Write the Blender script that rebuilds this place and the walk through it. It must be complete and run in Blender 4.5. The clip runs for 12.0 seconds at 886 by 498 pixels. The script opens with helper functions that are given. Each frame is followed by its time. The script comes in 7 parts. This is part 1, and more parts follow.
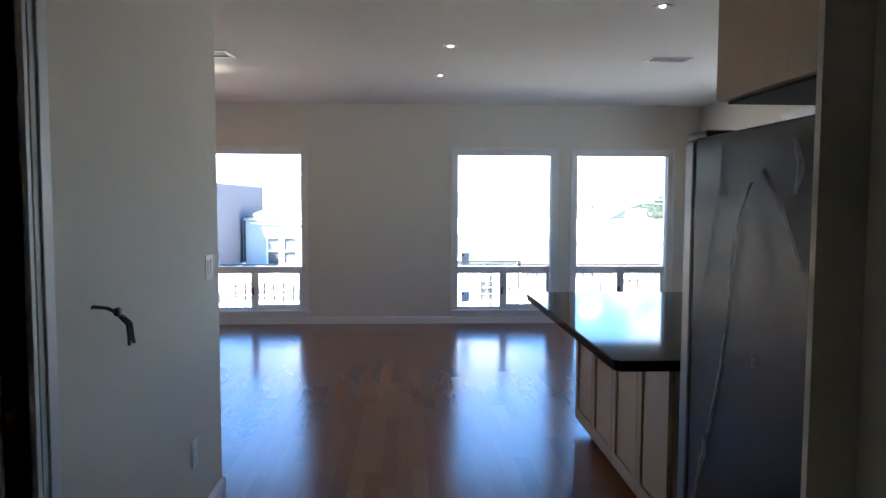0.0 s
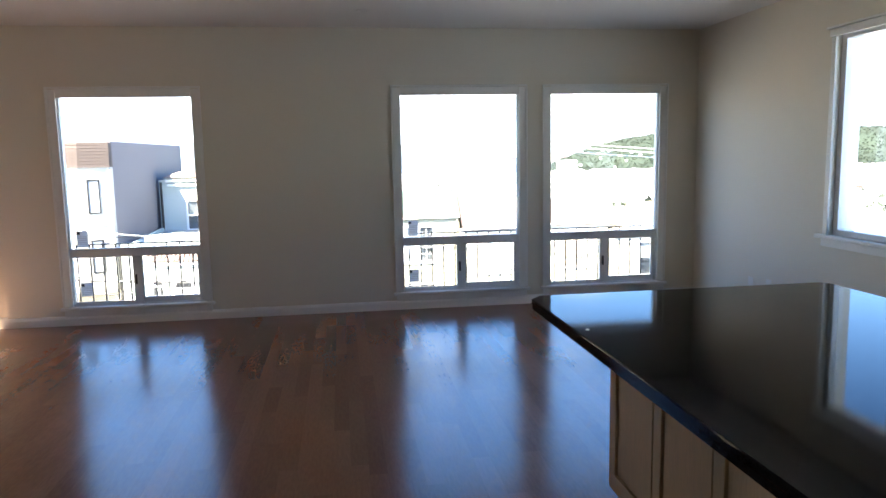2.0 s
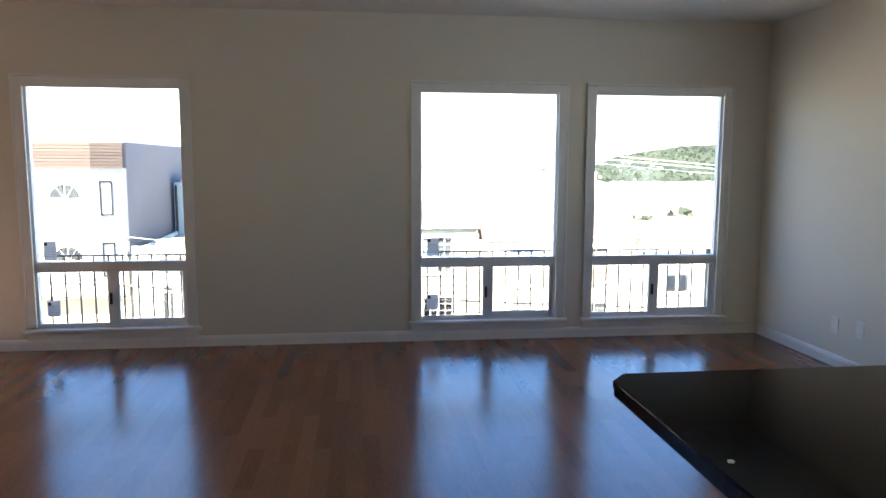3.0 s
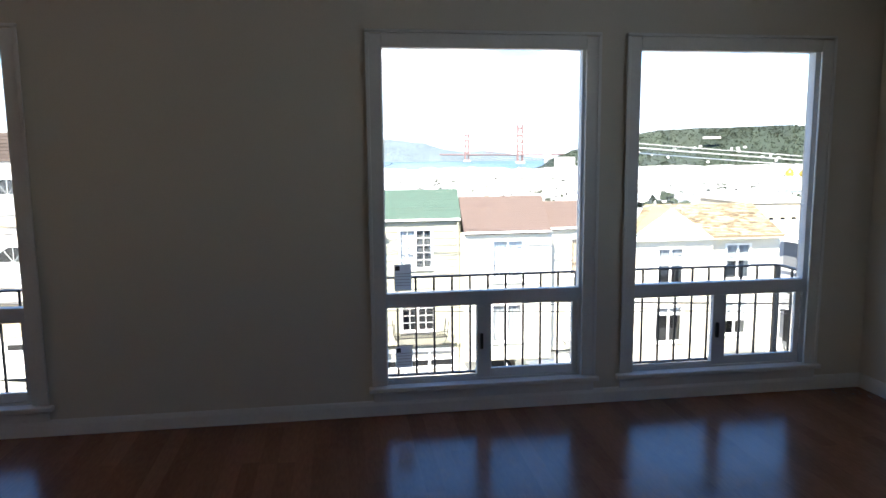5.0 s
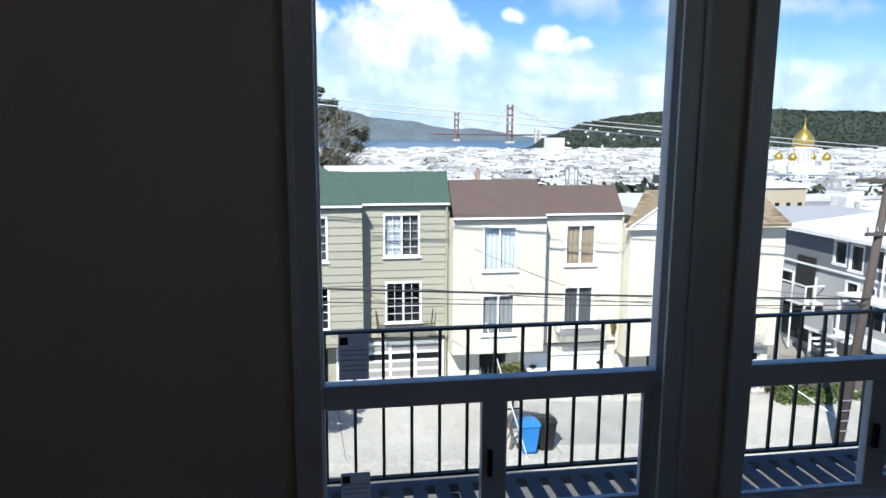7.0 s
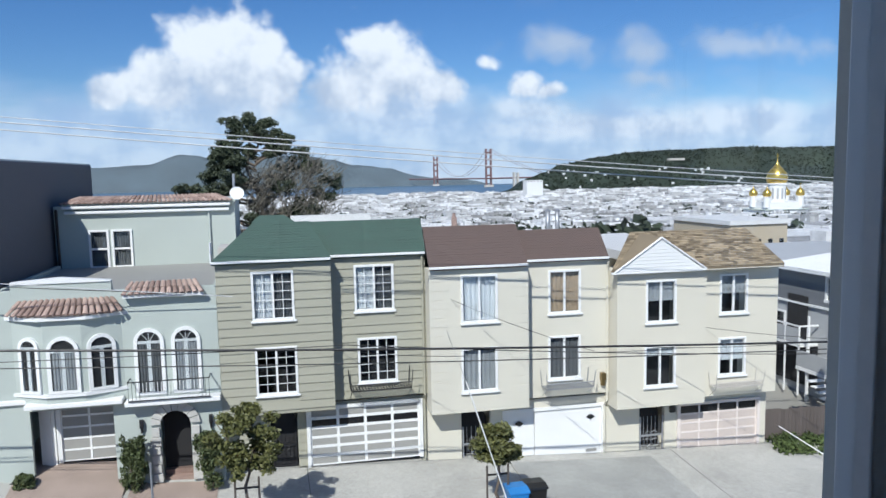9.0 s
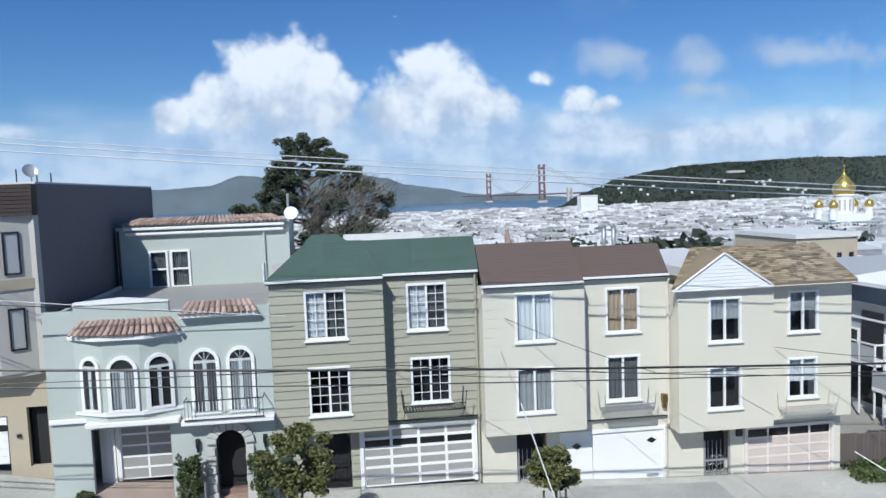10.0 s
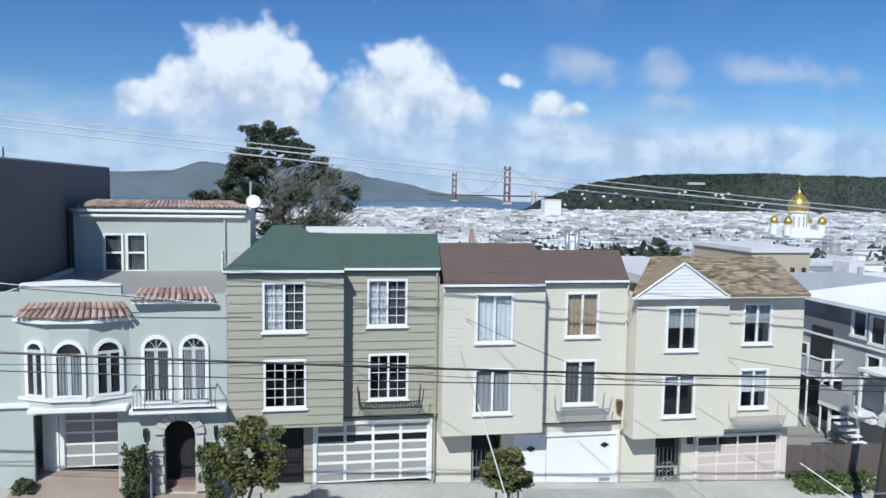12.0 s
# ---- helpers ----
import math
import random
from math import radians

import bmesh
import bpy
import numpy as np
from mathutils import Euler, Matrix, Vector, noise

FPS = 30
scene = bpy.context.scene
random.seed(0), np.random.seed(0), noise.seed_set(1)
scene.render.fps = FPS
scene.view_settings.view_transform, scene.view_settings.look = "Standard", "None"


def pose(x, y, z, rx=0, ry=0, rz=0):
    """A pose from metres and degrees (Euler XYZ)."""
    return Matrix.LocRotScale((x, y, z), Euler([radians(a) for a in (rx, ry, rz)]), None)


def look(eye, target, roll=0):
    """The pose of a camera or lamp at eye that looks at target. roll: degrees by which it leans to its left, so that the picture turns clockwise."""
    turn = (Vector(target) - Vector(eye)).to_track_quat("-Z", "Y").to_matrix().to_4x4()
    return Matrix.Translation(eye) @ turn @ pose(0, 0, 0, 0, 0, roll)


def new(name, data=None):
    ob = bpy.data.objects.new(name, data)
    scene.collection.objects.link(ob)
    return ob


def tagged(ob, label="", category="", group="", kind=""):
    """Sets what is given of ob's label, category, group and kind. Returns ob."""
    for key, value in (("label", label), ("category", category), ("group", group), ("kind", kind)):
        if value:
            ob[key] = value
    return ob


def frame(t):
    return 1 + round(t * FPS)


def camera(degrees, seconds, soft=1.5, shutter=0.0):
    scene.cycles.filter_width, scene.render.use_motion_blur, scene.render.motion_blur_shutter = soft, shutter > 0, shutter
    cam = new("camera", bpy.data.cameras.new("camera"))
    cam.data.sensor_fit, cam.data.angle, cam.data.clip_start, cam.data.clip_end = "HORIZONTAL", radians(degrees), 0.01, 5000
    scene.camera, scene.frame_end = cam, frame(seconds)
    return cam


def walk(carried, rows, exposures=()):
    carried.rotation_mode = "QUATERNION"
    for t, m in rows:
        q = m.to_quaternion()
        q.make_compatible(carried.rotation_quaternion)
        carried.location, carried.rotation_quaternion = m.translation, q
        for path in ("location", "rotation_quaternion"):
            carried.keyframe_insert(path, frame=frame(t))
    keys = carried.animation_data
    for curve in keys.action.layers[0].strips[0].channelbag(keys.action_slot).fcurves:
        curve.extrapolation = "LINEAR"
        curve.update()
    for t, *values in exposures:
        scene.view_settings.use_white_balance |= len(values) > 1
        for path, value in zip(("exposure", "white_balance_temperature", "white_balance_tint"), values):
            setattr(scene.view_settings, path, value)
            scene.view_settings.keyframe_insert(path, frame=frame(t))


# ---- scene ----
cam = camera(63.8, 12.0)
PATH = [
    (0, (0.193, -8.461, 1.506), (0.29, -6.468, 1.369), 0.2),
    (0.5, (0.166, -8.012, 1.499), (0.269, -6.023, 1.321), 0.7),
    (1, (0.165, -7.578, 1.494), (0.354, -5.598, 1.287), -0.4),
    (1.5, (0.203, -7.126, 1.495), (0.391, -5.161, 1.177), 0.4),
    (2, (0.216, -6.655, 1.486), (0.493, -4.692, 1.223), -1.1),
    (2.5, (0.262, -6.168, 1.459), (0.542, -4.203, 1.211), -0.9),
    (3, (0.291, -5.713, 1.478), (0.521, -3.741, 1.239), 0.2),
    (3.2, (0.274, -5.499, 1.501), (0.578, -3.533, 1.289), -0.6),
    (5, (0.539, -3.853, 1.498), (0.824, -1.893, 1.223), -0.5),
    (5.5, (0.594, -3.452, 1.52), (0.844, -1.49, 1.226), 0.2),
    (6, (0.608, -2.989, 1.52), (0.971, -1.045, 1.223), 1.2),
    (6.5, (0.699, -2.55, 1.502), (1.13, -0.618, 1.216), -0.1),
    (7, (0.807, -2.147, 1.509), (1.123, -0.201, 1.177), 0.3),
    (7.2, (0.834, -1.966, 1.507), (1.188, -0.015, 1.245), 0.2),
    (8.8, (1.228, -0.739, 1.463), (1.574, 1.218, 1.242), -0.4),
    (9, (1.300, -0.636, 1.482), (1.669, 1.318, 1.273), -1.2),
    (9.5, (1.315, -0.43, 1.471), (1.643, 1.53, 1.247), -0.9),
    (10, (1.391, -0.294, 1.489), (1.613, 1.687, 1.331), -2.1),
    (10.5, (1.421, -0.219, 1.495), (1.55, 1.765, 1.283), -0.9),
    (11, (1.43, -0.189, 1.46), (1.643, 1.793, 1.3), -1.3),
    (11.5, (1.401, -0.161, 1.484), (1.718, 1.809, 1.347), 0.4),
    (12, (1.371, -0.129, 1.477), (1.697, 1.838, 1.311), 0.9),
]
EXPOSURES = [(0.0, 3.66, 6150, 10), (1.0, 3.5, 6450, 10), (1.6, 3.32, 6700, 10), (2.5, 3.32, 7000, 10), (3.2, 3.36, 7050, 10), (5.0, 2.2, 6650, 10), (6.5, 0.98, 6050, 10), (7.2, 0.6, 5950, 10), (8.8, 0.13, 5800, 10), (12.0, 0.07, 5700, 10)]
walk(cam, [(t, look(eye, target, roll)) for t, eye, target, roll in PATH], EXPOSURES)

# ---- light ----
SUN_EL, SUN_AZ = radians(44), radians(208)
world = bpy.data.worlds.new("sky")
scene.world = world
world.use_nodes = True
wn = world.node_tree.nodes
bg = wn["Background"]
sky = wn.new("ShaderNodeTexSky")
sky.sky_type, sky.sun_disc = "NISHITA", False
sky.sun_elevation, sky.sun_rotation = SUN_EL, SUN_AZ
sky.air_density, sky.dust_density, sky.ozone_density = 1.0, 0.1, 6.0
wl_ = world.node_tree.links


def wmath(op, a, b=None, c=None):
    n = wn.new("ShaderNodeMath")
    n.operation = op
    for i, v in enumerate((a, b, c)):
        if v is None:
            continue
        if isinstance(v, (int, float)):
            n.inputs[i].default_value = v
        else:
            wl_.new(v, n.inputs[i])
    return n.outputs[0]


# clouds: u and v are the slopes sideways and upward; soft heaps broken up by noise, and a thin veil over the whole sky
tc_ = wn.new("ShaderNodeTexCoord")
sp_ = wn.new("ShaderNodeSeparateXYZ")
wl_.new(tc_.outputs["Generated"], sp_.inputs[0])
ahead = wmath("MAXIMUM", sp_.outputs[1], 0.02)
cu, cv = wmath("DIVIDE", sp_.outputs[0], ahead), wmath("DIVIDE", sp_.outputs[2], ahead)
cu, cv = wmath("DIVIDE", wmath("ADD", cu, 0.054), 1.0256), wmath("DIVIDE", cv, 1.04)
xyz = wn.new("ShaderNodeCombineXYZ")
wl_.new(cu, xyz.inputs[0])
wl_.new(cv, xyz.inputs[1])


def wnoise(scale, detail, rough, vector):
    n = wn.new("ShaderNodeTexNoise")
    n.inputs["Scale"].default_value, n.inputs["Detail"].default_value, n.inputs["Roughness"].default_value = scale, detail, rough
    wl_.new(vector, n.inputs["Vector"])
    return n.outputs["Fac"]


def wrange(value, low, high, to_low=0.0, to_high=1.0):
    n = wn.new("ShaderNodeMapRange")
    n.interpolation_type = "SMOOTHSTEP"
    for key, v in (("From Min", low), ("From Max", high), ("To Min", to_low), ("To Max", to_high)):
        n.inputs[key].default_value = v
    wl_.new(value, n.inputs["Value"])
    return n.outputs[0]


def wblend(fac, a, b):
    """Two colours or colour sockets, mixed by fac."""
    n = wn.new("ShaderNodeMix")
    n.data_type = "RGBA"
    wl_.new(fac, n.inputs["Factor"])
    for key, v in (("A", a), ("B", b)):
        if isinstance(v, tuple):
            n.inputs[key].default_value = (*v, 1)
        else:
            wl_.new(v, n.inputs[key])
    return n.outputs["Result"]


def heaped(heaps):
    """One inside the middle of the nearest heap, nought at its rim."""
    best = None
    for hu, hv, ru, rv, thick in heaps:
        du, dv = wmath("DIVIDE", wmath("SUBTRACT", cu, hu), ru), wmath("DIVIDE", wmath("SUBTRACT", cv, hv), rv)
        d = wmath("SUBTRACT", 1.0, wmath("SQRT", wmath("ADD", wmath("MULTIPLY", du, du), wmath("MULTIPLY", dv, dv))))
        d = wmath("ADD", d, thick)
        best = d if best is None else wmath("MAXIMUM", best, d)
    return best


warp = wn.new("ShaderNodeTexNoise")
warp.inputs["Scale"].default_value, warp.inputs["Detail"].default_value = 30, 3
wl_.new(xyz.outputs[0], warp.inputs["Vector"])
bent = wn.new("ShaderNodeVectorMath")
bent.operation = "MULTIPLY_ADD"
wl_.new(warp.outputs["Color"], bent.inputs[0])
bent.inputs[1].default_value = (0.022, 0.022, 0)
wl_.new(xyz.outputs[0], bent.inputs[2])
cell = wn.new("ShaderNodeTexVoronoi")
cell.feature, cell.normalize = "SMOOTH_F1", True
cell.inputs["Scale"].default_value, cell.inputs["Detail"].default_value, cell.inputs["Roughness"].default_value, cell.inputs["Smoothness"].default_value = 26, 2.5, 0.5, 0.35
wl_.new(bent.outputs[0], cell.inputs["Vector"])
billow = wmath("SUBTRACT", 0.42, cell.outputs["Distance"])
ragged = wnoise(16, 6, 0.55, xyz.outputs[0])
flat_ = wn.new("ShaderNodeVectorMath")
flat_.operation = "MULTIPLY"
wl_.new(xyz.outputs[0], flat_.inputs[0])
flat_.inputs[1].default_value = (1, 3.2, 1)
drift = wnoise(5.5, 7, 0.58, flat_.outputs[0])
HEAPS = [(-0.045, 0.15, 0.088, 0.064, 0), (-0.035, 0.178, 0.05, 0.036, 0), (-0.12, 0.128, 0.052, 0.042, 0), (0.015, 0.13, 0.055, 0.045, 0), (-0.19, 0.112, 0.036, 0.024, -0.1), (-0.155, 0.12, 0.032, 0.022, -0.1), (-0.005, 0.168, 0.045, 0.03, -0.05), (0.155, 0.168, 0.052, 0.036, 0), (0.165, 0.135, 0.088, 0.045, 0), (0.235, 0.12, 0.046, 0.032, -0.1), (0.09, 0.112, 0.06, 0.034, -0.15), (0.306, 0.148, 0.034, 0.021, -0.55), (0.362, 0.118, 0.045, 0.026, -0.35), (0.395, 0.112, 0.045, 0.022, -0.4)]
LOW = [(-0.06, 0.098, 0.17, 0.042, 0.15), (0.17, 0.09, 0.15, 0.04, 0.15), (0.36, 0.085, 0.1, 0.03, 0), (-0.386, 0.094, 0.075, 0.02, -0.35), (-0.256, 0.1, 0.06, 0.018, -0.45), (0.5, 0.064, 0.26, 0.026, 0.15), (0.7, 0.072, 0.14, 0.028, 0.2), (-0.06, 0.066, 0.05, 0.012, -0.3)]
VEILS = [(0.4, 0.178, 0.085, 0.03, 0), (0.53, 0.166, 0.1, 0.034, 0), (0.7, 0.175, 0.18, 0.032, 0), (0.55, 0.13, 0.1, 0.03, -0.2)]
rough_ = wmath("MULTIPLY_ADD", wmath("SUBTRACT", ragged, 0.5), 1.5, wmath("MULTIPLY", billow, 1.0))
heap = wrange(wmath("ADD", heaped(HEAPS), rough_), 0.0, 0.5)
low_heap = wrange(wmath("MULTIPLY_ADD", wmath("SUBTRACT", drift, 0.5), 2.2, wmath("ADD", heaped(LOW), wmath("MULTIPLY", rough_, 0.6))), 0.05, 1.1, 0.0, 0.85)
veil = wrange(wmath("MULTIPLY_ADD", wmath("SUBTRACT", ragged, 0.5), 2.2, heaped(VEILS)), 0.0, 1.0, 0.0, 0.75)
far_veil = wrange(wnoise(2.2, 7, 0.6, tc_.outputs["Generated"]), 0.56, 0.8, 0.0, 0.5)
haze = wrange(wmath("MULTIPLY_ADD", wmath("SUBTRACT", drift, 0.5), 0.16, wmath("MULTIPLY_ADD", wmath("SUBTRACT", ragged, 0.5), 0.05, cv)), 0.135, 0.055, 0.0, 0.88)
lit = wrange(wmath("ADD", wmath("MULTIPLY", wmath("SUBTRACT", cv, 0.146), 9.0), wmath("MULTIPLY_ADD", wmath("SUBTRACT", ragged, 0.5), 2.2, wmath("MULTIPLY", billow, 2.2))), -0.55, 0.55)
deep = wn.new("ShaderNodeHueSaturation")
deep.inputs["Hue"].default_value, deep.inputs["Saturation"].default_value, deep.inputs["Value"].default_value = 0.506, 1.15, 1.42
wl_.new(sky.outputs[0], deep.inputs["Color"])
col = wblend(far_veil, deep.outputs[0], (9.0, 9.8, 11.0))
col = wblend(veil, col, (9.2, 10.0, 11.2))
col = wblend(haze, col, wblend(wrange(wmath("MULTIPLY_ADD", ragged, 0.5, wmath("MULTIPLY", drift, 0.5)), 0.4, 0.6), (6.6, 8.6, 11.6), (10.4, 11.7, 13.4)))
col = wblend(low_heap, col, wblend(wrange(ragged, 0.38, 0.6), (8.2, 9.5, 11.4), (12.6, 13.2, 14.0)))
col = wblend(heap, col, wblend(lit, (8.2, 9.3, 11.0), (14.8, 14.8, 14.8)))
wl_.new(col, bg.inputs[0])
bg.inputs[1].default_value = 0.062
sun_data = bpy.data.lights.new("sun", "SUN")
sun_data.energy, sun_data.angle, sun_data.color = 5.0, radians(0.5), (1, 0.92, 0.79)
sun = new("sun", sun_data)
sun_way = Vector((math.sin(SUN_AZ) * math.cos(SUN_EL), math.cos(SUN_AZ) * math.cos(SUN_EL), math.sin(SUN_EL)))
sun.matrix_world = look(sun_way * 50, (0, 0, 0))

# ---- body ----

# ---- materials ----
def material(name, base, rough=0.6, metal=0.0, vary=0.12, scale=2.0, fine=30.0, bump=0.1, rand=0.0, coat=0.0, stretch=(1, 1, 1), tint=None):
    """A surface with stains at one scale and grain at another; rand: how far pieces differ from one another."""
    m = bpy.data.materials.new(name)
    m.use_nodes = True
    nt = m.node_tree
    N, L = nt.nodes, nt.links
    b = N["Principled BSDF"]
    b.inputs["Metallic"].default_value = metal
    b.inputs["Coat Weight"].default_value = coat
    b.inputs["Coat Roughness"].default_value = 0.12
    tc, mp = N.new("ShaderNodeTexCoord"), N.new("ShaderNodeMapping")
    mp.inputs["Scale"].default_value = stretch
    L.new(tc.outputs["Object"], mp.inputs["Vector"])
    big, small = N.new("ShaderNodeTexNoise"), N.new("ShaderNodeTexNoise")
    big.inputs["Scale"].default_value, big.inputs["Detail"].default_value = scale, 5
    small.inputs["Scale"].default_value, small.inputs["Detail"].default_value = fine, 4
    for n in (big, small):
        L.new(mp.outputs[0], n.inputs["Vector"])
    add = N.new("ShaderNodeMath")
    add.operation = "ADD"
    L.new(big.outputs["Fac"], add.inputs[0])
    L.new(small.outputs["Fac"], add.inputs[1])
    value = add
    if rand:
        info, geo = N.new("ShaderNodeObjectInfo"), N.new("ShaderNodeNewGeometry")
        s1, s2, s3 = (N.new("ShaderNodeMath") for _ in range(3))
        s1.operation, s2.operation, s3.operation = "ADD", "FRACT", "MULTIPLY_ADD"
        L.new(info.outputs["Random"], s1.inputs[0])
        L.new(geo.outputs["Random Per Island"], s1.inputs[1])
        L.new(s1.outputs[0], s2.inputs[0])
        L.new(s2.outputs[0], s3.inputs[0])
        s3.inputs[1].default_value = rand
        L.new(add.outputs[0], s3.inputs[2])
        value = s3
    rng = N.new("ShaderNodeMapRange")
    rng.inputs["From Min"].default_value, rng.inputs["From Max"].default_value = 0.6, 1.4 + rand
    L.new(value.outputs[0], rng.inputs["Value"])
    mix = N.new("ShaderNodeMix")
    mix.data_type = "RGBA"
    dark = [c * (1 - vary) for c in base]
    light = [min(1, c * (1 + vary)) for c in (tint or base)]
    mix.inputs["A"].default_value, mix.inputs["B"].default_value = (*dark, 1), (*light, 1)
    L.new(rng.outputs[0], mix.inputs["Factor"])
    L.new(mix.outputs["Result"], b.inputs["Base Color"])
    rr = N.new("ShaderNodeMapRange")
    rr.inputs["From Min"].default_value, rr.inputs["From Max"].default_value = 0.3, 0.7
    rr.inputs["To Min"].default_value, rr.inputs["To Max"].default_value = rough * 0.88, min(1, rough * 1.12)
    L.new(big.outputs["Fac"], rr.inputs["Value"])
    L.new(rr.outputs[0], b.inputs["Roughness"])
    if bump:
        bp = N.new("ShaderNodeBump")
        bp.inputs["Strength"].default_value, bp.inputs["Distance"].default_value = bump, 0.01
        L.new(small.outputs["Fac"], bp.inputs["Height"])
        L.new(bp.outputs[0], b.inputs["Normal"])
    return m


def glass_material(name, tint=(1, 1, 1), gloss=1.0, rough=0.01):
    m = bpy.data.materials.new(name)
    m.use_nodes = True
    N, L = m.node_tree.nodes, m.node_tree.links
    N.remove(N["Principled BSDF"])
    t, g, mx = N.new("ShaderNodeBsdfTransparent"), N.new("ShaderNodeBsdfGlossy"), N.new("ShaderNodeMixShader")
    t.inputs[0].default_value = (*tint, 1)
    g.inputs["Roughness"].default_value = rough
    lw, pw, ma = N.new("ShaderNodeLayerWeight"), N.new("ShaderNodeMath"), N.new("ShaderNodeMath")
    lw.inputs[0].default_value = 0.5
    pw.operation, ma.operation = "POWER", "MULTIPLY_ADD"
    pw.inputs[1].default_value = 4.0
    ma.inputs[1].default_value, ma.inputs[2].default_value = 0.7 * gloss, 0.045 * gloss
    L.new(lw.outputs["Facing"], pw.inputs[0])
    L.new(pw.outputs[0], ma.inputs[0])
    L.new(ma.outputs[0], mx.inputs[0])
    L.new(t.outputs[0], mx.inputs[1])
    L.new(g.outputs[0], mx.inputs[2])
    L.new(mx.outputs[0], N["Material Output"].inputs[0])
    return m


def glow_material(name, colour, strength):
    m = material(name, colour, 0.5, bump=0)
    b = m.node_tree.nodes["Principled BSDF"]
    b.inputs["Emission Color"].default_value, b.inputs["Emission Strength"].default_value = (*colour, 1), strength
    return m


PAINT = material("wall_paint", (0.71, 0.66, 0.56), 0.75, vary=0.04, scale=0.8, fine=140, bump=0.05)
CEIL = material("ceiling_paint", (0.74, 0.72, 0.68), 0.8, vary=0.03, scale=0.7, fine=160, bump=0.05)
TRIM = material("trim_paint", (0.78, 0.77, 0.74), 0.4, vary=0.05, scale=3, fine=60, bump=0.03)
VINYL = material("window_vinyl", (0.74, 0.75, 0.76), 0.35, vary=0.05, scale=3, fine=60, bump=0.02)
OAK = material("varnished_oak", (0.17, 0.060, 0.026), 0.21, vary=0.12, scale=0.9, fine=16, bump=0, rand=0.55, coat=0.0, stretch=(5, 1, 5), tint=(0.27, 0.108, 0.048))
OAK.node_tree.nodes["Principled BSDF"].inputs["Specular IOR Level"].default_value = 0.6
MAPLE = material("maple_veneer", (0.52, 0.37, 0.22), 0.4, vary=0.14, scale=1.5, fine=20, bump=0.03, stretch=(8, 8, 0.8))
MAPLE_DARK = material("maple_groove", (0.26, 0.17, 0.09), 0.5, vary=0.14, scale=2, fine=20, bump=0.03)
GRANITE = material("black_granite", (0.010, 0.010, 0.012), 0.06, vary=0.6, scale=60, fine=260, bump=0.0)
GRANITE.node_tree.nodes["Principled BSDF"].inputs["Specular IOR Level"].default_value = 0.065
STEEL = material("brushed_steel", (0.16, 0.16, 0.17), 0.38, 1.0, vary=0.08, scale=2, fine=60, bump=0.02, stretch=(1, 1, 20))
FRIDGE = material("dark_grey_enamel", (0.030, 0.032, 0.038), 0.45, vary=0.15, scale=2, fine=120, bump=0.0)
FRIDGE.node_tree.nodes["Principled BSDF"].inputs["Specular IOR Level"].default_value = 0.2
BLACK = material("black_plastic", (0.012, 0.012, 0.013), 0.4, vary=0.2, fine=80, bump=0.03)
PLATE = material("white_plastic", (0.75, 0.74, 0.70), 0.35, vary=0.04, fine=50, bump=0)
BRASS = material("dull_brass", (0.30, 0.22, 0.10), 0.4, 1.0, vary=0.15, fine=60)
IRON = material("black_iron", (0.016, 0.016, 0.018), 0.45, vary=0.3, scale=8, fine=120, bump=0.1)
DECK = material("grey_blue_decking", (0.10, 0.115, 0.14), 0.6, vary=0.2, scale=3, fine=50, bump=0.15)
LABEL = material("grey_label_paper", (0.70, 0.71, 0.73), 0.6, vary=0.08, fine=50, bump=0)
_n, _l = LABEL.node_tree.nodes, LABEL.node_tree.links
_t, _a = _n.new("ShaderNodeBsdfTranslucent"), _n.new("ShaderNodeMixShader")
_t.inputs[0].default_value = (0.55, 0.56, 0.58, 1)
_a.inputs[0].default_value = 0.7
_l.new(_n["Principled BSDF"].outputs[0], _a.inputs[1])
_l.new(_t.outputs[0], _a.inputs[2])
_l.new(_a.outputs[0], _n["Material Output"].inputs[0])
LAMP = glow_material("lamp_glow", (1.0, 0.93, 0.82), 2.5)
GLASS = glass_material("clear_glass", (0.97, 0.985, 0.985), 0.6)
FILM = glass_material("plastic_film", (0.94, 0.945, 0.95), 0.12, 0.12)
# whitish film colour that stands in for highlights along the creases
CREASE_GLINT = material("whitened_film_creases", (0.62, 0.62, 0.64), 0.3, vary=0.4, scale=22, fine=60, bump=0.3)
_n, _l = CREASE_GLINT.node_tree.nodes, CREASE_GLINT.node_tree.links
_t, _a = _n.new("ShaderNodeBsdfTransparent"), _n.new("ShaderNodeMixShader")
_a.inputs[0].default_value = 0.5
_l.new(_n["Principled BSDF"].outputs[0], _a.inputs[1])
_l.new(_t.outputs[0], _a.inputs[2])
_l.new(_a.outputs[0], _n["Material Output"].inputs[0])
BULB = glow_material("bulb_glow", (1.0, 0.90, 0.74), 6.0)
HOUSE_GLASS = glass_material("house_glass", (0.85, 0.88, 0.9))

STUCCO_GREEN = material("pale_green_stucco", (0.435, 0.475, 0.44), 0.9, vary=0.07, scale=0.8, fine=60, bump=0.25)
STUCCO_CREAM = material("cream_stucco", (0.63, 0.60, 0.51), 0.9, vary=0.06, scale=0.7, fine=60, bump=0.25)
STUCCO_YELLOW = material("yellow_cream_stucco", (0.63, 0.595, 0.50), 0.9, vary=0.06, scale=0.7, fine=60, bump=0.25)
STUCCO_TAN = material("tan_stucco", (0.43, 0.37, 0.275), 0.9, vary=0.07, scale=0.7, fine=60, bump=0.25)
STUCCO_PALE = material("pale_stucco", (0.50, 0.47, 0.43), 0.9, vary=0.07, scale=0.7, fine=60, bump=0.25)
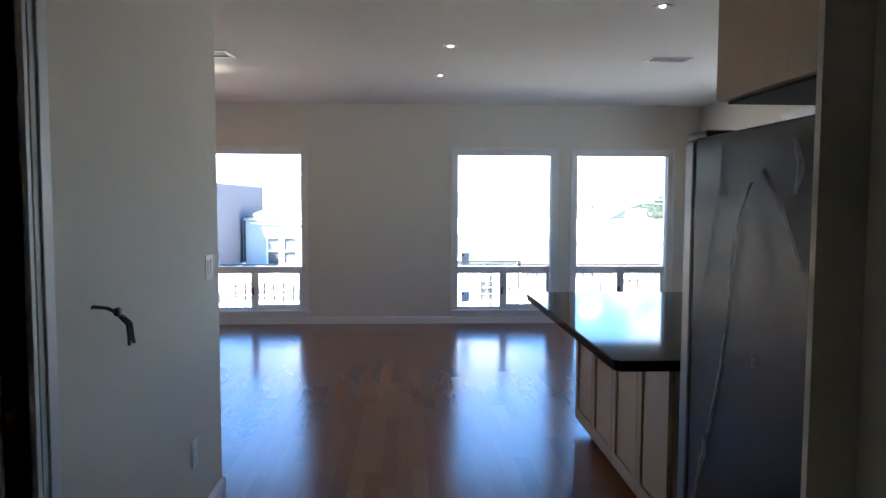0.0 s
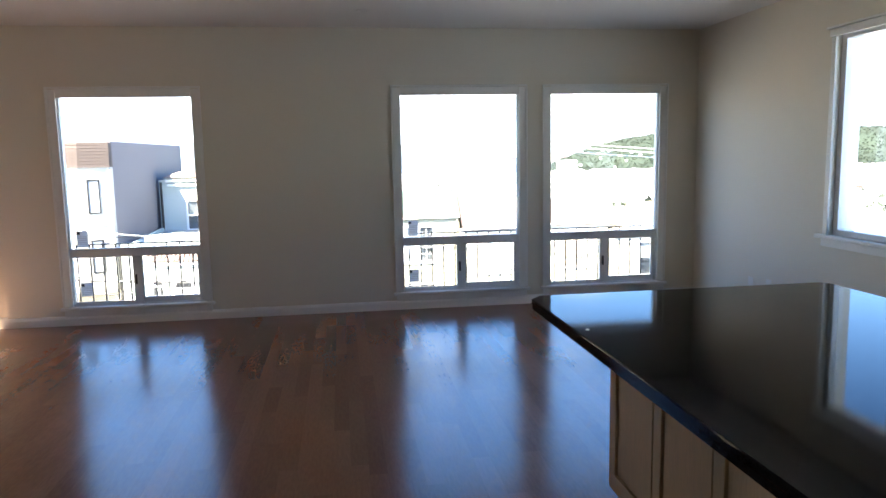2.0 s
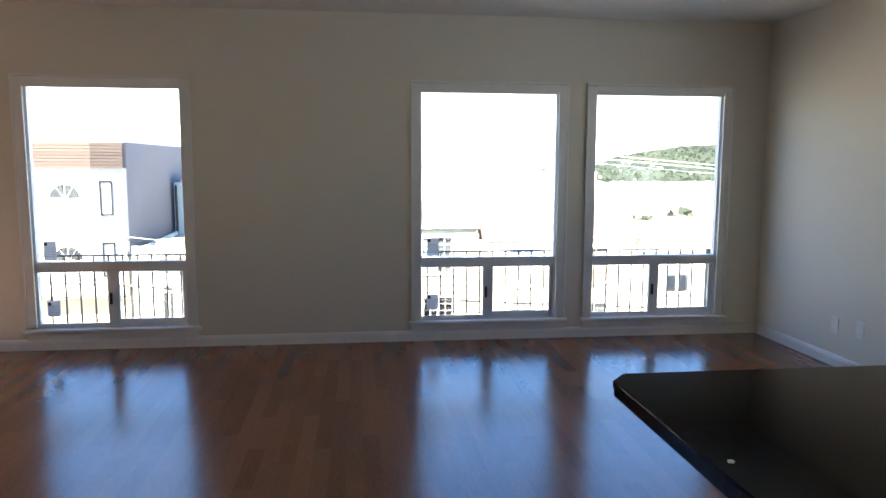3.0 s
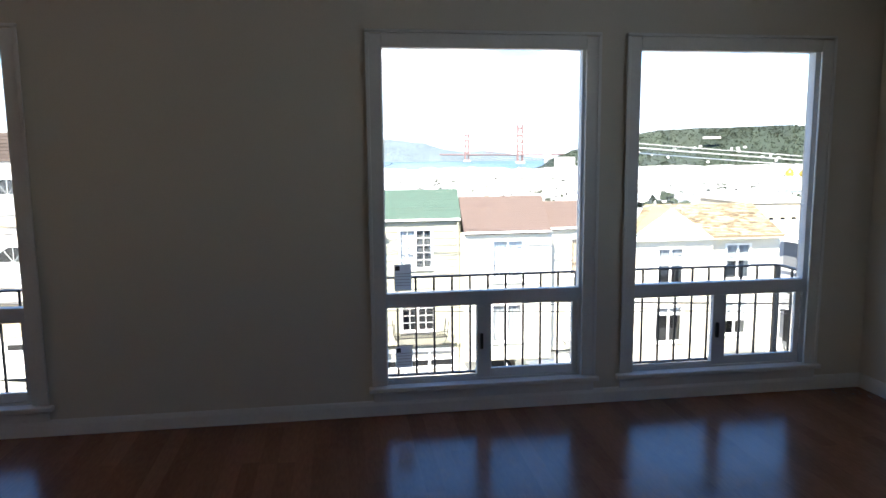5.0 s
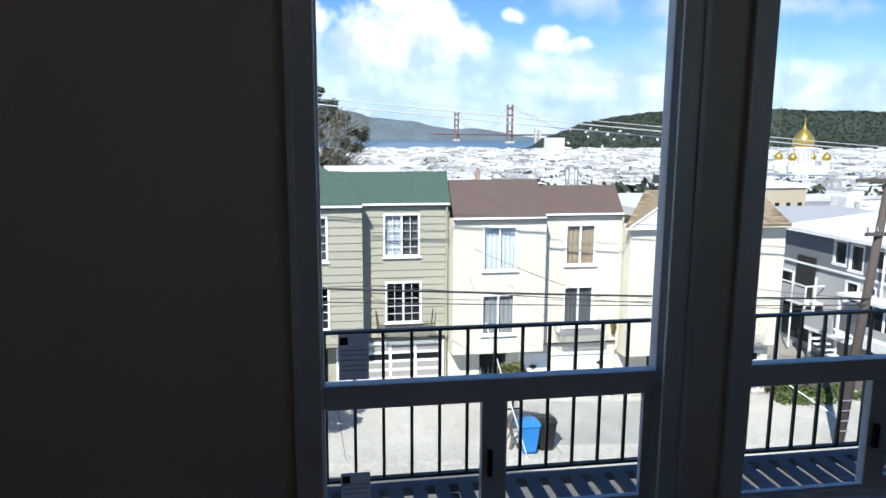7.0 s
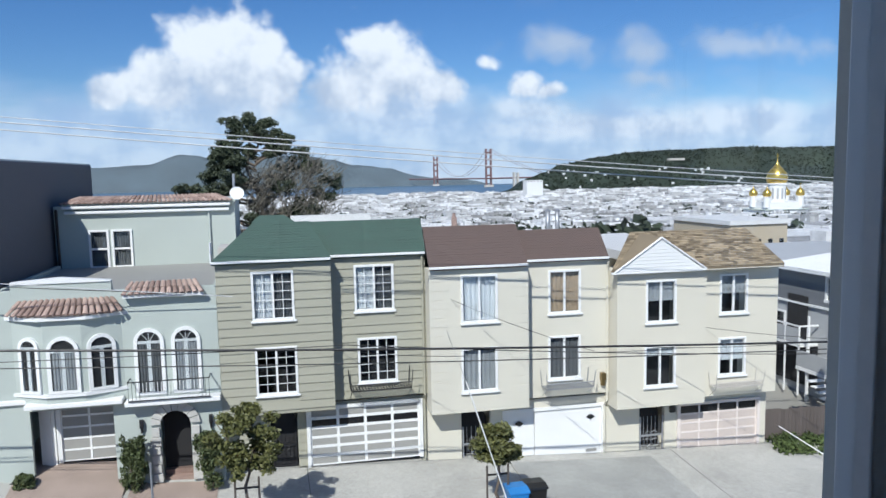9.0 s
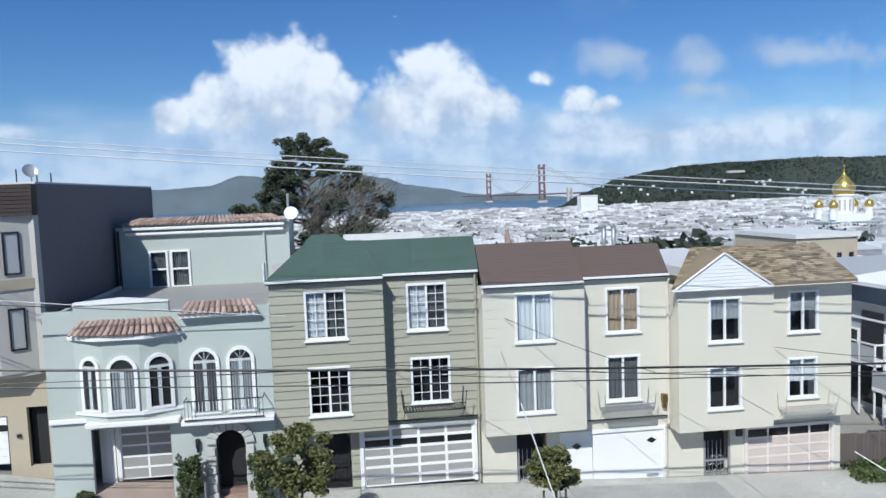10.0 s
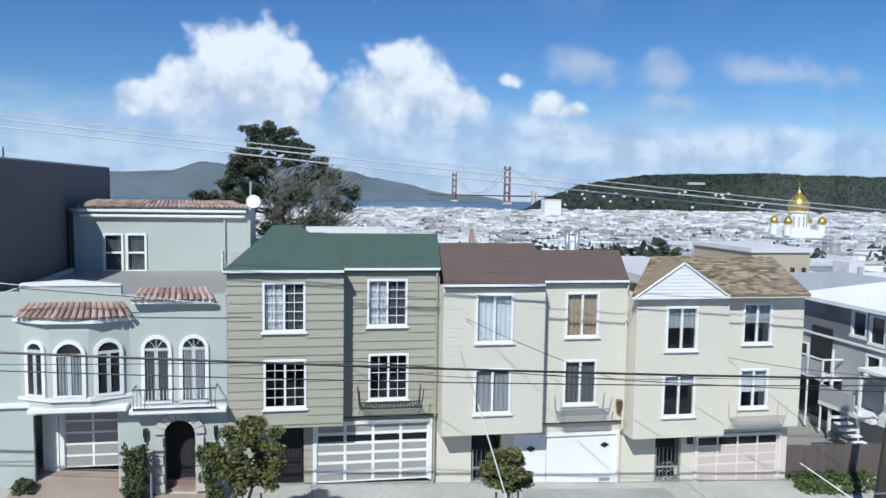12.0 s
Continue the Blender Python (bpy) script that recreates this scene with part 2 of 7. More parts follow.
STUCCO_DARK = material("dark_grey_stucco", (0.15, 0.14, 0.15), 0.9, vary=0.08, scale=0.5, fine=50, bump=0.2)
ROOF_WHITE = material("white_roofing", (0.80, 0.80, 0.79), 0.8, vary=0.06, scale=0.6, fine=10, bump=0.15)
STUCCO_SIDE = material("pale_grey_stucco", (0.40, 0.41, 0.42), 0.9, vary=0.1, scale=0.8, fine=50, bump=0.2)
STUCCO_BLUE = material("pale_blue_stucco", (0.50, 0.56, 0.63), 0.9, vary=0.08, scale=0.8, fine=50, bump=0.2)
# darker stucco colour that stands for the shade under the eaves
STUCCO_EAVE_SHADE = material("eave_shade_stucco", (0.16, 0.17, 0.185), 0.9, vary=0.1, scale=0.8, fine=50, bump=0.2)
STUCCO_GREY = material("blue_grey_stucco", (0.40, 0.41, 0.42), 0.9, vary=0.08, scale=0.5, fine=50, bump=0.2)
CLAP = material("olive_clapboard", (0.35, 0.34, 0.27), 0.65, vary=0.08, scale=1.0, fine=40, bump=0.1, rand=0.3, stretch=(0.3, 1, 4))
WHITE = material("white_house_paint", (0.78, 0.78, 0.77), 0.55, vary=0.05, scale=1.5, fine=40, bump=0.05)
# panel grey, taken darker for the shadow in the green house's garage recess
PANELGREY = material("shaded_panel_grey", (0.31, 0.305, 0.285), 0.6, vary=0.07, scale=1.5, fine=40, bump=0.05)
PINKRAIL = material("pale_pink_paint", (0.70, 0.63, 0.59), 0.6, vary=0.05, fine=40, bump=0.05)
PANELPINK = material("pinkish_garage_panel", (0.55, 0.475, 0.43), 0.6, vary=0.07, scale=1.5, fine=40, bump=0.05)
ROOF_GREEN = material("green_shingle", (0.058, 0.098, 0.080), 0.9, vary=0.22, scale=1.6, fine=14, bump=0.5, stretch=(1, 3, 3))
ROOF_BROWN = material("brown_shingle", (0.115, 0.082, 0.072), 0.9, vary=0.16, scale=1.6, fine=14, bump=0.5, stretch=(1, 3, 3))
ROOF_TAN = material("mottled_tan_shingle", (0.075, 0.050, 0.030), 0.9, vary=0.4, scale=2.0, fine=18, bump=0.3, rand=1.6, tint=(0.31, 0.25, 0.165))
ROOF_FLAT = material("pale_roofing", (0.62, 0.62, 0.61), 0.85, vary=0.1, scale=0.6, fine=10, bump=0.2)
CLAY = material("clay_tile", (0.22, 0.14, 0.11), 0.8, vary=0.3, scale=5, fine=30, bump=0.2, rand=1.0, tint=(0.42, 0.31, 0.26))
MANSARD = material("weathered_shakes", (0.085, 0.064, 0.056), 0.9, vary=0.3, scale=3, fine=20, bump=0.5, rand=0.6, stretch=(1, 1, 5))
# near-black colour that stands in for shade in rooms, recesses and undersides
SHADE_BLACK = material("painted_shade", (0.02, 0.02, 0.022), 0.9, vary=0.3, bump=0)
CURTAIN = material("white_curtain", (0.72, 0.74, 0.76), 0.9, vary=0.1, scale=3, fine=20, bump=0.1)
CURTAIN_GREY = material("grey_curtain", (0.13, 0.135, 0.14), 0.9, vary=0.2, scale=3, fine=20, bump=0.1)
CURTAIN_MID = material("mid_grey_curtain", (0.36, 0.37, 0.38), 0.9, vary=0.2, scale=3, fine=20, bump=0.1)
BLIND_TAN = material("tan_blind", (0.44, 0.33, 0.22), 0.8, vary=0.1, scale=3, fine=20, bump=0.1)
STONE = material("pale_stone", (0.50, 0.49, 0.46), 0.85, vary=0.15, scale=4, fine=30, bump=0.3, rand=0.3)
PINKPAVE = material("pink_paving", (0.35, 0.275, 0.23), 0.9, vary=0.25, scale=1.2, fine=20, bump=0.2)
CONCRETE = material("worn_concrete", (0.43, 0.42, 0.385), 0.9, vary=0.3, scale=0.45, fine=8, bump=0.2)
ASPHALT = material("asphalt", (0.13, 0.13, 0.128), 0.95, vary=0.16, scale=0.35, fine=30, bump=0.3)
SOIL = material("distant_ground", (0.30, 0.29, 0.26), 0.95, vary=0.25, scale=0.02, fine=0.3, bump=0.0)
BUILDSIDE = material("own_house_wall", (0.55, 0.53, 0.48), 0.9, vary=0.06, scale=0.7, fine=60, bump=0.2)
LEAF = material("glossy_leaf", (0.045, 0.062, 0.018), 0.6, vary=0.4, scale=3, fine=9, bump=0.0, rand=0.9, tint=(0.13, 0.13, 0.04))
LEAF_DARK = material("dark_cypress", (0.035, 0.050, 0.030), 0.8, vary=0.4, scale=1, fine=5, bump=0.0, rand=0.9, tint=(0.075, 0.09, 0.05))
HEDGE = material("hedge_leaf", (0.045, 0.065, 0.025), 0.7, vary=0.4, scale=3, fine=9, bump=0.0, rand=0.9, tint=(0.08, 0.10, 0.035))
GRASS = material("rough_grass", (0.075, 0.105, 0.03), 0.9, vary=0.4, scale=3, fine=9, bump=0.0, rand=0.9)
BARK = material("grey_bark", (0.14, 0.11, 0.085), 0.9, vary=0.25, scale=4, fine=30, bump=0.4)
TWIG = material("bare_twigs", (0.17, 0.155, 0.125), 0.9, vary=0.2, scale=4, fine=30, bump=0.1)
FENCEWOOD = material("weathered_fence", (0.115, 0.095, 0.085), 0.85, vary=0.3, scale=3, fine=25, bump=0.3, rand=0.5, stretch=(5, 5, 0.6))
POLEWOOD = material("pole_wood", (0.085, 0.070, 0.060), 0.85, vary=0.3, scale=3, fine=25, bump=0.3, stretch=(5, 5, 0.5))
WIRE = material("black_cable", (0.02, 0.02, 0.022), 0.5, bump=0)
WIRE_PALE = material("pale_cable", (0.55, 0.55, 0.55), 0.45, vary=0.05, bump=0)
BINBLUE = material("blue_bin_plastic", (0.03, 0.20, 0.52), 0.45, vary=0.12, fine=30, bump=0.05)
GALV = material("galvanised_metal", (0.38, 0.39, 0.41), 0.45, 0.6, vary=0.12, fine=20, bump=0.05)
GOLD = material("gilded_dome", (0.62, 0.44, 0.10), 0.3, 0.75, vary=0.12, scale=0.4, fine=3, bump=0.05)
CITYWALL = material("city_house_paint", (0.22, 0.215, 0.20), 0.9, vary=0.45, scale=0.05, fine=0.8, bump=0.0, rand=1.4, tint=(0.80, 0.79, 0.76))
CITYTREE = material("city_tree", (0.030, 0.042, 0.026), 0.9, vary=0.4, scale=0.2, fine=2, bump=0, rand=0.6)
CITYROOF = material("city_roofing", (0.10, 0.10, 0.098), 0.9, vary=0.5, scale=0.05, fine=0.8, bump=0.0, rand=1.6, tint=(0.72, 0.71, 0.69))
# distance haze is mixed into this bluish base colour
HILL_FAR = material("haze_tinted_headland", (0.10, 0.13, 0.15), 0.95, vary=0.3, scale=0.006, fine=0.05, bump=0)
HILL_NEAR = material("wooded_hill", (0.016, 0.027, 0.021), 0.95, vary=0.5, scale=0.008, fine=0.09, bump=0, tint=(0.030, 0.044, 0.030))
WATER = material("bay_water", (0.10, 0.17, 0.24), 0.35, vary=0.12, scale=0.004, fine=0.05, bump=0)
# bridge red, dulled in the base colour to stand for distance haze
BRIDGE = material("hazed_bridge_steel", (0.20, 0.115, 0.11), 0.6, vary=0.12, scale=0.01, fine=0.2, bump=0)


# ---- building helpers ----
PLAN = Matrix()  # lays what is built next, the flat or the street, into the world


def thing(name, at_base, label, category, group="", kind=""):
    ob = new(name)
    ob.empty_display_size = 0.1
    ob.location = PLAN @ Vector(at_base)
    return tagged(ob, label, category, group, kind)


def part(name, bm, mat, parent=None, label="", smooth=False):
    """Links a bmesh, drawn in world coordinates, as one mesh under a thing or a part."""
    me = bpy.data.meshes.new(name)
    bmesh.ops.recalc_face_normals(bm, faces=bm.faces[:])
    bm.to_mesh(me)
    bm.free()
    me.transform(PLAN)
    me.materials.append(mat)
    if smooth:
        me.shade_smooth()
    ob = new(name, me)
    if parent:
        hold(ob, parent)
    if label:
        ob["label"] = label
    return ob


def hold(ob, parent):
    ob.parent = parent
    base = Vector(parent.location)
    if parent.parent:
        base = Vector((0, 0, 0))
    ob.matrix_parent_inverse = Matrix.Translation(-base)


def B(*spans, bevel=0.0):
    """A bmesh of boxes, each (x0, x1, y0, y1, z0, z1)."""
    bm = bmesh.new()
    for s in spans:
        box(bm, *s, bevel=bevel)
    return bm


def box(bm, x0, x1, y0, y1, z0, z1, bevel=0.0):
    vs = [bm.verts.new((x, y, z)) for x in (x0, x1) for y in (y0, y1) for z in (z0, z1)]
    fs = [bm.faces.new([vs[i] for i in q]) for q in ((0, 1, 3, 2), (4, 6, 7, 5), (0, 4, 5, 1), (2, 3, 7, 6), (0, 2, 6, 4), (1, 5, 7, 3))]
    if bevel:
        es = list({e for f in fs for e in f.edges})
        bmesh.ops.bevel(bm, geom=es, offset=bevel, segments=2, affect="EDGES", profile=0.5)


def prism(bm, outline, y0, y1, flat="y"):
    """An outline of (a, b) pairs, drawn out along y (a = x, b = z), along x (a = y, b = z) or along z (a = x, b = y)."""
    def place(a, b, d):
        return {"y": (a, d, b), "x": (d, a, b), "z": (a, b, d)}[flat]
    lo = [bm.verts.new(place(a, b, y0)) for a, b in outline]
    hi = [bm.verts.new(place(a, b, y1)) for a, b in outline]
    bm.faces.new(lo)
    bm.faces.new(hi[::-1])
    for i in range(len(lo)):
        j = (i + 1) % len(lo)
        bm.faces.new((lo[i], hi[i], hi[j], lo[j]))


def tube(bm, points, radius, n=6, end=None):
    """A round rod along points; its radius goes from radius to end."""
    pts = [Vector(p) for p in points]
    rings = []
    for i, p in enumerate(pts):
        d = (pts[min(i + 1, len(pts) - 1)] - pts[max(i - 1, 0)]).normalized()
        u = d.orthogonal().normalized() if abs(d.z) > 0.95 else d.cross(Vector((0, 0, 1))).normalized()
        v = d.cross(u)
        r = radius if end is None else radius + (end - radius) * i / (len(pts) - 1)
        rings.append([bm.verts.new(p + (u * math.cos(2 * math.pi * k / n) + v * math.sin(2 * math.pi * k / n)) * r) for k in range(n)])
    for a, b in zip(rings, rings[1:]):
        for k in range(n):
            bm.faces.new((a[k], a[(k + 1) % n], b[(k + 1) % n], b[k]))
    bm.faces.new(rings[0][::-1])
    bm.faces.new(rings[-1])


def lathe(bm, centre, profile, n=24):
    """A turned body: profile of (radius, height) pairs round a standing axis."""
    cx, cy, cz = centre
    rings = [[bm.verts.new((cx + max(r, 0.001) * math.cos(2 * math.pi * k / n), cy + max(r, 0.001) * math.sin(2 * math.pi * k / n), cz + h)) for k in range(n)] for r, h in profile]
    for a, b in zip(rings, rings[1:]):
        for k in range(n):
            bm.faces.new((a[k], a[(k + 1) % n], b[(k + 1) % n], b[k]))
    bm.faces.new(rings[0][::-1])
    bm.faces.new(rings[-1])


def slab(u0, u1, z0, z1, d0, d1, holes=(), along="x"):
    """A wall with thickness from d0 to d1 and holes (u0, u1, z0, z1) that go through it."""
    bm = bmesh.new()
    us = sorted({u0, u1, *[v for h in holes for v in h[:2] if u0 < v < u1]})
    zs = sorted({z0, z1, *[v for h in holes for v in h[2:] if z0 < v < z1]})

    def solid(i, j):
        if not (0 <= i < len(us) - 1 and 0 <= j < len(zs) - 1):
            return False
        u, z = (us[i] + us[i + 1]) / 2, (zs[j] + zs[j + 1]) / 2
        return not any(h[0] < u < h[1] and h[2] < z < h[3] for h in holes)

    cache = {}

    def v(u, d, z):
        p = (u, d, z) if along == "x" else (d, u, z)
        if p not in cache:
            cache[p] = bm.verts.new(p)
        return cache[p]

    for i in range(len(us) - 1):
        for j in range(len(zs) - 1):
            if not solid(i, j):
                continue
            a, b, c, d = us[i], us[i + 1], zs[j], zs[j + 1]
            for k in (d0, d1):
                bm.faces.new((v(a, k, c), v(b, k, c), v(b, k, d), v(a, k, d)))
            for (di, dj), (p, q) in {(-1, 0): ((a, c), (a, d)), (1, 0): ((b, c), (b, d)), (0, -1): ((a, c), (b, c)), (0, 1): ((a, d), (b, d))}.items():
                if not solid(i + di, j + dj):
                    bm.faces.new((v(p[0], d0, p[1]), v(q[0], d0, q[1]), v(q[0], d1, q[1]), v(p[0], d1, p[1])))
    return bm


def structure(name, bm, mat, label, parent=None):
    ob = part(name, bm, mat, parent)
    return tagged(ob, label, "", "", "structure")


def leaves(bm, centre, spread, count, size, seed, flat=0.0):
    """Small tilted leaf blades strewn round a centre, thicker towards the outside."""
    rnd = random.Random(seed)
    c = Vector(centre)
    for _ in range(count):
        d = Vector((rnd.gauss(0, 1), rnd.gauss(0, 1), rnd.gauss(0, 1))).normalized() * rnd.random() ** 0.45
        p = c + Vector((d.x * spread[0], d.y * spread[1], d.z * spread[2]))
        a = Vector((rnd.gauss(0, 1), rnd.gauss(0, 1), rnd.gauss(0, 0.7))).normalized()
        b = a.cross(Vector((rnd.gauss(0, 1), rnd.gauss(0, 1), rnd.gauss(0, 1)))).normalized()
        s = size * rnd.uniform(0.6, 1.3)
        q = [p - a * s, p + b * s * 0.5, p + a * s, p - b * s * 0.5]
        bm.faces.new([bm.verts.new(w) for w in q])


# ---- the flat: walls, floor, ceiling ----
CEIL_Z, WALL_Y, OUT_Y, RIGHT_X, LEFT_X, FLOOR_Z = 2.63, -0.03, 0.12, 3.68, -4.6, 0.035
WIN_Z0, WIN_Z1 = 0.17, 2.075
OPENINGS = [(-2.21, -1.03), (0.744, 1.922), (2.172, 3.32)]
floor = structure("floor", B((LEFT_X, RIGHT_X, -11, OUT_Y - 0.02, -0.32, FLOOR_Z - 0.02)), MAPLE_DARK, "subfloor under reddish varnished oak strip flooring")
# unseen skylight hole, implied by the sun patch, enlarged to add bounce light
ceiling = structure("ceiling", slab(LEFT_X - 0.2, RIGHT_X + 0.2, -11.2, OUT_Y, CEIL_Z, CEIL_Z + 0.12, [(-4.55, -4.10, -4.5, -1.35)]), CEIL, "smooth off-white painted ceiling")
for v in ceiling.data.vertices:
    v.co = Vector((v.co.x, v.co.z, v.co.y))
ceiling.data.flip_normals()
structure("wall_north", slab(-2.73, RIGHT_X + 0.2, -0.32, CEIL_Z, WALL_Y, OUT_Y, [(a, b, WIN_Z0, WIN_Z1) for a, b in OPENINGS]), PAINT, "warm off-white painted wall with three tall windows")
structure("wall_north_alcove", slab(LEFT_X - 0.2, -2.73, -0.32, CEIL_Z, 0.05, OUT_Y), PAINT, "set-back off-white wall with a patch of sunlight")
structure("wall_east", slab(-11, WALL_Y, -0.02, CEIL_Z, RIGHT_X, RIGHT_X + 0.2, [(-3.62, -2.0, 0.86, 2.27)], along="y"), PAINT, "off-white painted side wall with one wide window")
structure("wall_west", slab(-11, 0.05, -0.02, CEIL_Z, LEFT_X - 0.2, LEFT_X, along="y"), PAINT, "off-white painted side wall")
structure("wall_south", slab(LEFT_X - 0.2, RIGHT_X + 0.2, -0.02, CEIL_Z, -11.2, -11), PAINT, "plain off-white wall")
structure("wall_hall_west", slab(-11, -4.93, -0.02, CEIL_Z, -0.86, -0.74, [(-7.52, -6.69, -0.02, 2.06)], along="y"), PAINT, "off-white painted passage wall with a doorway")
structure("wall_hall_east", slab(-11, -7.2, -0.02, CEIL_Z, 1.9, 2.02, along="y"), PAINT, "off-white painted passage wall in deep shade")
structure("wall_kitchen_back", slab(1.10, RIGHT_X, -0.02, CEIL_Z, -7.2, -7.095), PAINT, "off-white kitchen wall behind the refrigerator")
structure("wall_end_panel", B((1.0, 1.9, -7.09, -7.07, FLOOR_Z, CEIL_Z)), PAINT, "tall painted panel closing the refrigerator recess")

# skirting
def skirting(name, a, b, at, side, along):
    bm = bmesh.new()
    o = [(0, -0.02), (0.014, -0.02), (0.014, 0.06), (0.009, 0.078), (0.004, 0.084), (0, 0.086)]
    prism(bm, [(at + side * d, z + FLOOR_Z) for d, z in o], a, b, flat="x" if along == "x" else "y")
    return structure(name, bm, TRIM, "white painted skirting board along the wall")

skirting("baseboard_north", -2.73, RIGHT_X, WALL_Y, -1, "x")
skirting("baseboard_alcove", LEFT_X, -2.73, 0.05, -1, "x")
skirting("baseboard_east", -5.9, WALL_Y - 0.014, RIGHT_X, -1, "y")
skirting("baseboard_west", -11, 0.03, LEFT_X, 1, "y")
skirting("baseboard_hall_west", -6.57, -4.93, -0.74, 1, "y")
skirting("baseboard_hall_end", -0.86, -0.726, -4.93, 1, "x")


# ---- windows of the flat ----
def tall_window(name, x0, x1, label, labels=True):
    """A fixed pane over a sliding pair, in a white frame, with wooden casing, stool and apron."""
    z0, z1, zr0, zr1 = 0.21, 2.035, 0.635, 0.715
    w = thing(name, ((x0 + x1) / 2, 0, z0), label, "window", "tall living-room windows", "structure")
    f0, f1 = 0.0, 0.055
    e = 0.04
    part("window_frame", B((x0 - e, x0, f0, f1, z0 - e, z1 + e), (x1, x1 + e, f0, f1, z0 - e, z1 + e), (x0, x1, f0, f1, z1, z1 + e), (x0, x1, f0, f1, z0 - e, z0), bevel=0.003), VINYL, w)
    part("transom", B((x0, x1, f0 - 0.004, f1 - 0.008, zr0, zr1), bevel=0.004), VINYL, w)
    xm0, xm1 = x0 + 0.505, x0 + 0.585
    part("mullion", B((xm0, xm1, f0 + 0.006, f1 - 0.012, z0, zr0), bevel=0.004), VINYL, w)
    part("sash", B((xm1, xm1 + 0.006, 0.010, 0.034, z0 + 0.05, zr0), (x1 - 0.032, x1, 0.010, 0.034, z0, zr0), (xm1, x1 - 0.032, 0.010, 0.034, z0, z0 + 0.05), bevel=0.0015), VINYL, w)
    part("sliding_track", B((x0, xm0, 0.0, 0.05, z0, z0 + 0.012), (x0, xm0, 0.008, 0.014, z0 + 0.012, z0 + 0.024)), VINYL, w)
    part("latch", B((xm0 + 0.018, xm0 + 0.034, f0 - 0.014, f0 + 0.006, 0.38, 0.47), bevel=0.003), BLACK, w)
    for a, b, c, d, y in ((x0, x1, zr1, z1, 0.024), (x0, xm0, z0 + 0.012, zr0, 0.030), (xm1 + 0.006, x1 - 0.032, z0 + 0.05, zr0, 0.020)):
        pane = part("pane", B((a, b, y, y + 0.005, c, d)), GLASS, w)
        pane.visible_shadow = False
    for i, (a, b, c, d) in enumerate(((x0 - 0.088, x0 - 0.008, 0.205, 2.10), (x1 + 0.008, x1 + 0.088, 0.205, 2.10), (x0 - 0.088, x1 + 0.088, 2.10 - 0.07, 2.105))):
        if i == 2:
            a, b = x0 - 0.008, x1 + 0.008
        bm = B((a, b, WALL_Y - 0.016, WALL_Y, c, d), bevel=0.004)
        part("casing", bm, TRIM, w)
    part("casing_bead", B((x0 - 0.092, x0 - 0.072, WALL_Y - 0.024, WALL_Y - 0.016, 0.205, 2.105), (x1 + 0.072, x1 + 0.092, WALL_Y - 0.024, WALL_Y - 0.016, 0.205, 2.105), (x0 - 0.092, x1 + 0.092, WALL_Y - 0.024, WALL_Y - 0.003, 2.106, 2.122), bevel=0.003), TRIM, w)
    part("window_sill", B((x0 - 0.11, x1 + 0.11, WALL_Y - 0.04, 0.0, 0.172, 0.2), bevel=0.006), TRIM, w)
    part("apron", B((x0 - 0.085, x1 + 0.085, WALL_Y - 0.014, WALL_Y, 0.115, 0.17), bevel=0.003), TRIM, w)
    for zc, hh in (((0.80, 0.075), (0.345, 0.062)) if labels else ()):
        la = part("maker_label", B((x0 + 0.045, x0 + 0.14, 0.0225 if zc > 0.6 else 0.0285, 0.0235 if zc > 0.6 else 0.0295, zc - hh, zc + hh)), LABEL, w, "grey paper maker's label stuck to the glass")
        y = (0.0225 if zc > 0.6 else 0.0285) - 0.0008
        part("label_print", B((x0 + 0.05, x0 + 0.075, y, y + 0.0004, zc + hh - 0.035, zc + hh - 0.01)), BLACK, la, "dark printed square")
        part("label_lines", B(*[(x0 + 0.051, x0 + 0.133, y, y + 0.0004, zc + k, zc + k + 0.004) for k in (0.02, 0.005, -0.012, -0.03, -0.045)]), PANELGREY, la, "thin grey bars of print")
    return w

tall_window("window_1", -2.17, -1.07, "tall white-framed window with sliding lower panes")
tall_window("window_2", 0.784, 1.882, "tall white-framed window with sliding lower panes and paper labels")
tall_window("window_3", 2.212, 3.28, "tall white-framed window with sliding lower panes beside the corner", False)

side = thing("window_4", (RIGHT_X, -2.8, 0.86), "wide white-framed window above the kitchen counter", "window", "", "structure")
for nm, sp in (("window_frame", [(RIGHT_X + 0.03, RIGHT_X + 0.11, -3.62, -2.0, 0.86, 0.90), (RIGHT_X + 0.03, RIGHT_X + 0.11, -3.62, -2.0, 2.23, 2.27), (RIGHT_X + 0.03, RIGHT_X + 0.11, -2.05, -2.0, 0.90, 2.23), (RIGHT_X + 0.03, RIGHT_X + 0.11, -3.62, -3.57, 0.90, 2.23)]),
               ("mullion", [(RIGHT_X + 0.04, RIGHT_X + 0.1, -2.84, -2.79, 0.90, 2.23)])):
    part(nm, B(*sp, bevel=0.003), VINYL, side)
for a, b in ((-3.57, -2.84), (-2.79, -2.05)):
    pane = part("pane", B((RIGHT_X + 0.07, RIGHT_X + 0.075, a, b, 0.90, 2.23)), GLASS, side)
    pane.visible_shadow = False
for sp in ((-2.0, -1.955, 0.86, 2.25), (-3.665, -3.62, 0.86, 2.25)):
    part("casing", B((RIGHT_X - 0.018, RIGHT_X, sp[0], sp[1], sp[2], sp[3]), bevel=0.004), TRIM, side)
part("head_casing", B((RIGHT_X - 0.024, RIGHT_X, -3.69, -1.94, 2.252, 2.305), (RIGHT_X - 0.04, RIGHT_X, -3.71, -1.92, 2.306, 2.322), bevel=0.004), TRIM, side)
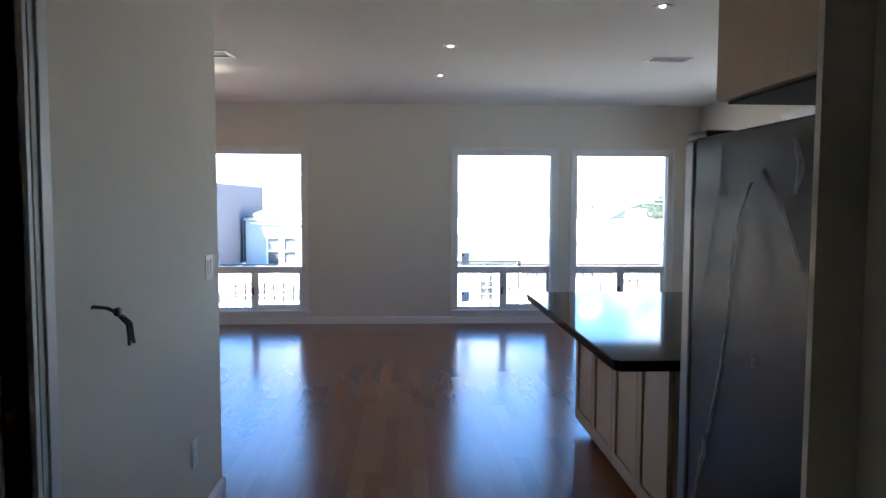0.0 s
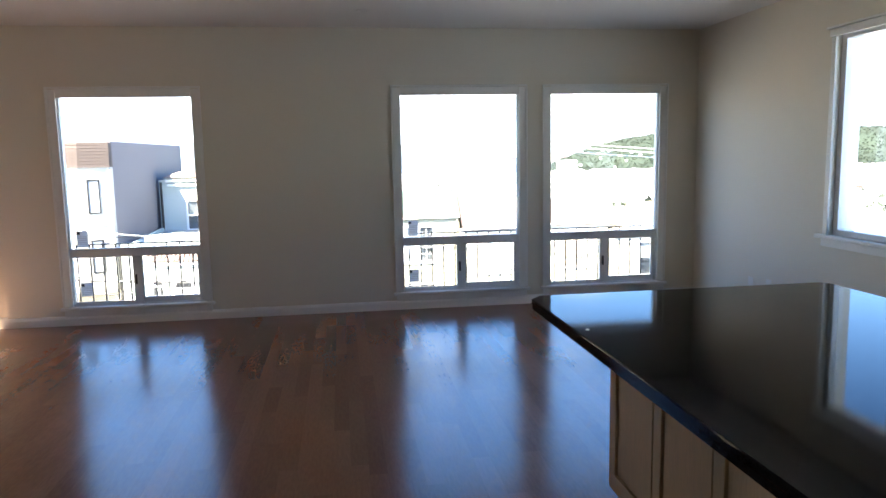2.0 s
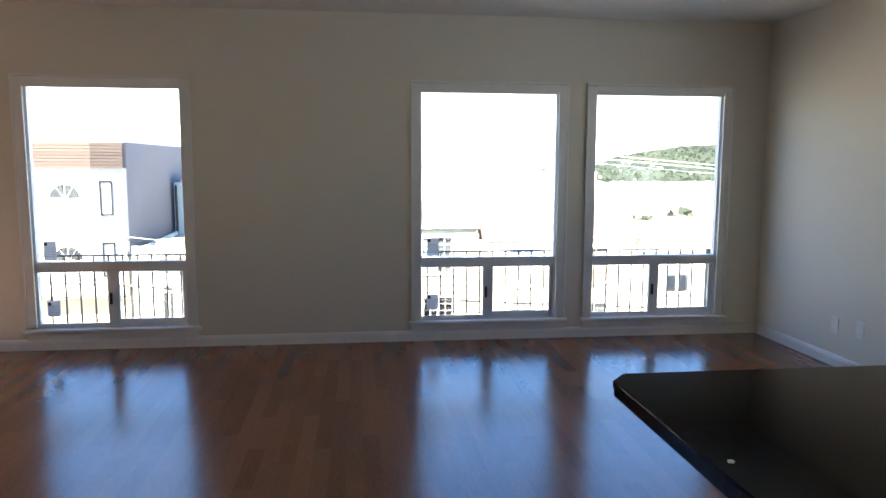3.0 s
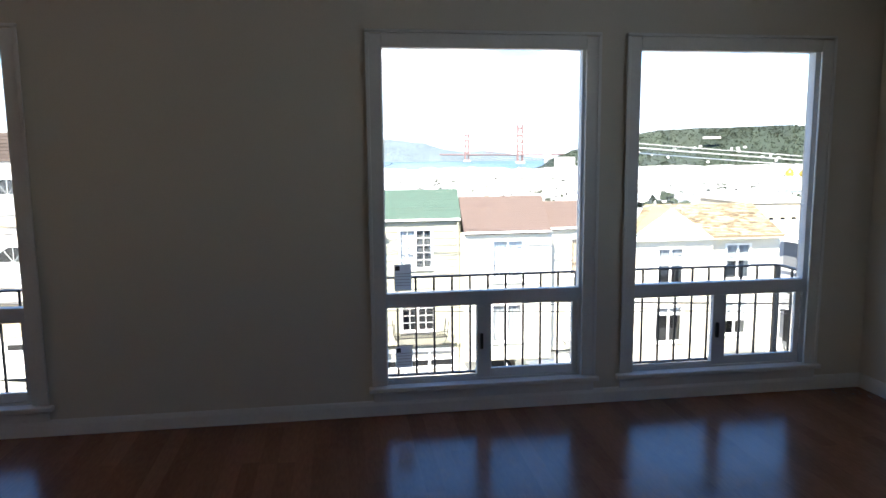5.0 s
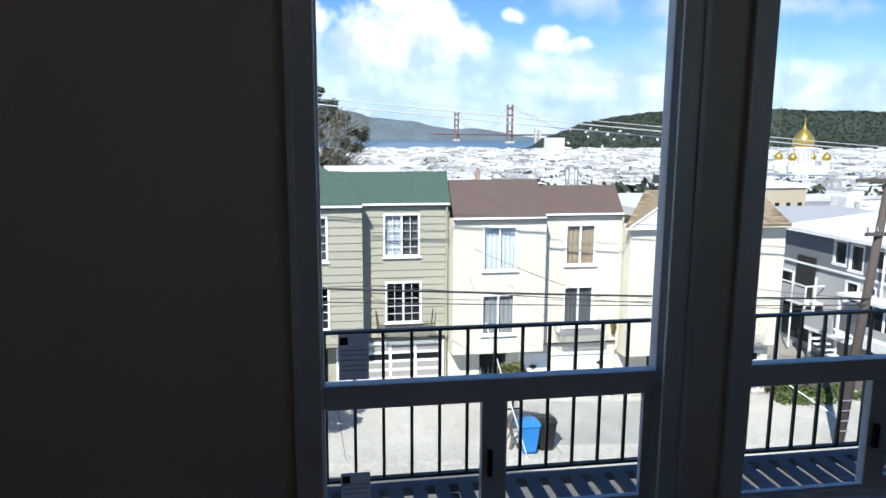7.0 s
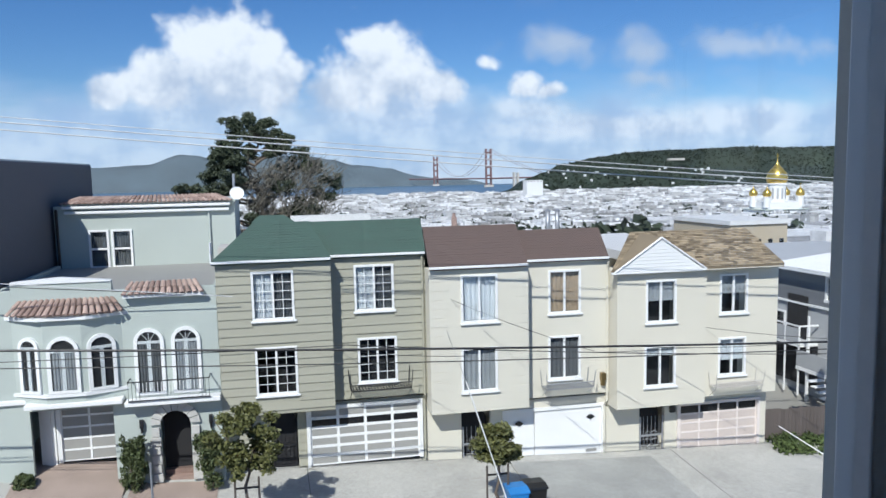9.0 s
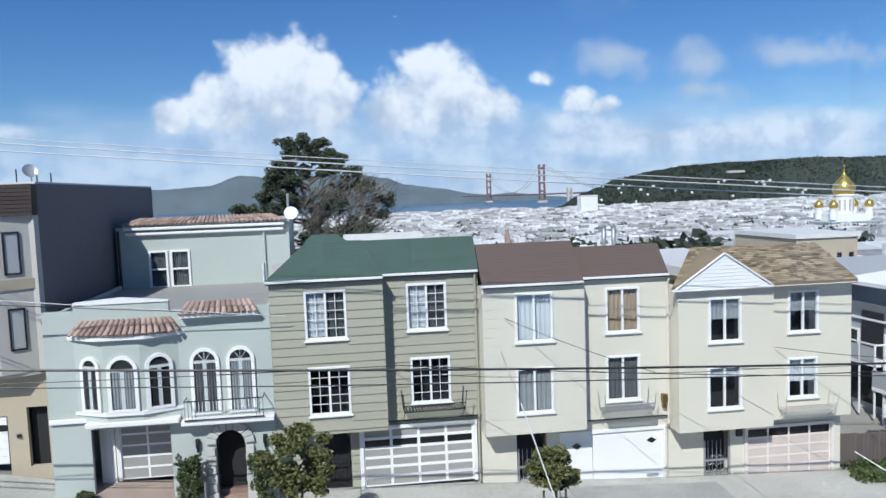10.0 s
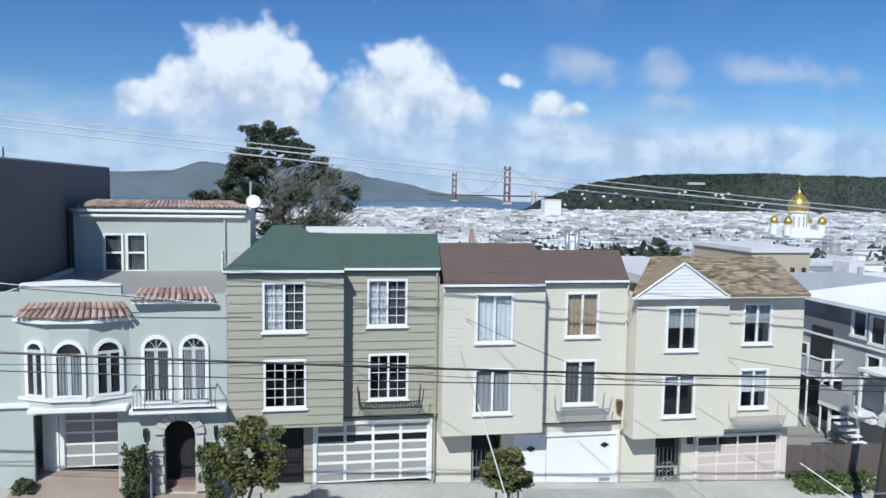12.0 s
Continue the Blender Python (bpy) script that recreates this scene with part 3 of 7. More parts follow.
part("window_sill", B((RIGHT_X - 0.045, RIGHT_X + 0.03, -3.72, -1.90, 0.832, 0.86), bevel=0.006), TRIM, side)
part("apron", B((RIGHT_X - 0.016, RIGHT_X, -3.68, -1.94, 0.775, 0.83), bevel=0.003), TRIM, side)

# doorway in the passage
d1 = thing("door_1", (-0.8, -6.6900, 0), "white painted doorway with moulded casing and brass strike plate", "doorway", "", "structure")
part("jamb", B((-0.875, -0.725, -6.6900, -6.6700, -0.02, 2.06), (-0.875, -0.725, -7.5400, -7.5200, -0.02, 2.06), (-0.875, -0.725, -7.5200, -6.6900, 2.06, 2.08), bevel=0.002), TRIM, d1)
part("stop", B((-0.84, -0.805, -6.7020, -6.6900, -0.02, 2.06), bevel=0.002), TRIM, d1)
part("casing", B((-0.74, -0.722, -6.6700, -6.6000, -0.02, 2.14), (-0.74, -0.726, -6.6000, -6.5700, -0.02, 2.14), (-0.725, -0.714, -6.6450, -6.6250, -0.02, 2.14), (-0.74, -0.722, -7.6100, -7.5400, -0.02, 2.14), (-0.74, -0.722, -7.5400, -6.6700, 2.08, 2.14), bevel=0.003), TRIM, d1)
part("strike_plate", B((-0.80, -0.772, -6.6935, -6.6900, 0.93, 0.99), bevel=0.001), BRASS, d1, "small dull brass strike plate")
structure("wall_side_room", slab(-8.6, -6.2, -0.02, CEIL_Z, -3.3, -3.2, along="y"), PAINT, "off-white wall of the dark side room")

# ---- things in the flat ----
def wall_plate(kind, name, label, u, z, wide, high, along="y", at=-0.74, side=1, rockers=1):
    if along == "y":
        p = thing(name, (at, u, z), label, kind)
        f = lambda a, b, c, d, e, g: (at + side * c, at + side * d, u + a, u + b, z + e, z + g)
    part("plate", B(f(-wide / 2, wide / 2, 0.0, 0.006, -high / 2, high / 2), bevel=0.002), PLATE, p)
    for k in range(rockers):
        c = (k - (rockers - 1) / 2) * 0.046
        if kind == "light switch":
            part("rocker", B(f(c - 0.016, c + 0.016, 0.006, 0.011, -0.033, 0.033), bevel=0.002), PLATE, p)
        else:
            for s in (-0.02, 0.02):
                part("socket", B(f(c - 0.014, c + 0.014, 0.0061, 0.0085, s - 0.012, s + 0.012), bevel=0.001), PLATE, p)
    return p

wall_plate("light switch", "light_switch", "white plastic double light switch on the passage wall", -5.10, 1.19, 0.118, 0.115, rockers=2)
wall_plate("outlet", "wall_outlet", "white plastic wall outlet low on the passage wall", -5.38, 0.40, 0.07, 0.115)
wall_plate("outlet", "wall_outlet", "white plastic wall outlet under the side window", -1.31, 0.355, 0.07, 0.115, at=RIGHT_X, side=-1)
wall_plate("outlet", "wall_outlet", "white plastic wall outlet near the room corner", -1.05, 0.335, 0.07, 0.115, at=RIGHT_X, side=-1)

cable = thing("loose_cable", (-0.74, -6.3200, 1.1850), "black electric cable hanging out of a hole in the wall", "cable")
bm = bmesh.new()
tube(bm, [(-0.76, -6.3400, 1.1800), (-0.735, -6.3300, 1.1880), (-0.71, -6.3000, 1.1800), (-0.69, -6.2700, 1.1600), (-0.68, -6.2500, 1.1450)], 0.006, 6)
part("cord", bm, BLACK, cable, smooth=True)
bm = bmesh.new()
for k in (-0.010, 0, 0.010):
    tube(bm, [(-0.685, -6.2600 + k, 1.1500), (-0.672, -6.2300 + k * 1.4, 1.1200), (-0.668, -6.2250 + k * 1.8, 1.0650 - abs(k))], 0.0055, 5)
part("wire_ends", bm, BLACK, cable, "taped wire ends hanging down", smooth=True)
part("knot", B((-0.70, -0.68, -6.2850, -6.2550, 1.1500, 1.1770), bevel=0.008), BLACK, cable)

# island
isl = thing("kitchen_island", (1.8, -4.85, FLOOR_Z), "maple-veneer kitchen island with framed panels", "kitchen island")
X0, X1, Y0, Y1 = 1.275, 2.18, -5.60, -3.96
part("body", B((X0 + 0.02, X1, Y0 + 0.02, Y1 - 0.02, 0.10, 0.868)), MAPLE, isl)
part("toe_kick", B((X0 + 0.085, X1 - 0.06, Y0 + 0.07, Y1 - 0.07, FLOOR_Z, 0.10)), MAPLE_DARK, isl)
edges = [Y1, -4.37, -4.78, -5.19, Y0]
for a, b in zip(edges, edges[1:]):
    pn = part("framed_panel", B((X0, X0 + 0.019, b + 0.004, a - 0.004, 0.104, 0.175), (X0, X0 + 0.019, b + 0.004, a - 0.004, 0.80, 0.866), (X0, X0 + 0.019, b + 0.004, b + 0.066, 0.176, 0.799), (X0, X0 + 0.019, a - 0.066, a - 0.004, 0.176, 0.799), bevel=0.0025), MAPLE, isl)
    part("inset", B((X0 + 0.011, X0 + 0.0185, b + 0.068, a - 0.068, 0.178, 0.797)), MAPLE, pn)
    part("groove", B((X0 + 0.0185, X0 + 0.0195, b + 0.0045, a - 0.0045, 0.105, 0.865)), MAPLE_DARK, pn)
for yy, s in ((Y0, 1), (Y1, -1)):
    part("end_panel", B((X0 + 0.022, X1 - 0.002, min(yy, yy + s * 0.018), max(yy, yy + s * 0.018), 0.103, 0.866), bevel=0.002), MAPLE, isl)
top = thing("countertop", (1.66, -4.9, 0.868), "polished black granite worktop with clipped corners", "countertop")
bm = bmesh.new()
outline = [(0.962, -5.855), (0.985, -5.88), (2.25, -5.88), (2.27, -5.86), (2.27, -3.92), (2.24, -3.89), (1.0, -3.89), (0.95, -3.95)]
prism(bm, outline, 0.8885, 0.910, flat="z")
bmesh.ops.bevel(bm, geom=[e for e in bm.edges if abs(e.verts[0].co.z - e.verts[1].co.z) < 1e-5], offset=0.004, segments=3, affect="EDGES", profile=0.5)
part("slab", bm, GRANITE, top)
bm = bmesh.new()
prism(bm, [(1.61 + (x - 1.61) * 0.996, -4.9 + (y + 4.9) * 0.997) for x, y in outline], 0.869, 0.888, flat="z")
part("built_up_edge", bm, GRANITE, top)
# tiny pale five-sided spot, slightly raised on the worktop
scrap = thing("pale_spot", (0.993, -4.477, 0.91), "tiny pale spot on the black worktop", "scrap")
bm = bmesh.new()
prism(bm, [(0.986, -4.482), (0.994, -4.485), (1.001, -4.478), (0.998, -4.470), (0.989, -4.471)], 0.9102, 0.9125, flat="z")
part("scrap", bm, PLATE, scrap)

# refrigerator
PLAN = Matrix.Translation((-0.02, 0, 0))
fr = thing("refrigerator", (1.45, -6.5900, FLOOR_Z), "dark grey refrigerator still wrapped in clear plastic film", "refrigerator")
part("body", B((1.04, 1.86, -7.0500, -6.4350, 0.06, 1.685), bevel=0.006), FRIDGE, fr)
for a, b in ((1.04, 1.448), (1.452, 1.86)):
    dr = part("door", B((a, b, -6.4220, -6.3500, 0.10, 1.68), bevel=0.012), STEEL, fr, "brushed steel door")
    hx = 1.42 if a < 1.2 else 1.48
    bm = bmesh.new()
    tube(bm, [(hx, -6.3500, 0.75), (hx, -6.3050, 0.78), (hx, -6.3050, 1.45), (hx, -6.3500, 1.48)], 0.011, 8)
    part("handle", bm, STEEL, dr, smooth=True)
part("gasket", B((1.05, 1.85, -6.4350, -6.4220, 0.10, 1.675)), BLACK, fr)
part("hinge_cap", B((1.045, 1.13, -6.4900, -6.3600, 1.6855, 1.705), bevel=0.006), BLACK, fr)
part("base_grille", B((1.05, 1.85, -6.4500, -6.4000, 0.06, 0.092)), BLACK, fr)
for fx, fy in ((1.1, -6.9100), (1.8, -6.9100), (1.1, -6.5100), (1.8, -6.5100)):
    bm = bmesh.new()
    tube(bm, [(fx, fy, FLOOR_Z), (fx, fy, 0.062)], 0.02, 8)
    part("foot", bm, BLACK, fr)
bm = bmesh.new()
nu, nv = 60, 110
grid = []
for j in range(nv + 1):
    row = []
    for i in range(nu + 1):
        y, z = -7.0400 + 0.60 * i / nu, 0.06 + 1.60 * j / nv
        # one long fold from the upper front to the lower back, and creased cloudy areas
        bulge = 0.012 * math.exp(-((y + 6.54 + 0.22 * (z - 1.2) - 0.02 * math.sin(7 * z)) / 0.016) ** 2)
        bulge += 0.010 * math.exp(-((y + 6.78) / 0.10) ** 2 - ((z - 1.5) / 0.22) ** 2) * (1 + noise.noise((y * 22, z * 9, 1)))
        bulge += 0.004 * abs(noise.noise((y * 9, z * 4, 3))) + 0.0008 * max(0, noise.noise((y * 40, z * 14, 6))) + 0.0015
        row.append(bm.verts.new((1.038 - bulge, y, z)))
    grid.append(row)
for j in range(nv):
    for i in range(nu):
        bm.faces.new((grid[j][i], grid[j][i + 1], grid[j + 1][i + 1], grid[j + 1][i]))
film_sheet = part("plastic_wrap", bm, FILM, fr, "wrinkled clear protective film", smooth=True)


def film_fold(points, width, raised, label):
    """A standing fold in the film: a ragged strip of doubled plastic along points (y, z), whitened to stand for
    highlights.
    """
    bm = bmesh.new()
    rows = []
    n = 40
    for k in range(n + 1):
        f = k / n * (len(points) - 1)
        i = min(int(f), len(points) - 2)
        (ya, za), (yb, zb) = points[i], points[i + 1]
        y, z = ya + (yb - ya) * (f - i), za + (zb - za) * (f - i)
        w = width * (0.25 + 0.75 * math.sin(math.pi * min(0.97, max(0.04, k / n)))) * (0.7 + 0.6 * abs(noise.noise((z * 17, y * 9, 4))))
        y += 0.006 * noise.noise((z * 23, 2, y * 5))
        rows.append([bm.verts.new((1.0345 - raised * h * (0.7 + 0.5 * abs(noise.noise((z * 11, 7, 1)))), y + w * c, z)) for c, h in ((-1, 0.0), (-0.45, 0.7), (-0.1, 1.0), (0.25, 0.5), (1, 0.05))])
    for a, b in zip(rows, rows[1:]):
        for i in range(4):
            bm.faces.new((a[i], a[i + 1], b[i + 1], b[i]))
    part("film_fold", bm, CREASE_GLINT, film_sheet, label, smooth=True)


film_fold([(-6.79, 1.55), (-6.73, 1.47), (-6.695, 1.32), (-6.685, 1.21), (-6.65, 1.06), (-6.60, 0.92), (-6.545, 0.78), (-6.49, 0.62), (-6.455, 0.5)], 0.013, 0.007, "whitish standing fold in the film")
film_fold([(-6.85, 1.58), (-6.92, 1.50), (-6.98, 1.42), (-7.02, 1.36)], 0.009, 0.007, "whitish slanting fold in the film")
film_fold([(-6.98, 1.64), (-7.0, 1.58), (-6.985, 1.52)], 0.018, 0.010, "crumpled whitish corner of the film")
film_fold([(-6.835, 1.14), (-6.83, 1.11)], 0.008, 0.012, "small crease whitened for a glint on the film")
film_fold([(-6.57, 0.86), (-6.56, 0.80), (-6.54, 0.77)], 0.018, 0.012, "whitish pucker in the film")

cab = thing("upper_cabinet", (1.45, -6.7300, 1.8), "maple wall cabinet above the refrigerator", "cabinet")
part("body", B((1.04, 1.86, -7.0650, -6.5750, 1.77, 2.62), bevel=0.002), MAPLE, cab)
for a, b in ((1.043, 1.448), (1.452, 1.857)):
    part("door", B((a, b, -6.5730, -6.5520, 1.775, 2.60), bevel=0.003), MAPLE, cab)
# near-black sheet paints the shade under the cabinet
part("underside", B((1.06, 1.84, -7.0600, -6.5900, 1.762, 1.7695)), SHADE_BLACK, cab)

PLAN = Matrix()

# ceiling fittings
def downlight(x, y, glow):
    d = thing("downlight", (x, y, CEIL_Z), "small round recessed ceiling downlight, lit" if glow else "small round white recessed ceiling downlight", "downlight", "recessed downlights")
    bm = bmesh.new()
    lathe(bm, (x, y, CEIL_Z - 0.008), [(0.034, 0.0072), (0.036, 0.001), (0.050, 0), (0.056, 0.0072)], 24)
    part("trim_ring", bm, CEIL, d, smooth=True)
    bm = bmesh.new()
    lathe(bm, (x, y, CEIL_Z - 0.007), [(0.001, 0.0), (0.013, 0.001), (0.017, 0.006)], 20)
    part("lens", bm, LAMP if glow else PLATE, d)

for x, y, g in ((0.50, -3.19, 1), (0.48, -1.96, 1), (1.66, -4.33, 1), (3.10, -1.90, 0), (0.44, -0.80, 0)):
    downlight(x, y, g)
vent = thing("ceiling_vent", (2.2550, -2.8100, CEIL_Z), "white slatted metal ceiling air vent", "air vent")
part("frame", B((2.0950, 2.4250, -2.9000, -2.8850, CEIL_Z - 0.008, CEIL_Z - 0.0005), (2.0950, 2.4250, -2.7350, -2.7200, CEIL_Z - 0.008, CEIL_Z - 0.0005), (2.0950, 2.1100, -2.8840, -2.7360, CEIL_Z - 0.008, CEIL_Z - 0.0005), (2.4100, 2.4250, -2.8840, -2.7360, CEIL_Z - 0.008, CEIL_Z - 0.0005)), PLATE, vent)
part("backing", B((2.1100, 2.4100, -2.8840, -2.7360, CEIL_Z - 0.002, CEIL_Z - 0.0008)), PANELGREY, vent)
for k in range(7):
    y = -2.8740 + k * 0.0205
    bm = bmesh.new()
    prism(bm, [(y, CEIL_Z - 0.007), (y + 0.003, CEIL_Z - 0.008), (y + 0.013, CEIL_Z - 0.003), (y + 0.010, CEIL_Z - 0.0022)], 2.1110, 2.4090, flat="x")
    part("slat", bm, PLATE, vent)

grille = thing("ceiling_vent", (-1.4800, -2.8200, CEIL_Z), "white framed ceiling return grille, its unlit inside painted black", "air vent")
part("frame", B((-1.7800, -1.1700, -2.9500, -2.9200, CEIL_Z - 0.012, CEIL_Z - 0.0005), (-1.7800, -1.1700, -2.7200, -2.6900, CEIL_Z - 0.012, CEIL_Z - 0.0005), (-1.7800, -1.7500, -2.9190, -2.7210, CEIL_Z - 0.012, CEIL_Z - 0.0005), (-1.2000, -1.1700, -2.9190, -2.7210, CEIL_Z - 0.012, CEIL_Z - 0.0005), (-1.4900, -1.4600, -2.9190, -2.7210, CEIL_Z - 0.012, CEIL_Z - 0.0005)), PLATE, grille)
# black sheet in place of the unlit duct
part("backing", B((-1.7500, -1.2000, -2.9190, -2.7210, CEIL_Z - 0.004, CEIL_Z - 0.001)), BLACK, grille)
bare = thing("bulb_lamp", (-1.616, -2.23, CEIL_Z), "bare lit light bulb in a flat ceiling rose", "ceiling lamp")
bm = bmesh.new()
lathe(bm, (-1.616, -2.23, CEIL_Z - 0.022), [(0.03, 0), (0.058, 0.004), (0.062, 0.0215)], 24)
part("rose", bm, PLATE, bare, smooth=True)
bm = bmesh.new()
lathe(bm, (-1.616, -2.23, CEIL_Z - 0.055), [(0.016, 0), (0.02, 0.004), (0.02, 0.033)], 16)
part("holder", bm, BRASS, bare, smooth=True)
bm = bmesh.new()
lathe(bm, (-1.616, -2.23, CEIL_Z - 0.15), [(0.004, 0), (0.018, 0.003), (0.029, 0.016), (0.032, 0.032), (0.027, 0.052), (0.017, 0.072), (0.013, 0.095)], 24)
part("bulb", bm, BULB, bare, "glowing white bulb", smooth=True)

# ---- balcony ----
RY, RX0, RX1, RT, RB = 0.76, -3.0, 3.62, 0.675, 0.01
deck = thing("balcony", (0.3, 0.2, -0.2), "narrow slatted balcony with grey-blue decking outside the windows", "balcony")
part("edge_beam", B((RX0 - 0.05, RX1 + 0.05, RY - 0.028, RY + 0.03, -0.075, -0.0351)), DECK, deck)
part("ledger", B((RX0 - 0.05, RX1 + 0.05, OUT_Y + 0.002, OUT_Y + 0.045, -0.22, -0.06)), DECK, deck)
for x in (-2.95, -0.8, 1.3, 3.55):
    part("joist", B((x, x + 0.05, OUT_Y + 0.045, RY - 0.03, -0.16, -0.076)), DECK, deck)
x = RX0 - 0.04
while x < RX1:
    part("slat", B((x, x + 0.06, OUT_Y + 0.01, RY - 0.029, -0.055, -0.035)), DECK, deck)
    x += 0.102
rail = thing("balcony_railing", (0.3, RY, -0.035), "black iron balcony railing with thin upright balusters", "railing")
bm = B((RX0, RX1, RY - 0.018, RY + 0.018, RT - 0.012, RT), bevel=0.003)
part("top_rail", bm, IRON, rail)
part("bottom_rail", B((RX0, RX1, RY - 0.014, RY + 0.014, RB - 0.012, RB)), IRON, rail)
for xs in (RX0, RX1):
    part("side_top_rail", B((xs - 0.018, xs + 0.018, OUT_Y, RY - 0.018, RT - 0.012, RT)), IRON, rail)
    part("side_bottom_rail", B((xs - 0.014, xs + 0.014, OUT_Y, RY - 0.014, RB - 0.012, RB)), IRON, rail)
    for k in range(1, 5):
        y = OUT_Y + k * 0.118
        part("baluster", B((xs - 0.0065, xs + 0.0065, y - 0.0065, y + 0.0065, RB, RT - 0.012)), IRON, rail)
for xp in (RX0, -0.9, RX1):
    part("post", B((xp - 0.016, xp + 0.016, RY - 0.0165, RY + 0.0165, -0.035, RT - 0.012)), IRON, rail)
x = RX0 + 0.12
while x < RX1 - 0.06:
    part("baluster", B((x - 0.0065, x + 0.0065, RY - 0.0065, RY + 0.0065, RB, RT - 0.012)), IRON, rail)
    x += 0.122

# own building below
structure("wall_own_front", slab(LEFT_X - 2, RIGHT_X + 3, -11.5, -0.325, OUT_Y - 0.3, OUT_Y), BUILDSIDE, "plain stucco front of the building below the flat")
# roof left open over the enlarged, unseen skylight
structure("roof_own", B((LEFT_X - 0.3, -4.56, -11.3, OUT_Y + 0.1, CEIL_Z + 0.125, CEIL_Z + 0.3), (-4.09, RIGHT_X + 0.3, -11.3, OUT_Y + 0.1, CEIL_Z + 0.125, CEIL_Z + 0.3), (-4.56, -4.09, -11.3, -4.51, CEIL_Z + 0.125, CEIL_Z + 0.3), (-4.56, -4.09, -1.34, OUT_Y + 0.1, CEIL_Z + 0.125, CEIL_Z + 0.3)), ROOF_FLAT, "flat roof over the flat with an unseen skylight enlarged for bounce")


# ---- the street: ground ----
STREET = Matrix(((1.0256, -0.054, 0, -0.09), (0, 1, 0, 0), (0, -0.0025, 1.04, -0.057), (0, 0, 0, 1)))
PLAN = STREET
ASPHALT2 = material("stained_concrete", (0.33, 0.33, 0.31), 0.9, vary=0.25, scale=0.8, fine=8, bump=0.2)

LINE = [(-60, -2.2), (-14, -5.75), (-9, -6.5), (-6.5, -7.0), (-2.4, -7.45), (2.3, -7.75), (6, -7.88), (12.2, -8.22), (18.4, -8.44), (30, -8.95), (80, -11.5)]


def footing(x):
    """Height of the pavement along the house fronts."""
    for (a, za), (b, zb) in zip(LINE, LINE[1:]):
        if x <= b:
            return za + (zb - za) * (x - a) / (b - a)
    return LINE[-1][1]


def grade(x, y):
    """Height of pavement and road between the house rows."""
    z = footing(x)
    if y < 22.8:
        z -= 0.065 * min(22.8 - y, 4.6)
    if y < 18.2:
        z -= 0.13 - 0.018 * min(18.2 - y, 6) + max(0, 0.018 * (6.2 - y))
    return z


FALL = [(36, 0.0), (45, -3.0), (100, -9), (200, -16), (350, -25), (500, -33), (800, -41), (1200, -47), (1700, -50.5), (2150, -52.5), (2300, -56)]


def lie(x, y):
    """Height of the ground that falls away behind the houses towards the bay."""
    base = footing(max(-30, min(40, x * 36 / max(36, y))))
    for (a, za), (b, zb) in zip(FALL, FALL[1:]):
        if y <= b:
            return base + za + (zb - za) * max(0, y - a) / (b - a)
    return base + FALL[-1][1]


def sheet(xs, ys, height):
    bm = bmesh.new()
    rows = [[bm.verts.new((x, y, height(x, y))) for x in xs] for y in ys]
    for a, b in zip(rows, rows[1:]):
        for i in range(len(xs) - 1):
            bm.faces.new((a[i], a[i + 1], b[i + 1], b[i]))
    return bm


near_x = [-60, -40, -25, -14, -11, -9, -7.5, -6.5, -4, -2.4, 0, 2.3, 4, 6, 8, 10, 12.2, 15, 18.4, 22, 30, 45, 80]
far_x = [-2600, -1400, -700, -300, -120, -60, -30, -14, -6.5, 0, 6, 12.2, 18.4, 30, 45, 80, 150, 300, 600, 900, 1300, 1800, 2400, 3200]
structure("ground", sheet(far_x, [22.6, 30, 36, 45, 60, 100, 150, 200, 275, 350, 500, 800, 1200, 1700, 2150, 2300], lambda x, y: lie(x, y) - 0.06), SOIL, "built-up ground falling away towards the bay")
structure("road", sheet(near_x, [-12, 0, 3, 6.1, 9, 12, 15, 18.15], grade), ASPHALT, "grey asphalt street sloping down the hill")
structure("pavement", sheet(near_x, [18.3, 19.5, 21, 22.2, 23.2], grade), CONCRETE, "worn concrete pavement and driveways before the houses")
structure("kerb", sheet(near_x, [18.151, 18.152, 18.299], lambda x, y: grade(x, 18.3) + 0.004 - (0.16 if y < 18.1515 else 0)), CONCRETE, "concrete kerb of the far pavement")
structure("pavement_drive", sheet([-6.2, -5.4, -4.6, -3.8, -3.15], [18.32, 19.5, 21, 22.2, 22.95], lambda x, y: grade(x, y) + 0.02 + 0.25 * max(0, (y - 21) / 2)), PINKPAVE, "pinkish paved driveway to the garage")
structure("pavement_path", sheet([-3.0, -2.2, -1.3, -0.5], [18.32, 19.5, 21, 22.0], lambda x, y: grade(x, y) + 0.02), PINKPAVE, "pinkish paved path to the arched entrance")
for x in (2.2, 8.9, 15.0):
    bm = bmesh.new()
    prism(bm, [(18.35, grade(x, 18.35) + 0.001), (22.7, grade(x, 22.7) + 0.001), (22.7, grade(x, 22.7) + 0.005), (18.35, grade(x, 18.35) + 0.005)], x - 0.01, x + 0.01, flat="x")
    structure("pavement_joint", bm, ASPHALT, "dark tarred joint across the concrete pavement")
structure("pavement_patch", sheet([8.95, 10.5, 12.3, 14.0], [19.0, 20.2, 21.4, 22.3], lambda x, y: grade(x, y) + 0.006), ASPHALT2, "darker stained concrete patch on the driveway")
structure("pavement_edge", sheet(near_x, [17.55, 18.14], lambda x, y: grade(x, y) + 0.008), CONCRETE, "concrete gutter strip along the kerb")


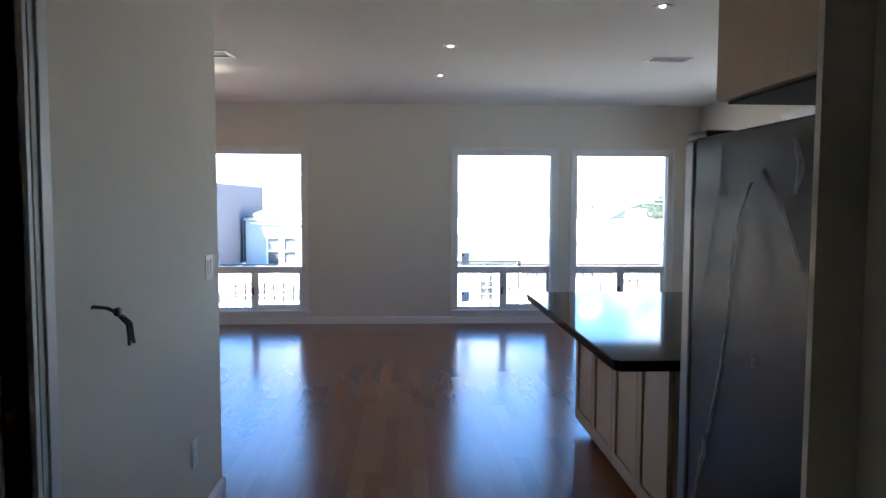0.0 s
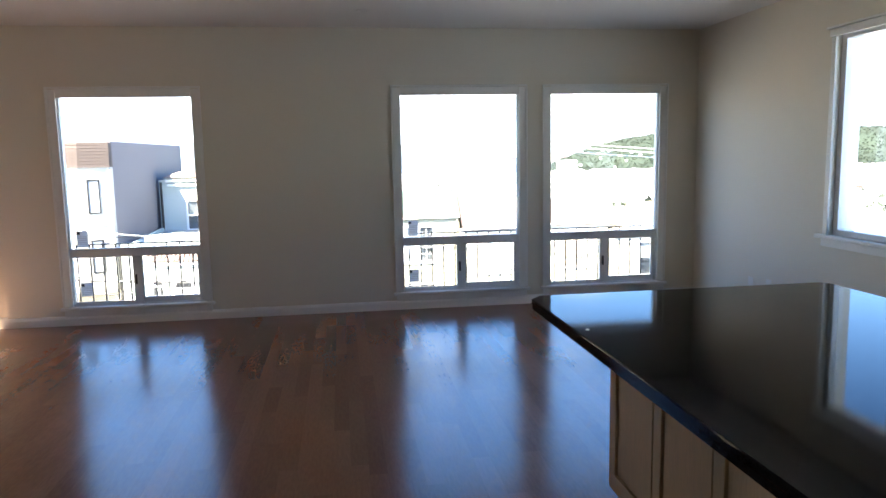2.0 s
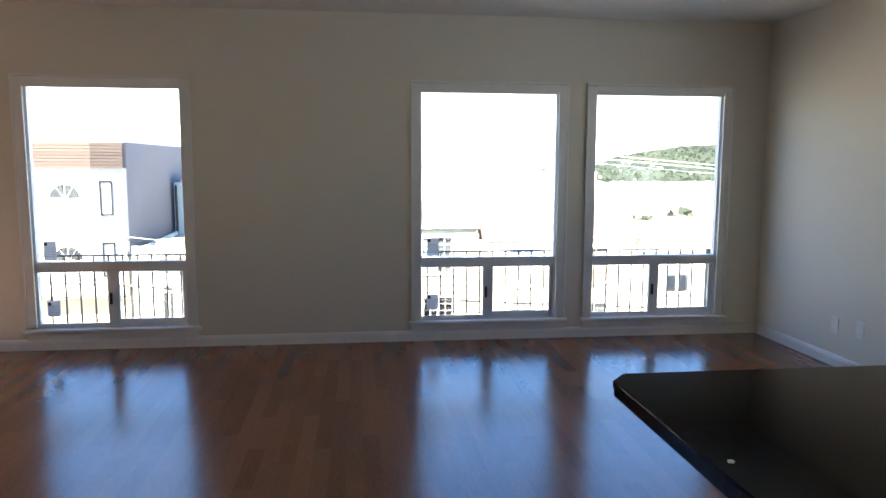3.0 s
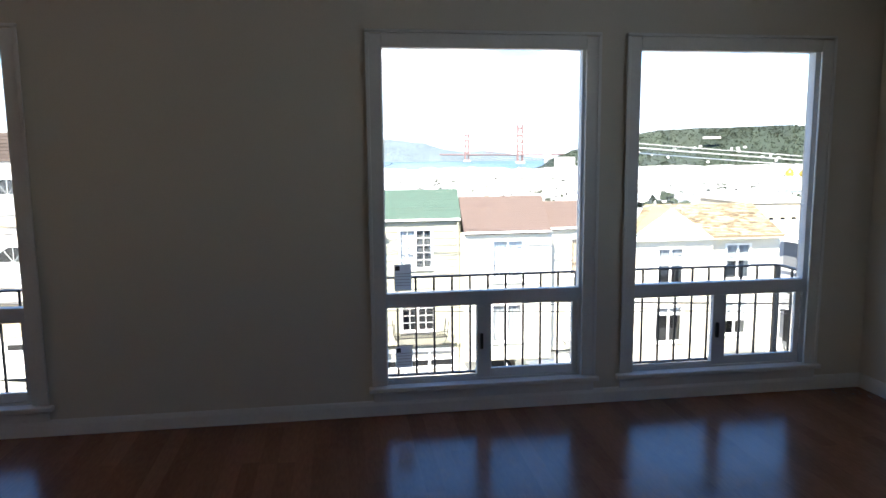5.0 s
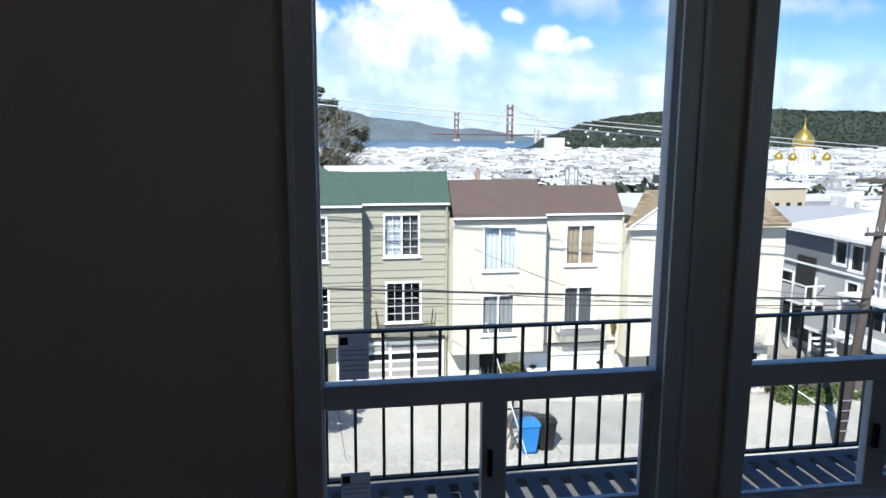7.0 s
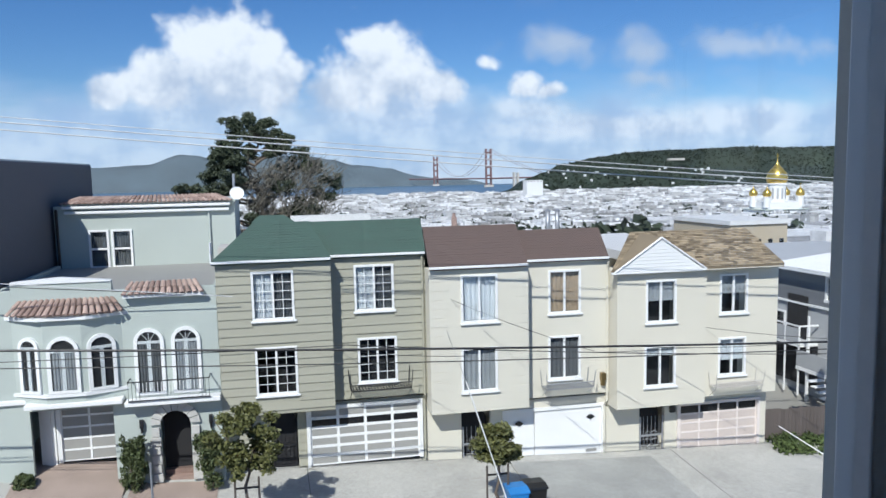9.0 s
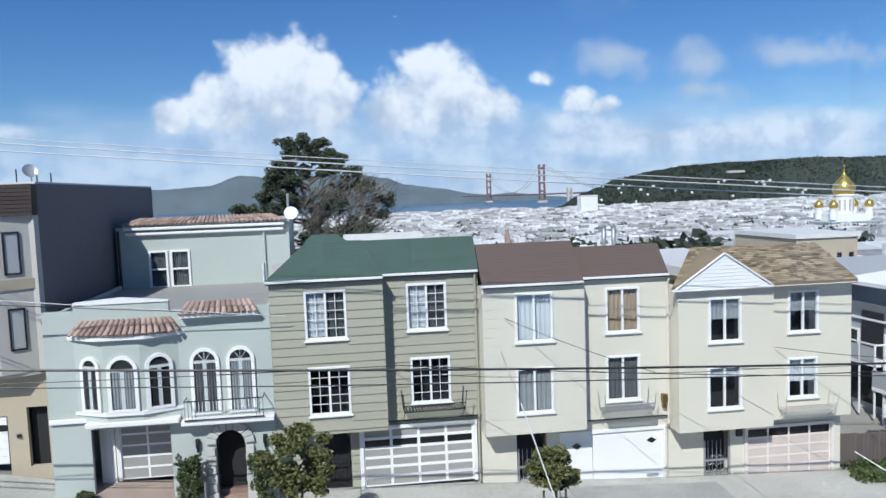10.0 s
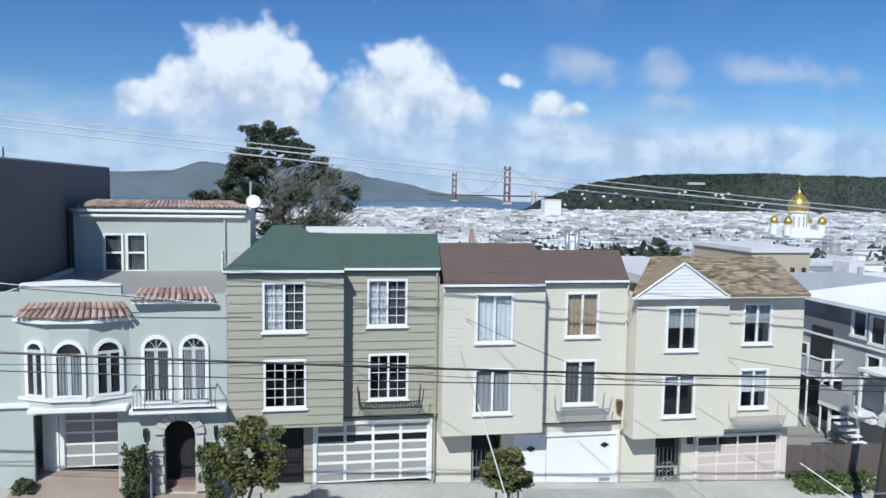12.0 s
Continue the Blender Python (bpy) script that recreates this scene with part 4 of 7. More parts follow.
# ---- house parts ----
def curtain(name, x0, x1, z0, z1, y, mat, parent, folds=7):
    bm = bmesh.new()
    n = folds * 6
    lo, hi = [], []
    for i in range(n + 1):
        x = x0 + (x1 - x0) * i / n
        d = y + 0.018 * math.sin(2 * math.pi * folds * i / n) + 0.01 * math.sin(3.1 * i)
        lo.append(bm.verts.new((x, d, z0)))
        hi.append(bm.verts.new((x, d, z1)))
    for i in range(n):
        bm.faces.new((lo[i], lo[i + 1], hi[i + 1], hi[i]))
    return part(name, bm, mat, parent)


def house_window(house, x0, z1, x1, z0, y, bars=None, dress=None, sill=0.05, half=None, dress2=None):
    """A white-framed window with two lights; its hole in the wall is (x0 .. x1, z0 .. z1) less the frame's lap."""
    w = 0.072
    f = part("window", B((x0, x0 + w, y - 0.045, y + 0.06, z0, z1), (x1 - w, x1, y - 0.045, y + 0.06, z0, z1), (x0 + w, x1 - w, y - 0.045, y + 0.06, z1 - w, z1), (x0 + w, x1 - w, y - 0.045, y + 0.06, z0, z0 + w), bevel=0.008), WHITE, house)
    part("sill", B((x0 - sill, x1 + sill, y - 0.09, y - 0.046, z0 - 0.05, z0 + 0.012), bevel=0.006), WHITE, f)
    xm = (x0 + x1) / 2
    part("mullion", B((xm - 0.032, xm + 0.032, y - 0.02, y + 0.055, z0 + w, z1 - w)), WHITE, f)
    for a, b in ((x0 + w, xm - 0.032), (xm + 0.032, x1 - w)):
        p = part("pane", B((a, b, y + 0.03, y + 0.036, z0 + w, z1 - w)), HOUSE_GLASS, f)
        p.visible_shadow = False
        if bars:
            nx, nz = bars
            sp = [(a + (b - a) * k / nx - 0.009, a + (b - a) * k / nx + 0.009, y + 0.012, y + 0.029, z0 + w, z1 - w) for k in range(1, nx)]
            sp += [(a, b, y + 0.013, y + 0.028, z0 + w + (z1 - z0 - 2 * w) * k / nz - 0.009, z0 + w + (z1 - z0 - 2 * w) * k / nz + 0.009) for k in range(1, nz)]
            part("glazing_bars", B(*sp), WHITE, f)
    # near-black sheet painted as the unlit room behind the glass
    part("room", B((x0 - 0.2, x1 + 0.2, y + 0.75, y + 0.8, z0 - 0.2, z1 + 0.2)), SHADE_BLACK, f)
    if dress:
        top, low = z1 - w, z0 + w
        if half:
            low = top - (top - low) * half
        curtain("curtain", x0 + w * 0.6, (xm - 0.02) if dress2 else x1 - w * 0.6, low, top, y + 0.12, dress, f)
        if dress2:
            curtain("curtain", xm + 0.02, x1 - w * 0.6, low, top, y + 0.12, dress2, f)
    return f


def hole(x0, z1, x1, z0):
    return (x0 + 0.03, x1 - 0.03, z0 + 0.03, z1 - 0.03)


def balconette(house, x0, x1, z, y, mat, high=0.5, deep=0.5):
    """A shallow iron flower balcony: slatted bottom, rail and leaning uprights."""
    b = part("balconette", B((x0, x1, y - deep, y - deep + 0.03, z, z + 0.03), (x0, x0 + 0.03, y - deep + 0.03, y, z, z + 0.03), (x1 - 0.03, x1, y - deep + 0.03, y, z, z + 0.03)), mat, house)
    n = 20
    for k in range(1, n):
        x = x0 + (x1 - x0) * k / n
        part("slat", B((x - 0.02, x + 0.02, y - deep + 0.03, y - 0.002, z + 0.004, z + 0.022)), mat, b)
    part("front_scroll", B(*[(x0 + (x1 - x0) * k / 30, x0 + (x1 - x0) * k / 30 + 0.012, y - deep + 0.004, y - deep + 0.016, z + 0.03, z + high * 0.35) for k in range(1, 30)]), mat, b)
    for x in (x0 + 0.015, x1 - 0.015):
        for yy, lean in ((y - deep + 0.015, -0.06), (y - 0.02, 0.0)):
            bm = bmesh.new()
            s = -1 if x < (x0 + x1) / 2 else 1
            tube(bm, [(x, yy, z + 0.02), (x + s * 0.05, yy + lean, z + high)], 0.016, 4)
            part("upright", bm, mat, b)
        bm = bmesh.new()
        tube(bm, [(x, y - deep + 0.015, z + 0.012), (x, y - 0.01, z - 0.35)], 0.012, 4)
        part("bracket", bm, mat, b)
    bm = bmesh.new()
    tube(bm, [(x0 + 0.015, y - deep, z + high * 0.35), (x1 - 0.015, y - deep, z + high * 0.35)], 0.018, 4)
    part("rail", bm, mat, b)


def garage(house, x0, x1, z0, z1, y, cols, rows, frame_mat, panel_mat, lights=None, rail=0.07):
    g = part("garage_door", B((x0, x1, y + 0.03, y + 0.07, z0, z1)), panel_mat, house)
    part("jamb", B((x0 - 0.12, x0, y - 0.06, y + 0.05, z0 - 0.02, z1 + 0.1), (x1, x1 + 0.12, y - 0.06, y + 0.05, z0 - 0.02, z1 + 0.1), (x0, x1, y - 0.06, y + 0.05, z1, z1 + 0.1)), frame_mat, g)
    cw, rh = (x1 - x0) / cols, (z1 - z0) / rows
    for k in range(cols + 1):
        x = x0 + k * cw
        part("stile", B((max(x0, x - rail / 2), min(x1, x + rail / 2), y, y + 0.03, z0, z1)), frame_mat, g)
    for k in range(rows + 1):
        z = z0 + k * rh
        part("rail", B((x0, x1, y + 0.002, y + 0.028, max(z0, z - rail / 2), min(z1, z + rail / 2))), frame_mat, g)
    for j in range(rows):
        for i in range(cols):
            a, b, c, d = x0 + i * cw + rail / 2, x0 + (i + 1) * cw - rail / 2, z0 + j * rh + rail / 2, z0 + (j + 1) * rh - rail / 2
            if lights is not None and rows - 1 - j == lights:
                part("light", B((a, b, y + 0.020, y + 0.0295, c, d)), DARKGLASS, g, "dark glass light")
            else:
                part("panel", B((a, b, y + 0.017, y + 0.0295, c, d), bevel=0.004), panel_mat, g)
    return g


def clapboards(wall, x0, x1, z0, z1, y, holes, pitch=0.262):
    """Lapped boards, cut at the openings, each a piece of its own."""
    z = z0
    while z < z1 - 0.02:
        top = min(z + pitch, z1)
        spans = [(x0, x1)]
        for h in holes:
            if h[2] < top - 0.02 and h[3] > z + 0.02:
                spans = [s for a, b in spans for s in ((a, min(b, h[0])), (max(a, h[1]), b)) if s[1] - s[0] > 0.02]
        for a, b in spans:
            bm = bmesh.new()
            prism(bm, [(y - 0.034, z), (y - 0.036, z + 0.02), (y - 0.006, top), (y, top), (y, z)], a, b, flat="x")
            part("clapboard", bm, CLAP, wall)
        z += pitch


def front_roof(house, e0, e1, r0, r1, ye, ze, yr, zr, mat, name="roof", thick=0.13):
    """One front slope between an eave (e0 .. e1) and a ridge (r0 .. r1)."""
    bm = bmesh.new()
    t = [bm.verts.new(p) for p in ((e0, ye, ze), (e1, ye, ze), (r1, yr, zr), (r0, yr, zr))]
    b = [bm.verts.new(p) for p in ((e0, ye + 0.02, ze - thick), (e1, ye + 0.02, ze - thick), (r1, yr, zr - thick), (r0, yr, zr - thick))]
    bm.faces.new(t)
    bm.faces.new(b[::-1])
    for i in range(4):
        j = (i + 1) % 4
        bm.faces.new((t[i], b[i], b[j], t[j]))
    return part(name, bm, mat, house)


def shingles(roof, e0, e1, r0, r1, ye, ze, yr, zr, mat, rows, wide, proud=0.009):
    """Courses of overlapping shingles on a front slope, as one joined part."""
    bm = bmesh.new()
    rnd = random.Random(5)
    up = Vector((0, yr - ye, zr - ze))
    n = up.cross(Vector((1, 0, 0))).normalized()
    if n.z < 0:
        n = -n
    for j in range(rows):
        f0, f1 = j / rows, (j + 1.15) / rows
        a, b = e0 + (r0 - e0) * f0, e1 + (r1 - e1) * f0
        x = a
        while x < b:
            w = wide * rnd.uniform(0.6, 1.4)
            xe = min(x + w, b)
            p0, p1 = Vector((0, ye, ze)) + up * f0, Vector((0, ye, ze)) + up * min(f1, 1)
            h = rnd.uniform(0.5, 1.0) * proud
            a1, b1 = e0 + (r0 - e0) * min(f1, 1), e1 + (r1 - e1) * min(f1, 1)
            t0, t1 = a1 + (b1 - a1) * (x - a) / (b - a), a1 + (b1 - a1) * (xe - a) / (b - a)
            q = [p0 + Vector((x, 0, 0)) + n * h, p0 + Vector((xe, 0, 0)) + n * h, p1 + Vector((t1, 0, 0)) + n * 0.003, p1 + Vector((t0, 0, 0)) + n * 0.003]
            vs = [bm.verts.new(v) for v in q]
            bm.faces.new(vs)
            lo = [bm.verts.new(v - n * h) for v in q[:2]]
            bm.faces.new((vs[1], vs[0], lo[0], lo[1]))
            x = xe
    ob = part("shingle_courses", bm, mat, roof)
    return tagged(ob, kind="stuff")


def arch_outline(x0, x1, z0, spring, n=12):
    r = (x1 - x0) / 2
    return [(x0, z0)] + [((x0 + x1) / 2 - r * math.cos(math.pi * k / n), spring + r * math.sin(math.pi * k / n)) for k in range(n + 1)] + [(x1, z0)]


def arch_ring(bm, x0, x1, z0, spring, w, y0, y1, n=14):
    """A band of width w round an arched opening."""
    inner, outer = arch_outline(x0, x1, z0, spring, n), arch_outline(x0 - w, x1 + w, z0, spring, n)
    for i in range(len(inner) - 1):
        q = [inner[i], inner[i + 1], outer[i + 1], outer[i]]
        prism(bm, q, y0, y1)


def arched_window(house, x0, x1, z0, ztop, y, dress=None, fan=True):
    spring = ztop - (x1 - x0) / 2
    w = 0.10
    a, b = x0 + w, x1 - w
    bm = bmesh.new()
    arch_ring(bm, a, b, z0 + 0.08, spring, w, y - 0.06, y + 0.02)
    box(bm, x0, x1, y - 0.06, y + 0.02, z0, z0 + 0.08)
    f = part("arched_window", bm, WHITE, house)
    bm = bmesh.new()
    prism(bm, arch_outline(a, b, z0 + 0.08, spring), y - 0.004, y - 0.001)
    # arched sheet, blackened in place of the unlit interior
    part("room", bm, SHADE_BLACK, f)
    xm = (a + b) / 2
    part("glazing_bars", B((xm - 0.05, xm + 0.05, y - 0.05, y - 0.012, z0 + 0.08, spring + 0.02), (a, b, y - 0.055, y - 0.014, spring - 0.05, spring + 0.03)), WHITE, f)
    if fan:
        bm = bmesh.new()
        for ang in (55, 90, 125):
            c, s = math.cos(radians(ang)), math.sin(radians(ang))
            tube(bm, [(xm, y - 0.03, spring), (xm + c * (b - a) / 2, y - 0.03, spring + s * (b - a) / 2)], 0.011, 4)
        part("fanlight_bars", bm, WHITE, f)
    if dress:
        for s0, s1 in ((a + 0.01, xm - 0.03), (xm + 0.03, b - 0.01)):
            curtain("curtain", s0 + 0.02, s1 - 0.01, z0 + 0.1, spring - 0.06, y - 0.028, dress, f, 3)
    bm = bmesh.new()
    prism(bm, arch_outline(a, b, z0 + 0.08, spring), y - 0.0605, y - 0.0585)
    p = part("pane", bm, HOUSE_GLASS, f)
    p.visible_shadow = False
    return f


def clay_tiles(roof, x0, x1, front, back, zf, zb, bow=0.0, pitch=0.17):
    """Half-round clay tiles in two courses, each a piece of its own on one shared mesh."""
    n = max(2, round((x1 - x0) / pitch))
    me = None
    for j in range(2):
        for i in range(n):
            u = (i + 0.5) / n
            x = x0 + (x1 - x0) * u
            d = bow * (1 - (2 * u - 1) ** 2)
            p0 = Vector((x, front - d, zf)).lerp(Vector((x0 + (x1 - x0) * (0.5 + (u - 0.5) * 0.8), back, zb)), j * 0.5)
            p1 = Vector((x, front - d, zf)).lerp(Vector((x0 + (x1 - x0) * (0.5 + (u - 0.5) * 0.8), back, zb)), (j + 1) * 0.5 + 0.04)
            if me is None:
                bm = bmesh.new()
                ring = [[bm.verts.new((0.075 * math.cos(math.pi * k / 5) * (1 - 0.15 * e), e, 0.065 * math.sin(math.pi * k / 5) + 0.015 * (1 - e))) for k in range(6)] for e in (0, 1)]
                for k in range(5):
                    bm.faces.new((ring[0][k], ring[0][k + 1], ring[1][k + 1], ring[1][k]))
                bm.faces.new(ring[0][::-1])
                me = bpy.data.meshes.new("clay_tile")
                bm.to_mesh(me)
                bm.free()
                me.materials.append(CLAY)
            ob = new("clay_tile", me)
            way = p1 - p0
            ob.matrix_world = PLAN @ Matrix.Translation(p0) @ way.to_track_quat("Y", "Z").to_matrix().to_4x4() @ Matrix.Diagonal((1, way.length, 1, 1))
            keep = ob.matrix_world.copy()
            ob.parent = roof
            ob.matrix_basis = keep


def security_gate(house, x0, x1, z0, ztop, y, mat):
    g = part("entry_gate", B((x0, x0 + 0.05, y, y + 0.04, z0, ztop), (x1 - 0.05, x1, y, y + 0.04, z0, ztop), (x0 + 0.05, x1 - 0.05, y, y + 0.04, z0, z0 + 0.06), (x0 + 0.05, x1 - 0.05, y, y + 0.04, (z0 + ztop) / 2 - 0.03, (z0 + ztop) / 2 + 0.03)), mat, house)
    for k in range(1, 6):
        x = x0 + (x1 - x0) * k / 6
        bm = bmesh.new()
        tube(bm, [(x, y + 0.02, z0 + 0.05), (x, y + 0.02, ztop)], 0.009, 4)
        part("bar", bm, mat, g)
    bm = bmesh.new()
    c = (x0 + x1) / 2
    for s in (-1, 1):
        for r, zc in ((0.13, 0.45), (0.10, 0.75), (0.08, 0.2)):
            tube(bm, [(c + s * (0.02 + r * (1 - math.cos(a))), y + 0.01, z0 + zc + r * math.sin(a)) for a in [k * 0.5 for k in range(13)]], 0.008, 4)
    part("scrollwork", bm, mat, g)


DARKGLASS = material("dark_glass", (0.012, 0.013, 0.015), 0.08, vary=0.2, bump=0)


# ---- olive clapboard house ----
C = thing("house", (2.9, 22.8, -7.8), "olive clapboard row house with a green shingle roof", "house", "row houses across the street")
CW = [[0.73, -1.25, 2.0, -2.75], [0.75, -3.57, 2.02, -5.07]]
CR = [[3.90, -1.25, 5.18, -2.74], [3.95, -3.59, 5.23, -5.07]]
wl = part("wall", slab(-0.29, 3.13, -5.55, -0.99, 22.0, 22.12, [hole(*w) for w in CW]), CLAP, C)
clapboards(wl, -0.29, 3.13, -5.55, -0.99, 21.998, [(w[0] - 0.01, w[2] + 0.01, w[3] - 0.06, w[1] + 0.01) for w in CW])
wl = part("wall", slab(3.13, 6.20, -5.55, -0.99, 22.6, 22.72, [hole(*w) for w in CR]), CLAP, C)
clapboards(wl, 3.13, 6.20, -5.55, -0.99, 22.598, [(w[0] - 0.01, w[2] + 0.01, w[3] - 0.06, w[1] + 0.01) for w in CR])
part("bay_side", B((3.0, 3.129, 22.121, 22.72, -5.55, -0.99), (-0.29, -0.17, 22.121, 22.9, -5.55, -0.99)), CLAP, C)
part("soffit", B((-0.29, 3.13, 22.0, 22.95, -5.67, -5.552), bevel=0.01), CLAP, C)
lw = part("lower_wall", slab(-0.29, 6.20, -8.6, -5.675, 22.8, 22.95, [(2.24, 6.02, -8.6, -5.80), (1.10, 1.96, -7.74, -5.80)]), CLAP, C)
clapboards(lw, -0.29, 6.20, -7.7, -5.76, 22.798, [(2.24, 6.02, -8.6, -5.80), (1.10, 1.96, -7.74, -5.80)])
part("body", B((-0.28, 6.19, 23.5, 25.0, -8.6, -0.63), (-0.28, 1.7, 25.001, 34.0, -8.6, -1.3), (1.701, 6.19, 25.001, 34.0, -8.6, -0.63)), STUCCO_PALE, C)
for w, dr in zip(CW, (CURTAIN, None)):
    house_window(C, *w, 22.0, (2, 5), dr, dress2=CURTAIN_GREY)
for w, dr in zip(CR, (CURTAIN, None)):
    house_window(C, *w, 22.6, (2, 5), dr, dress2=CURTAIN_GREY)
garage(C, 2.36, 5.93, -7.73, -5.86, 22.78, 4, 6, WHITE, PANELGREY, lights=1, rail=0.09)
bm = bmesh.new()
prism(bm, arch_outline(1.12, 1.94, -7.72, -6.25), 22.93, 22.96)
# the shade of the recess is put into this panel's black
part("door", bm, SHADE_BLACK, C, "arched front door, blackened for the shade of its recess")
security_gate(C, 1.14, 1.92, -7.70, -6.3, 22.86, IRON)
rf = front_roof(C, -0.38, 3.14, 0.86, 2.6, 21.85, -0.88, 23.1, 0.15, ROOF_GREEN)
shingles(rf, -0.38, 3.14, 0.86, 2.6, 21.85, -0.88, 23.1, 0.15, ROOF_GREEN, 14, 0.9)
rg = front_roof(C, 2.9, 6.2, 2.5, 6.2, 22.45, -0.88, 23.1, 0.13, ROOF_GREEN)
shingles(rg, 2.9, 6.2, 2.5, 6.2, 22.45, -0.88, 23.1, 0.13, ROOF_GREEN, 11, 0.9)
front_roof(C, 0.80, 2.15, 1.05, 1.83, 23.104, 0.15, 23.45, 0.36, ROOF_GREEN, "roof_peak")
part("flat_roof", B((0.9, 6.19, 23.11, 34.1, -0.62, -0.48), (2.1, 4.85, 25.3, 25.6, -0.48, 0.22)), ROOF_FLAT, C)
part("gutter", B((-0.40, 3.13, 21.79, 21.86, -0.965, -0.89), (3.13, 6.18, 22.39, 22.46, -0.965, -0.89), bevel=0.012), WHITE, C)
part("eave_board", B((-0.38, 3.12, 21.87, 21.999, -0.99, -0.965), (3.14, 6.19, 22.47, 22.599, -0.99, -0.965)), CLAP, C)
part("rake_trim", B((-0.42, -0.385, 21.87, 22.5, -0.9, -0.35)), WHITE, C)
bm = bmesh.new()
tube(bm, [(6.10, 22.5, -0.95), (6.10, 22.53, -1.3), (6.10, 22.53, -5.6), (6.12, 22.72, -5.8), (6.12, 22.72, -7.8)], 0.04, 6)
part("downpipe", bm, CLAP, C)
balconette(C, 3.65, 5.58, -5.18, 22.56, IRON, 0.6, 0.55)

# ---- cream house ----
D = thing("house", (9.3, 22.8, -8.2), "cream stucco row house with a brown shingle roof", "house", "row houses across the street")
DW = [[7.23, -1.65, 8.45, -3.20], [7.21, -4.01, 8.42, -5.46]]
DR = [[10.40, -1.71, 11.56, -3.19], [10.39, -3.94, 11.55, -5.44]]
part("wall", slab(6.205, 9.49, -6.02, -1.44, 22.0, 22.12, [hole(*w) for w in DW]), STUCCO_CREAM, D)
part("wall", slab(9.49, 12.59, -6.02, -1.44, 22.6, 22.72, [hole(*w) for w in DR]), STUCCO_CREAM, D)
part("bay_side", B((9.37, 9.489, 22.121, 22.72, -6.02, -1.44), (6.205, 6.33, 22.121, 22.9, -6.02, -1.44)), STUCCO_CREAM, D)
part("soffit", B((6.205, 9.49, 22.0, 22.95, -6.13, -6.022), bevel=0.01), STUCCO_CREAM, D)
for side_x in (6.21, 9.19):
    for k in range(15):
        z = -5.9 + k * 0.29
        w = 0.62 if k % 2 else 0.42
        a = side_x if side_x < 7 else 9.49 - w
        part("quoin", B((a, a + w, 21.990, 21.999, z, z + 0.26), bevel=0.003), STUCCO_CREAM, D)
part("lower_wall", slab(6.205, 12.59, -9.2, -6.135, 22.8, 22.95, [(7.38, 8.40, -8.2, -6.30), (8.82, 12.49, -9.2, -6.52)]), STUCCO_CREAM, D)
part("body", B((6.21, 12.58, 23.6, 25.0, -9.2, -1.7), (6.21, 12.58, 25.001, 30.0, -9.2, -1.1)), STUCCO_CREAM, D)
house_window(D, *DW[0], 22.0, None, CURTAIN)
house_window(D, *DW[1], 22.0, None, CURTAIN_MID)
house_window(D, *DR[0], 22.6, None, BLIND_TAN)
house_window(D, *DR[1], 22.6, None, CURTAIN_GREY)
gd = part("garage_door", B((8.90, 9.96, 22.86, 22.91, -8.24, -6.52), (9.98, 12.42, 22.84, 22.91, -8.30, -6.56)), WHITE, D)
for x, z in ((9.42, -6.95), (12.02, -6.92)):
    bm = bmesh.new()
    prism(bm, [(x - 0.17, z), (x, z - 0.10), (x + 0.17, z), (x, z + 0.10)], 22.82, 22.842)
    part("diamond_light", bm, DARKGLASS, gd, "small dark diamond light")
part("vent", B((11.85, 12.25, 22.825, 22.8405, -8.17, -8.07)), PANELGREY, gd)
part("jamb", B((8.82, 8.90, 22.77, 22.9, -8.4, -6.44), (12.42, 12.5, 22.77, 22.9, -8.5, -6.44), (8.90, 12.42, 22.77, 22.9, -6.55, -6.44)), WHITE, gd)
bm = bmesh.new()
prism(bm, arch_outline(7.40, 8.38, -8.2, -6.85), 23.25, 23.28)
# porch shade painted as a near-black arched panel
part("door", bm, SHADE_BLACK, D, "arched front door, blackened for the shade of its porch")
security_gate(D, 7.42, 8.36, -8.12, -6.9, 22.84, GALV)
rf = front_roof(D, 6.19, 9.42, 6.25, 9.45, 21.85, -1.33, 23.1, -0.16, ROOF_BROWN)
shingles(rf, 6.19, 9.42, 6.25, 9.45, 21.85, -1.33, 23.1, -0.16, ROOF_BROWN, 15, 0.9)
rg = front_roof(D, 9.43, 12.50, 9.46, 12.42, 22.45, -1.30, 23.1, -0.38, ROOF_BROWN)
shingles(rg, 9.43, 12.50, 9.46, 12.42, 22.45, -1.30, 23.1, -0.38, ROOF_BROWN, 11, 0.9)
bm = bmesh.new()
prism(bm, [(21.85, -1.34), (23.1, -0.17), (22.45, -1.34)], 9.38, 9.419, flat="x")
part("roof_return", bm, ROOF_BROWN, D)
part("flat_roof", B((6.21, 9.44, 23.11, 30.1, -1.1, -0.72), (9.44, 12.4, 23.11, 30.1, -1.1, -1.0)), ROOF_FLAT, D)
part("gutter", B((6.17, 9.42, 21.79, 21.86, -1.415, -1.34), (9.42, 12.51, 22.39, 22.46, -1.385, -1.31), bevel=0.012), WHITE, D)
part("eave_board", B((6.2, 9.4, 21.87, 21.999, -1.44, -1.415), (9.5, 12.5, 22.47, 22.599, -1.44, -1.39)), STUCCO_CREAM, D)
bm = bmesh.new()
tube(bm, [(12.5, 22.45, -1.5), (12.5, 22.55, -1.8), (12.5, 22.55, -6.3), (12.5, 22.74, -6.5), (12.5, 22.74, -8.3)], 0.04, 6)
part("downpipe", bm, STUCCO_CREAM, D)
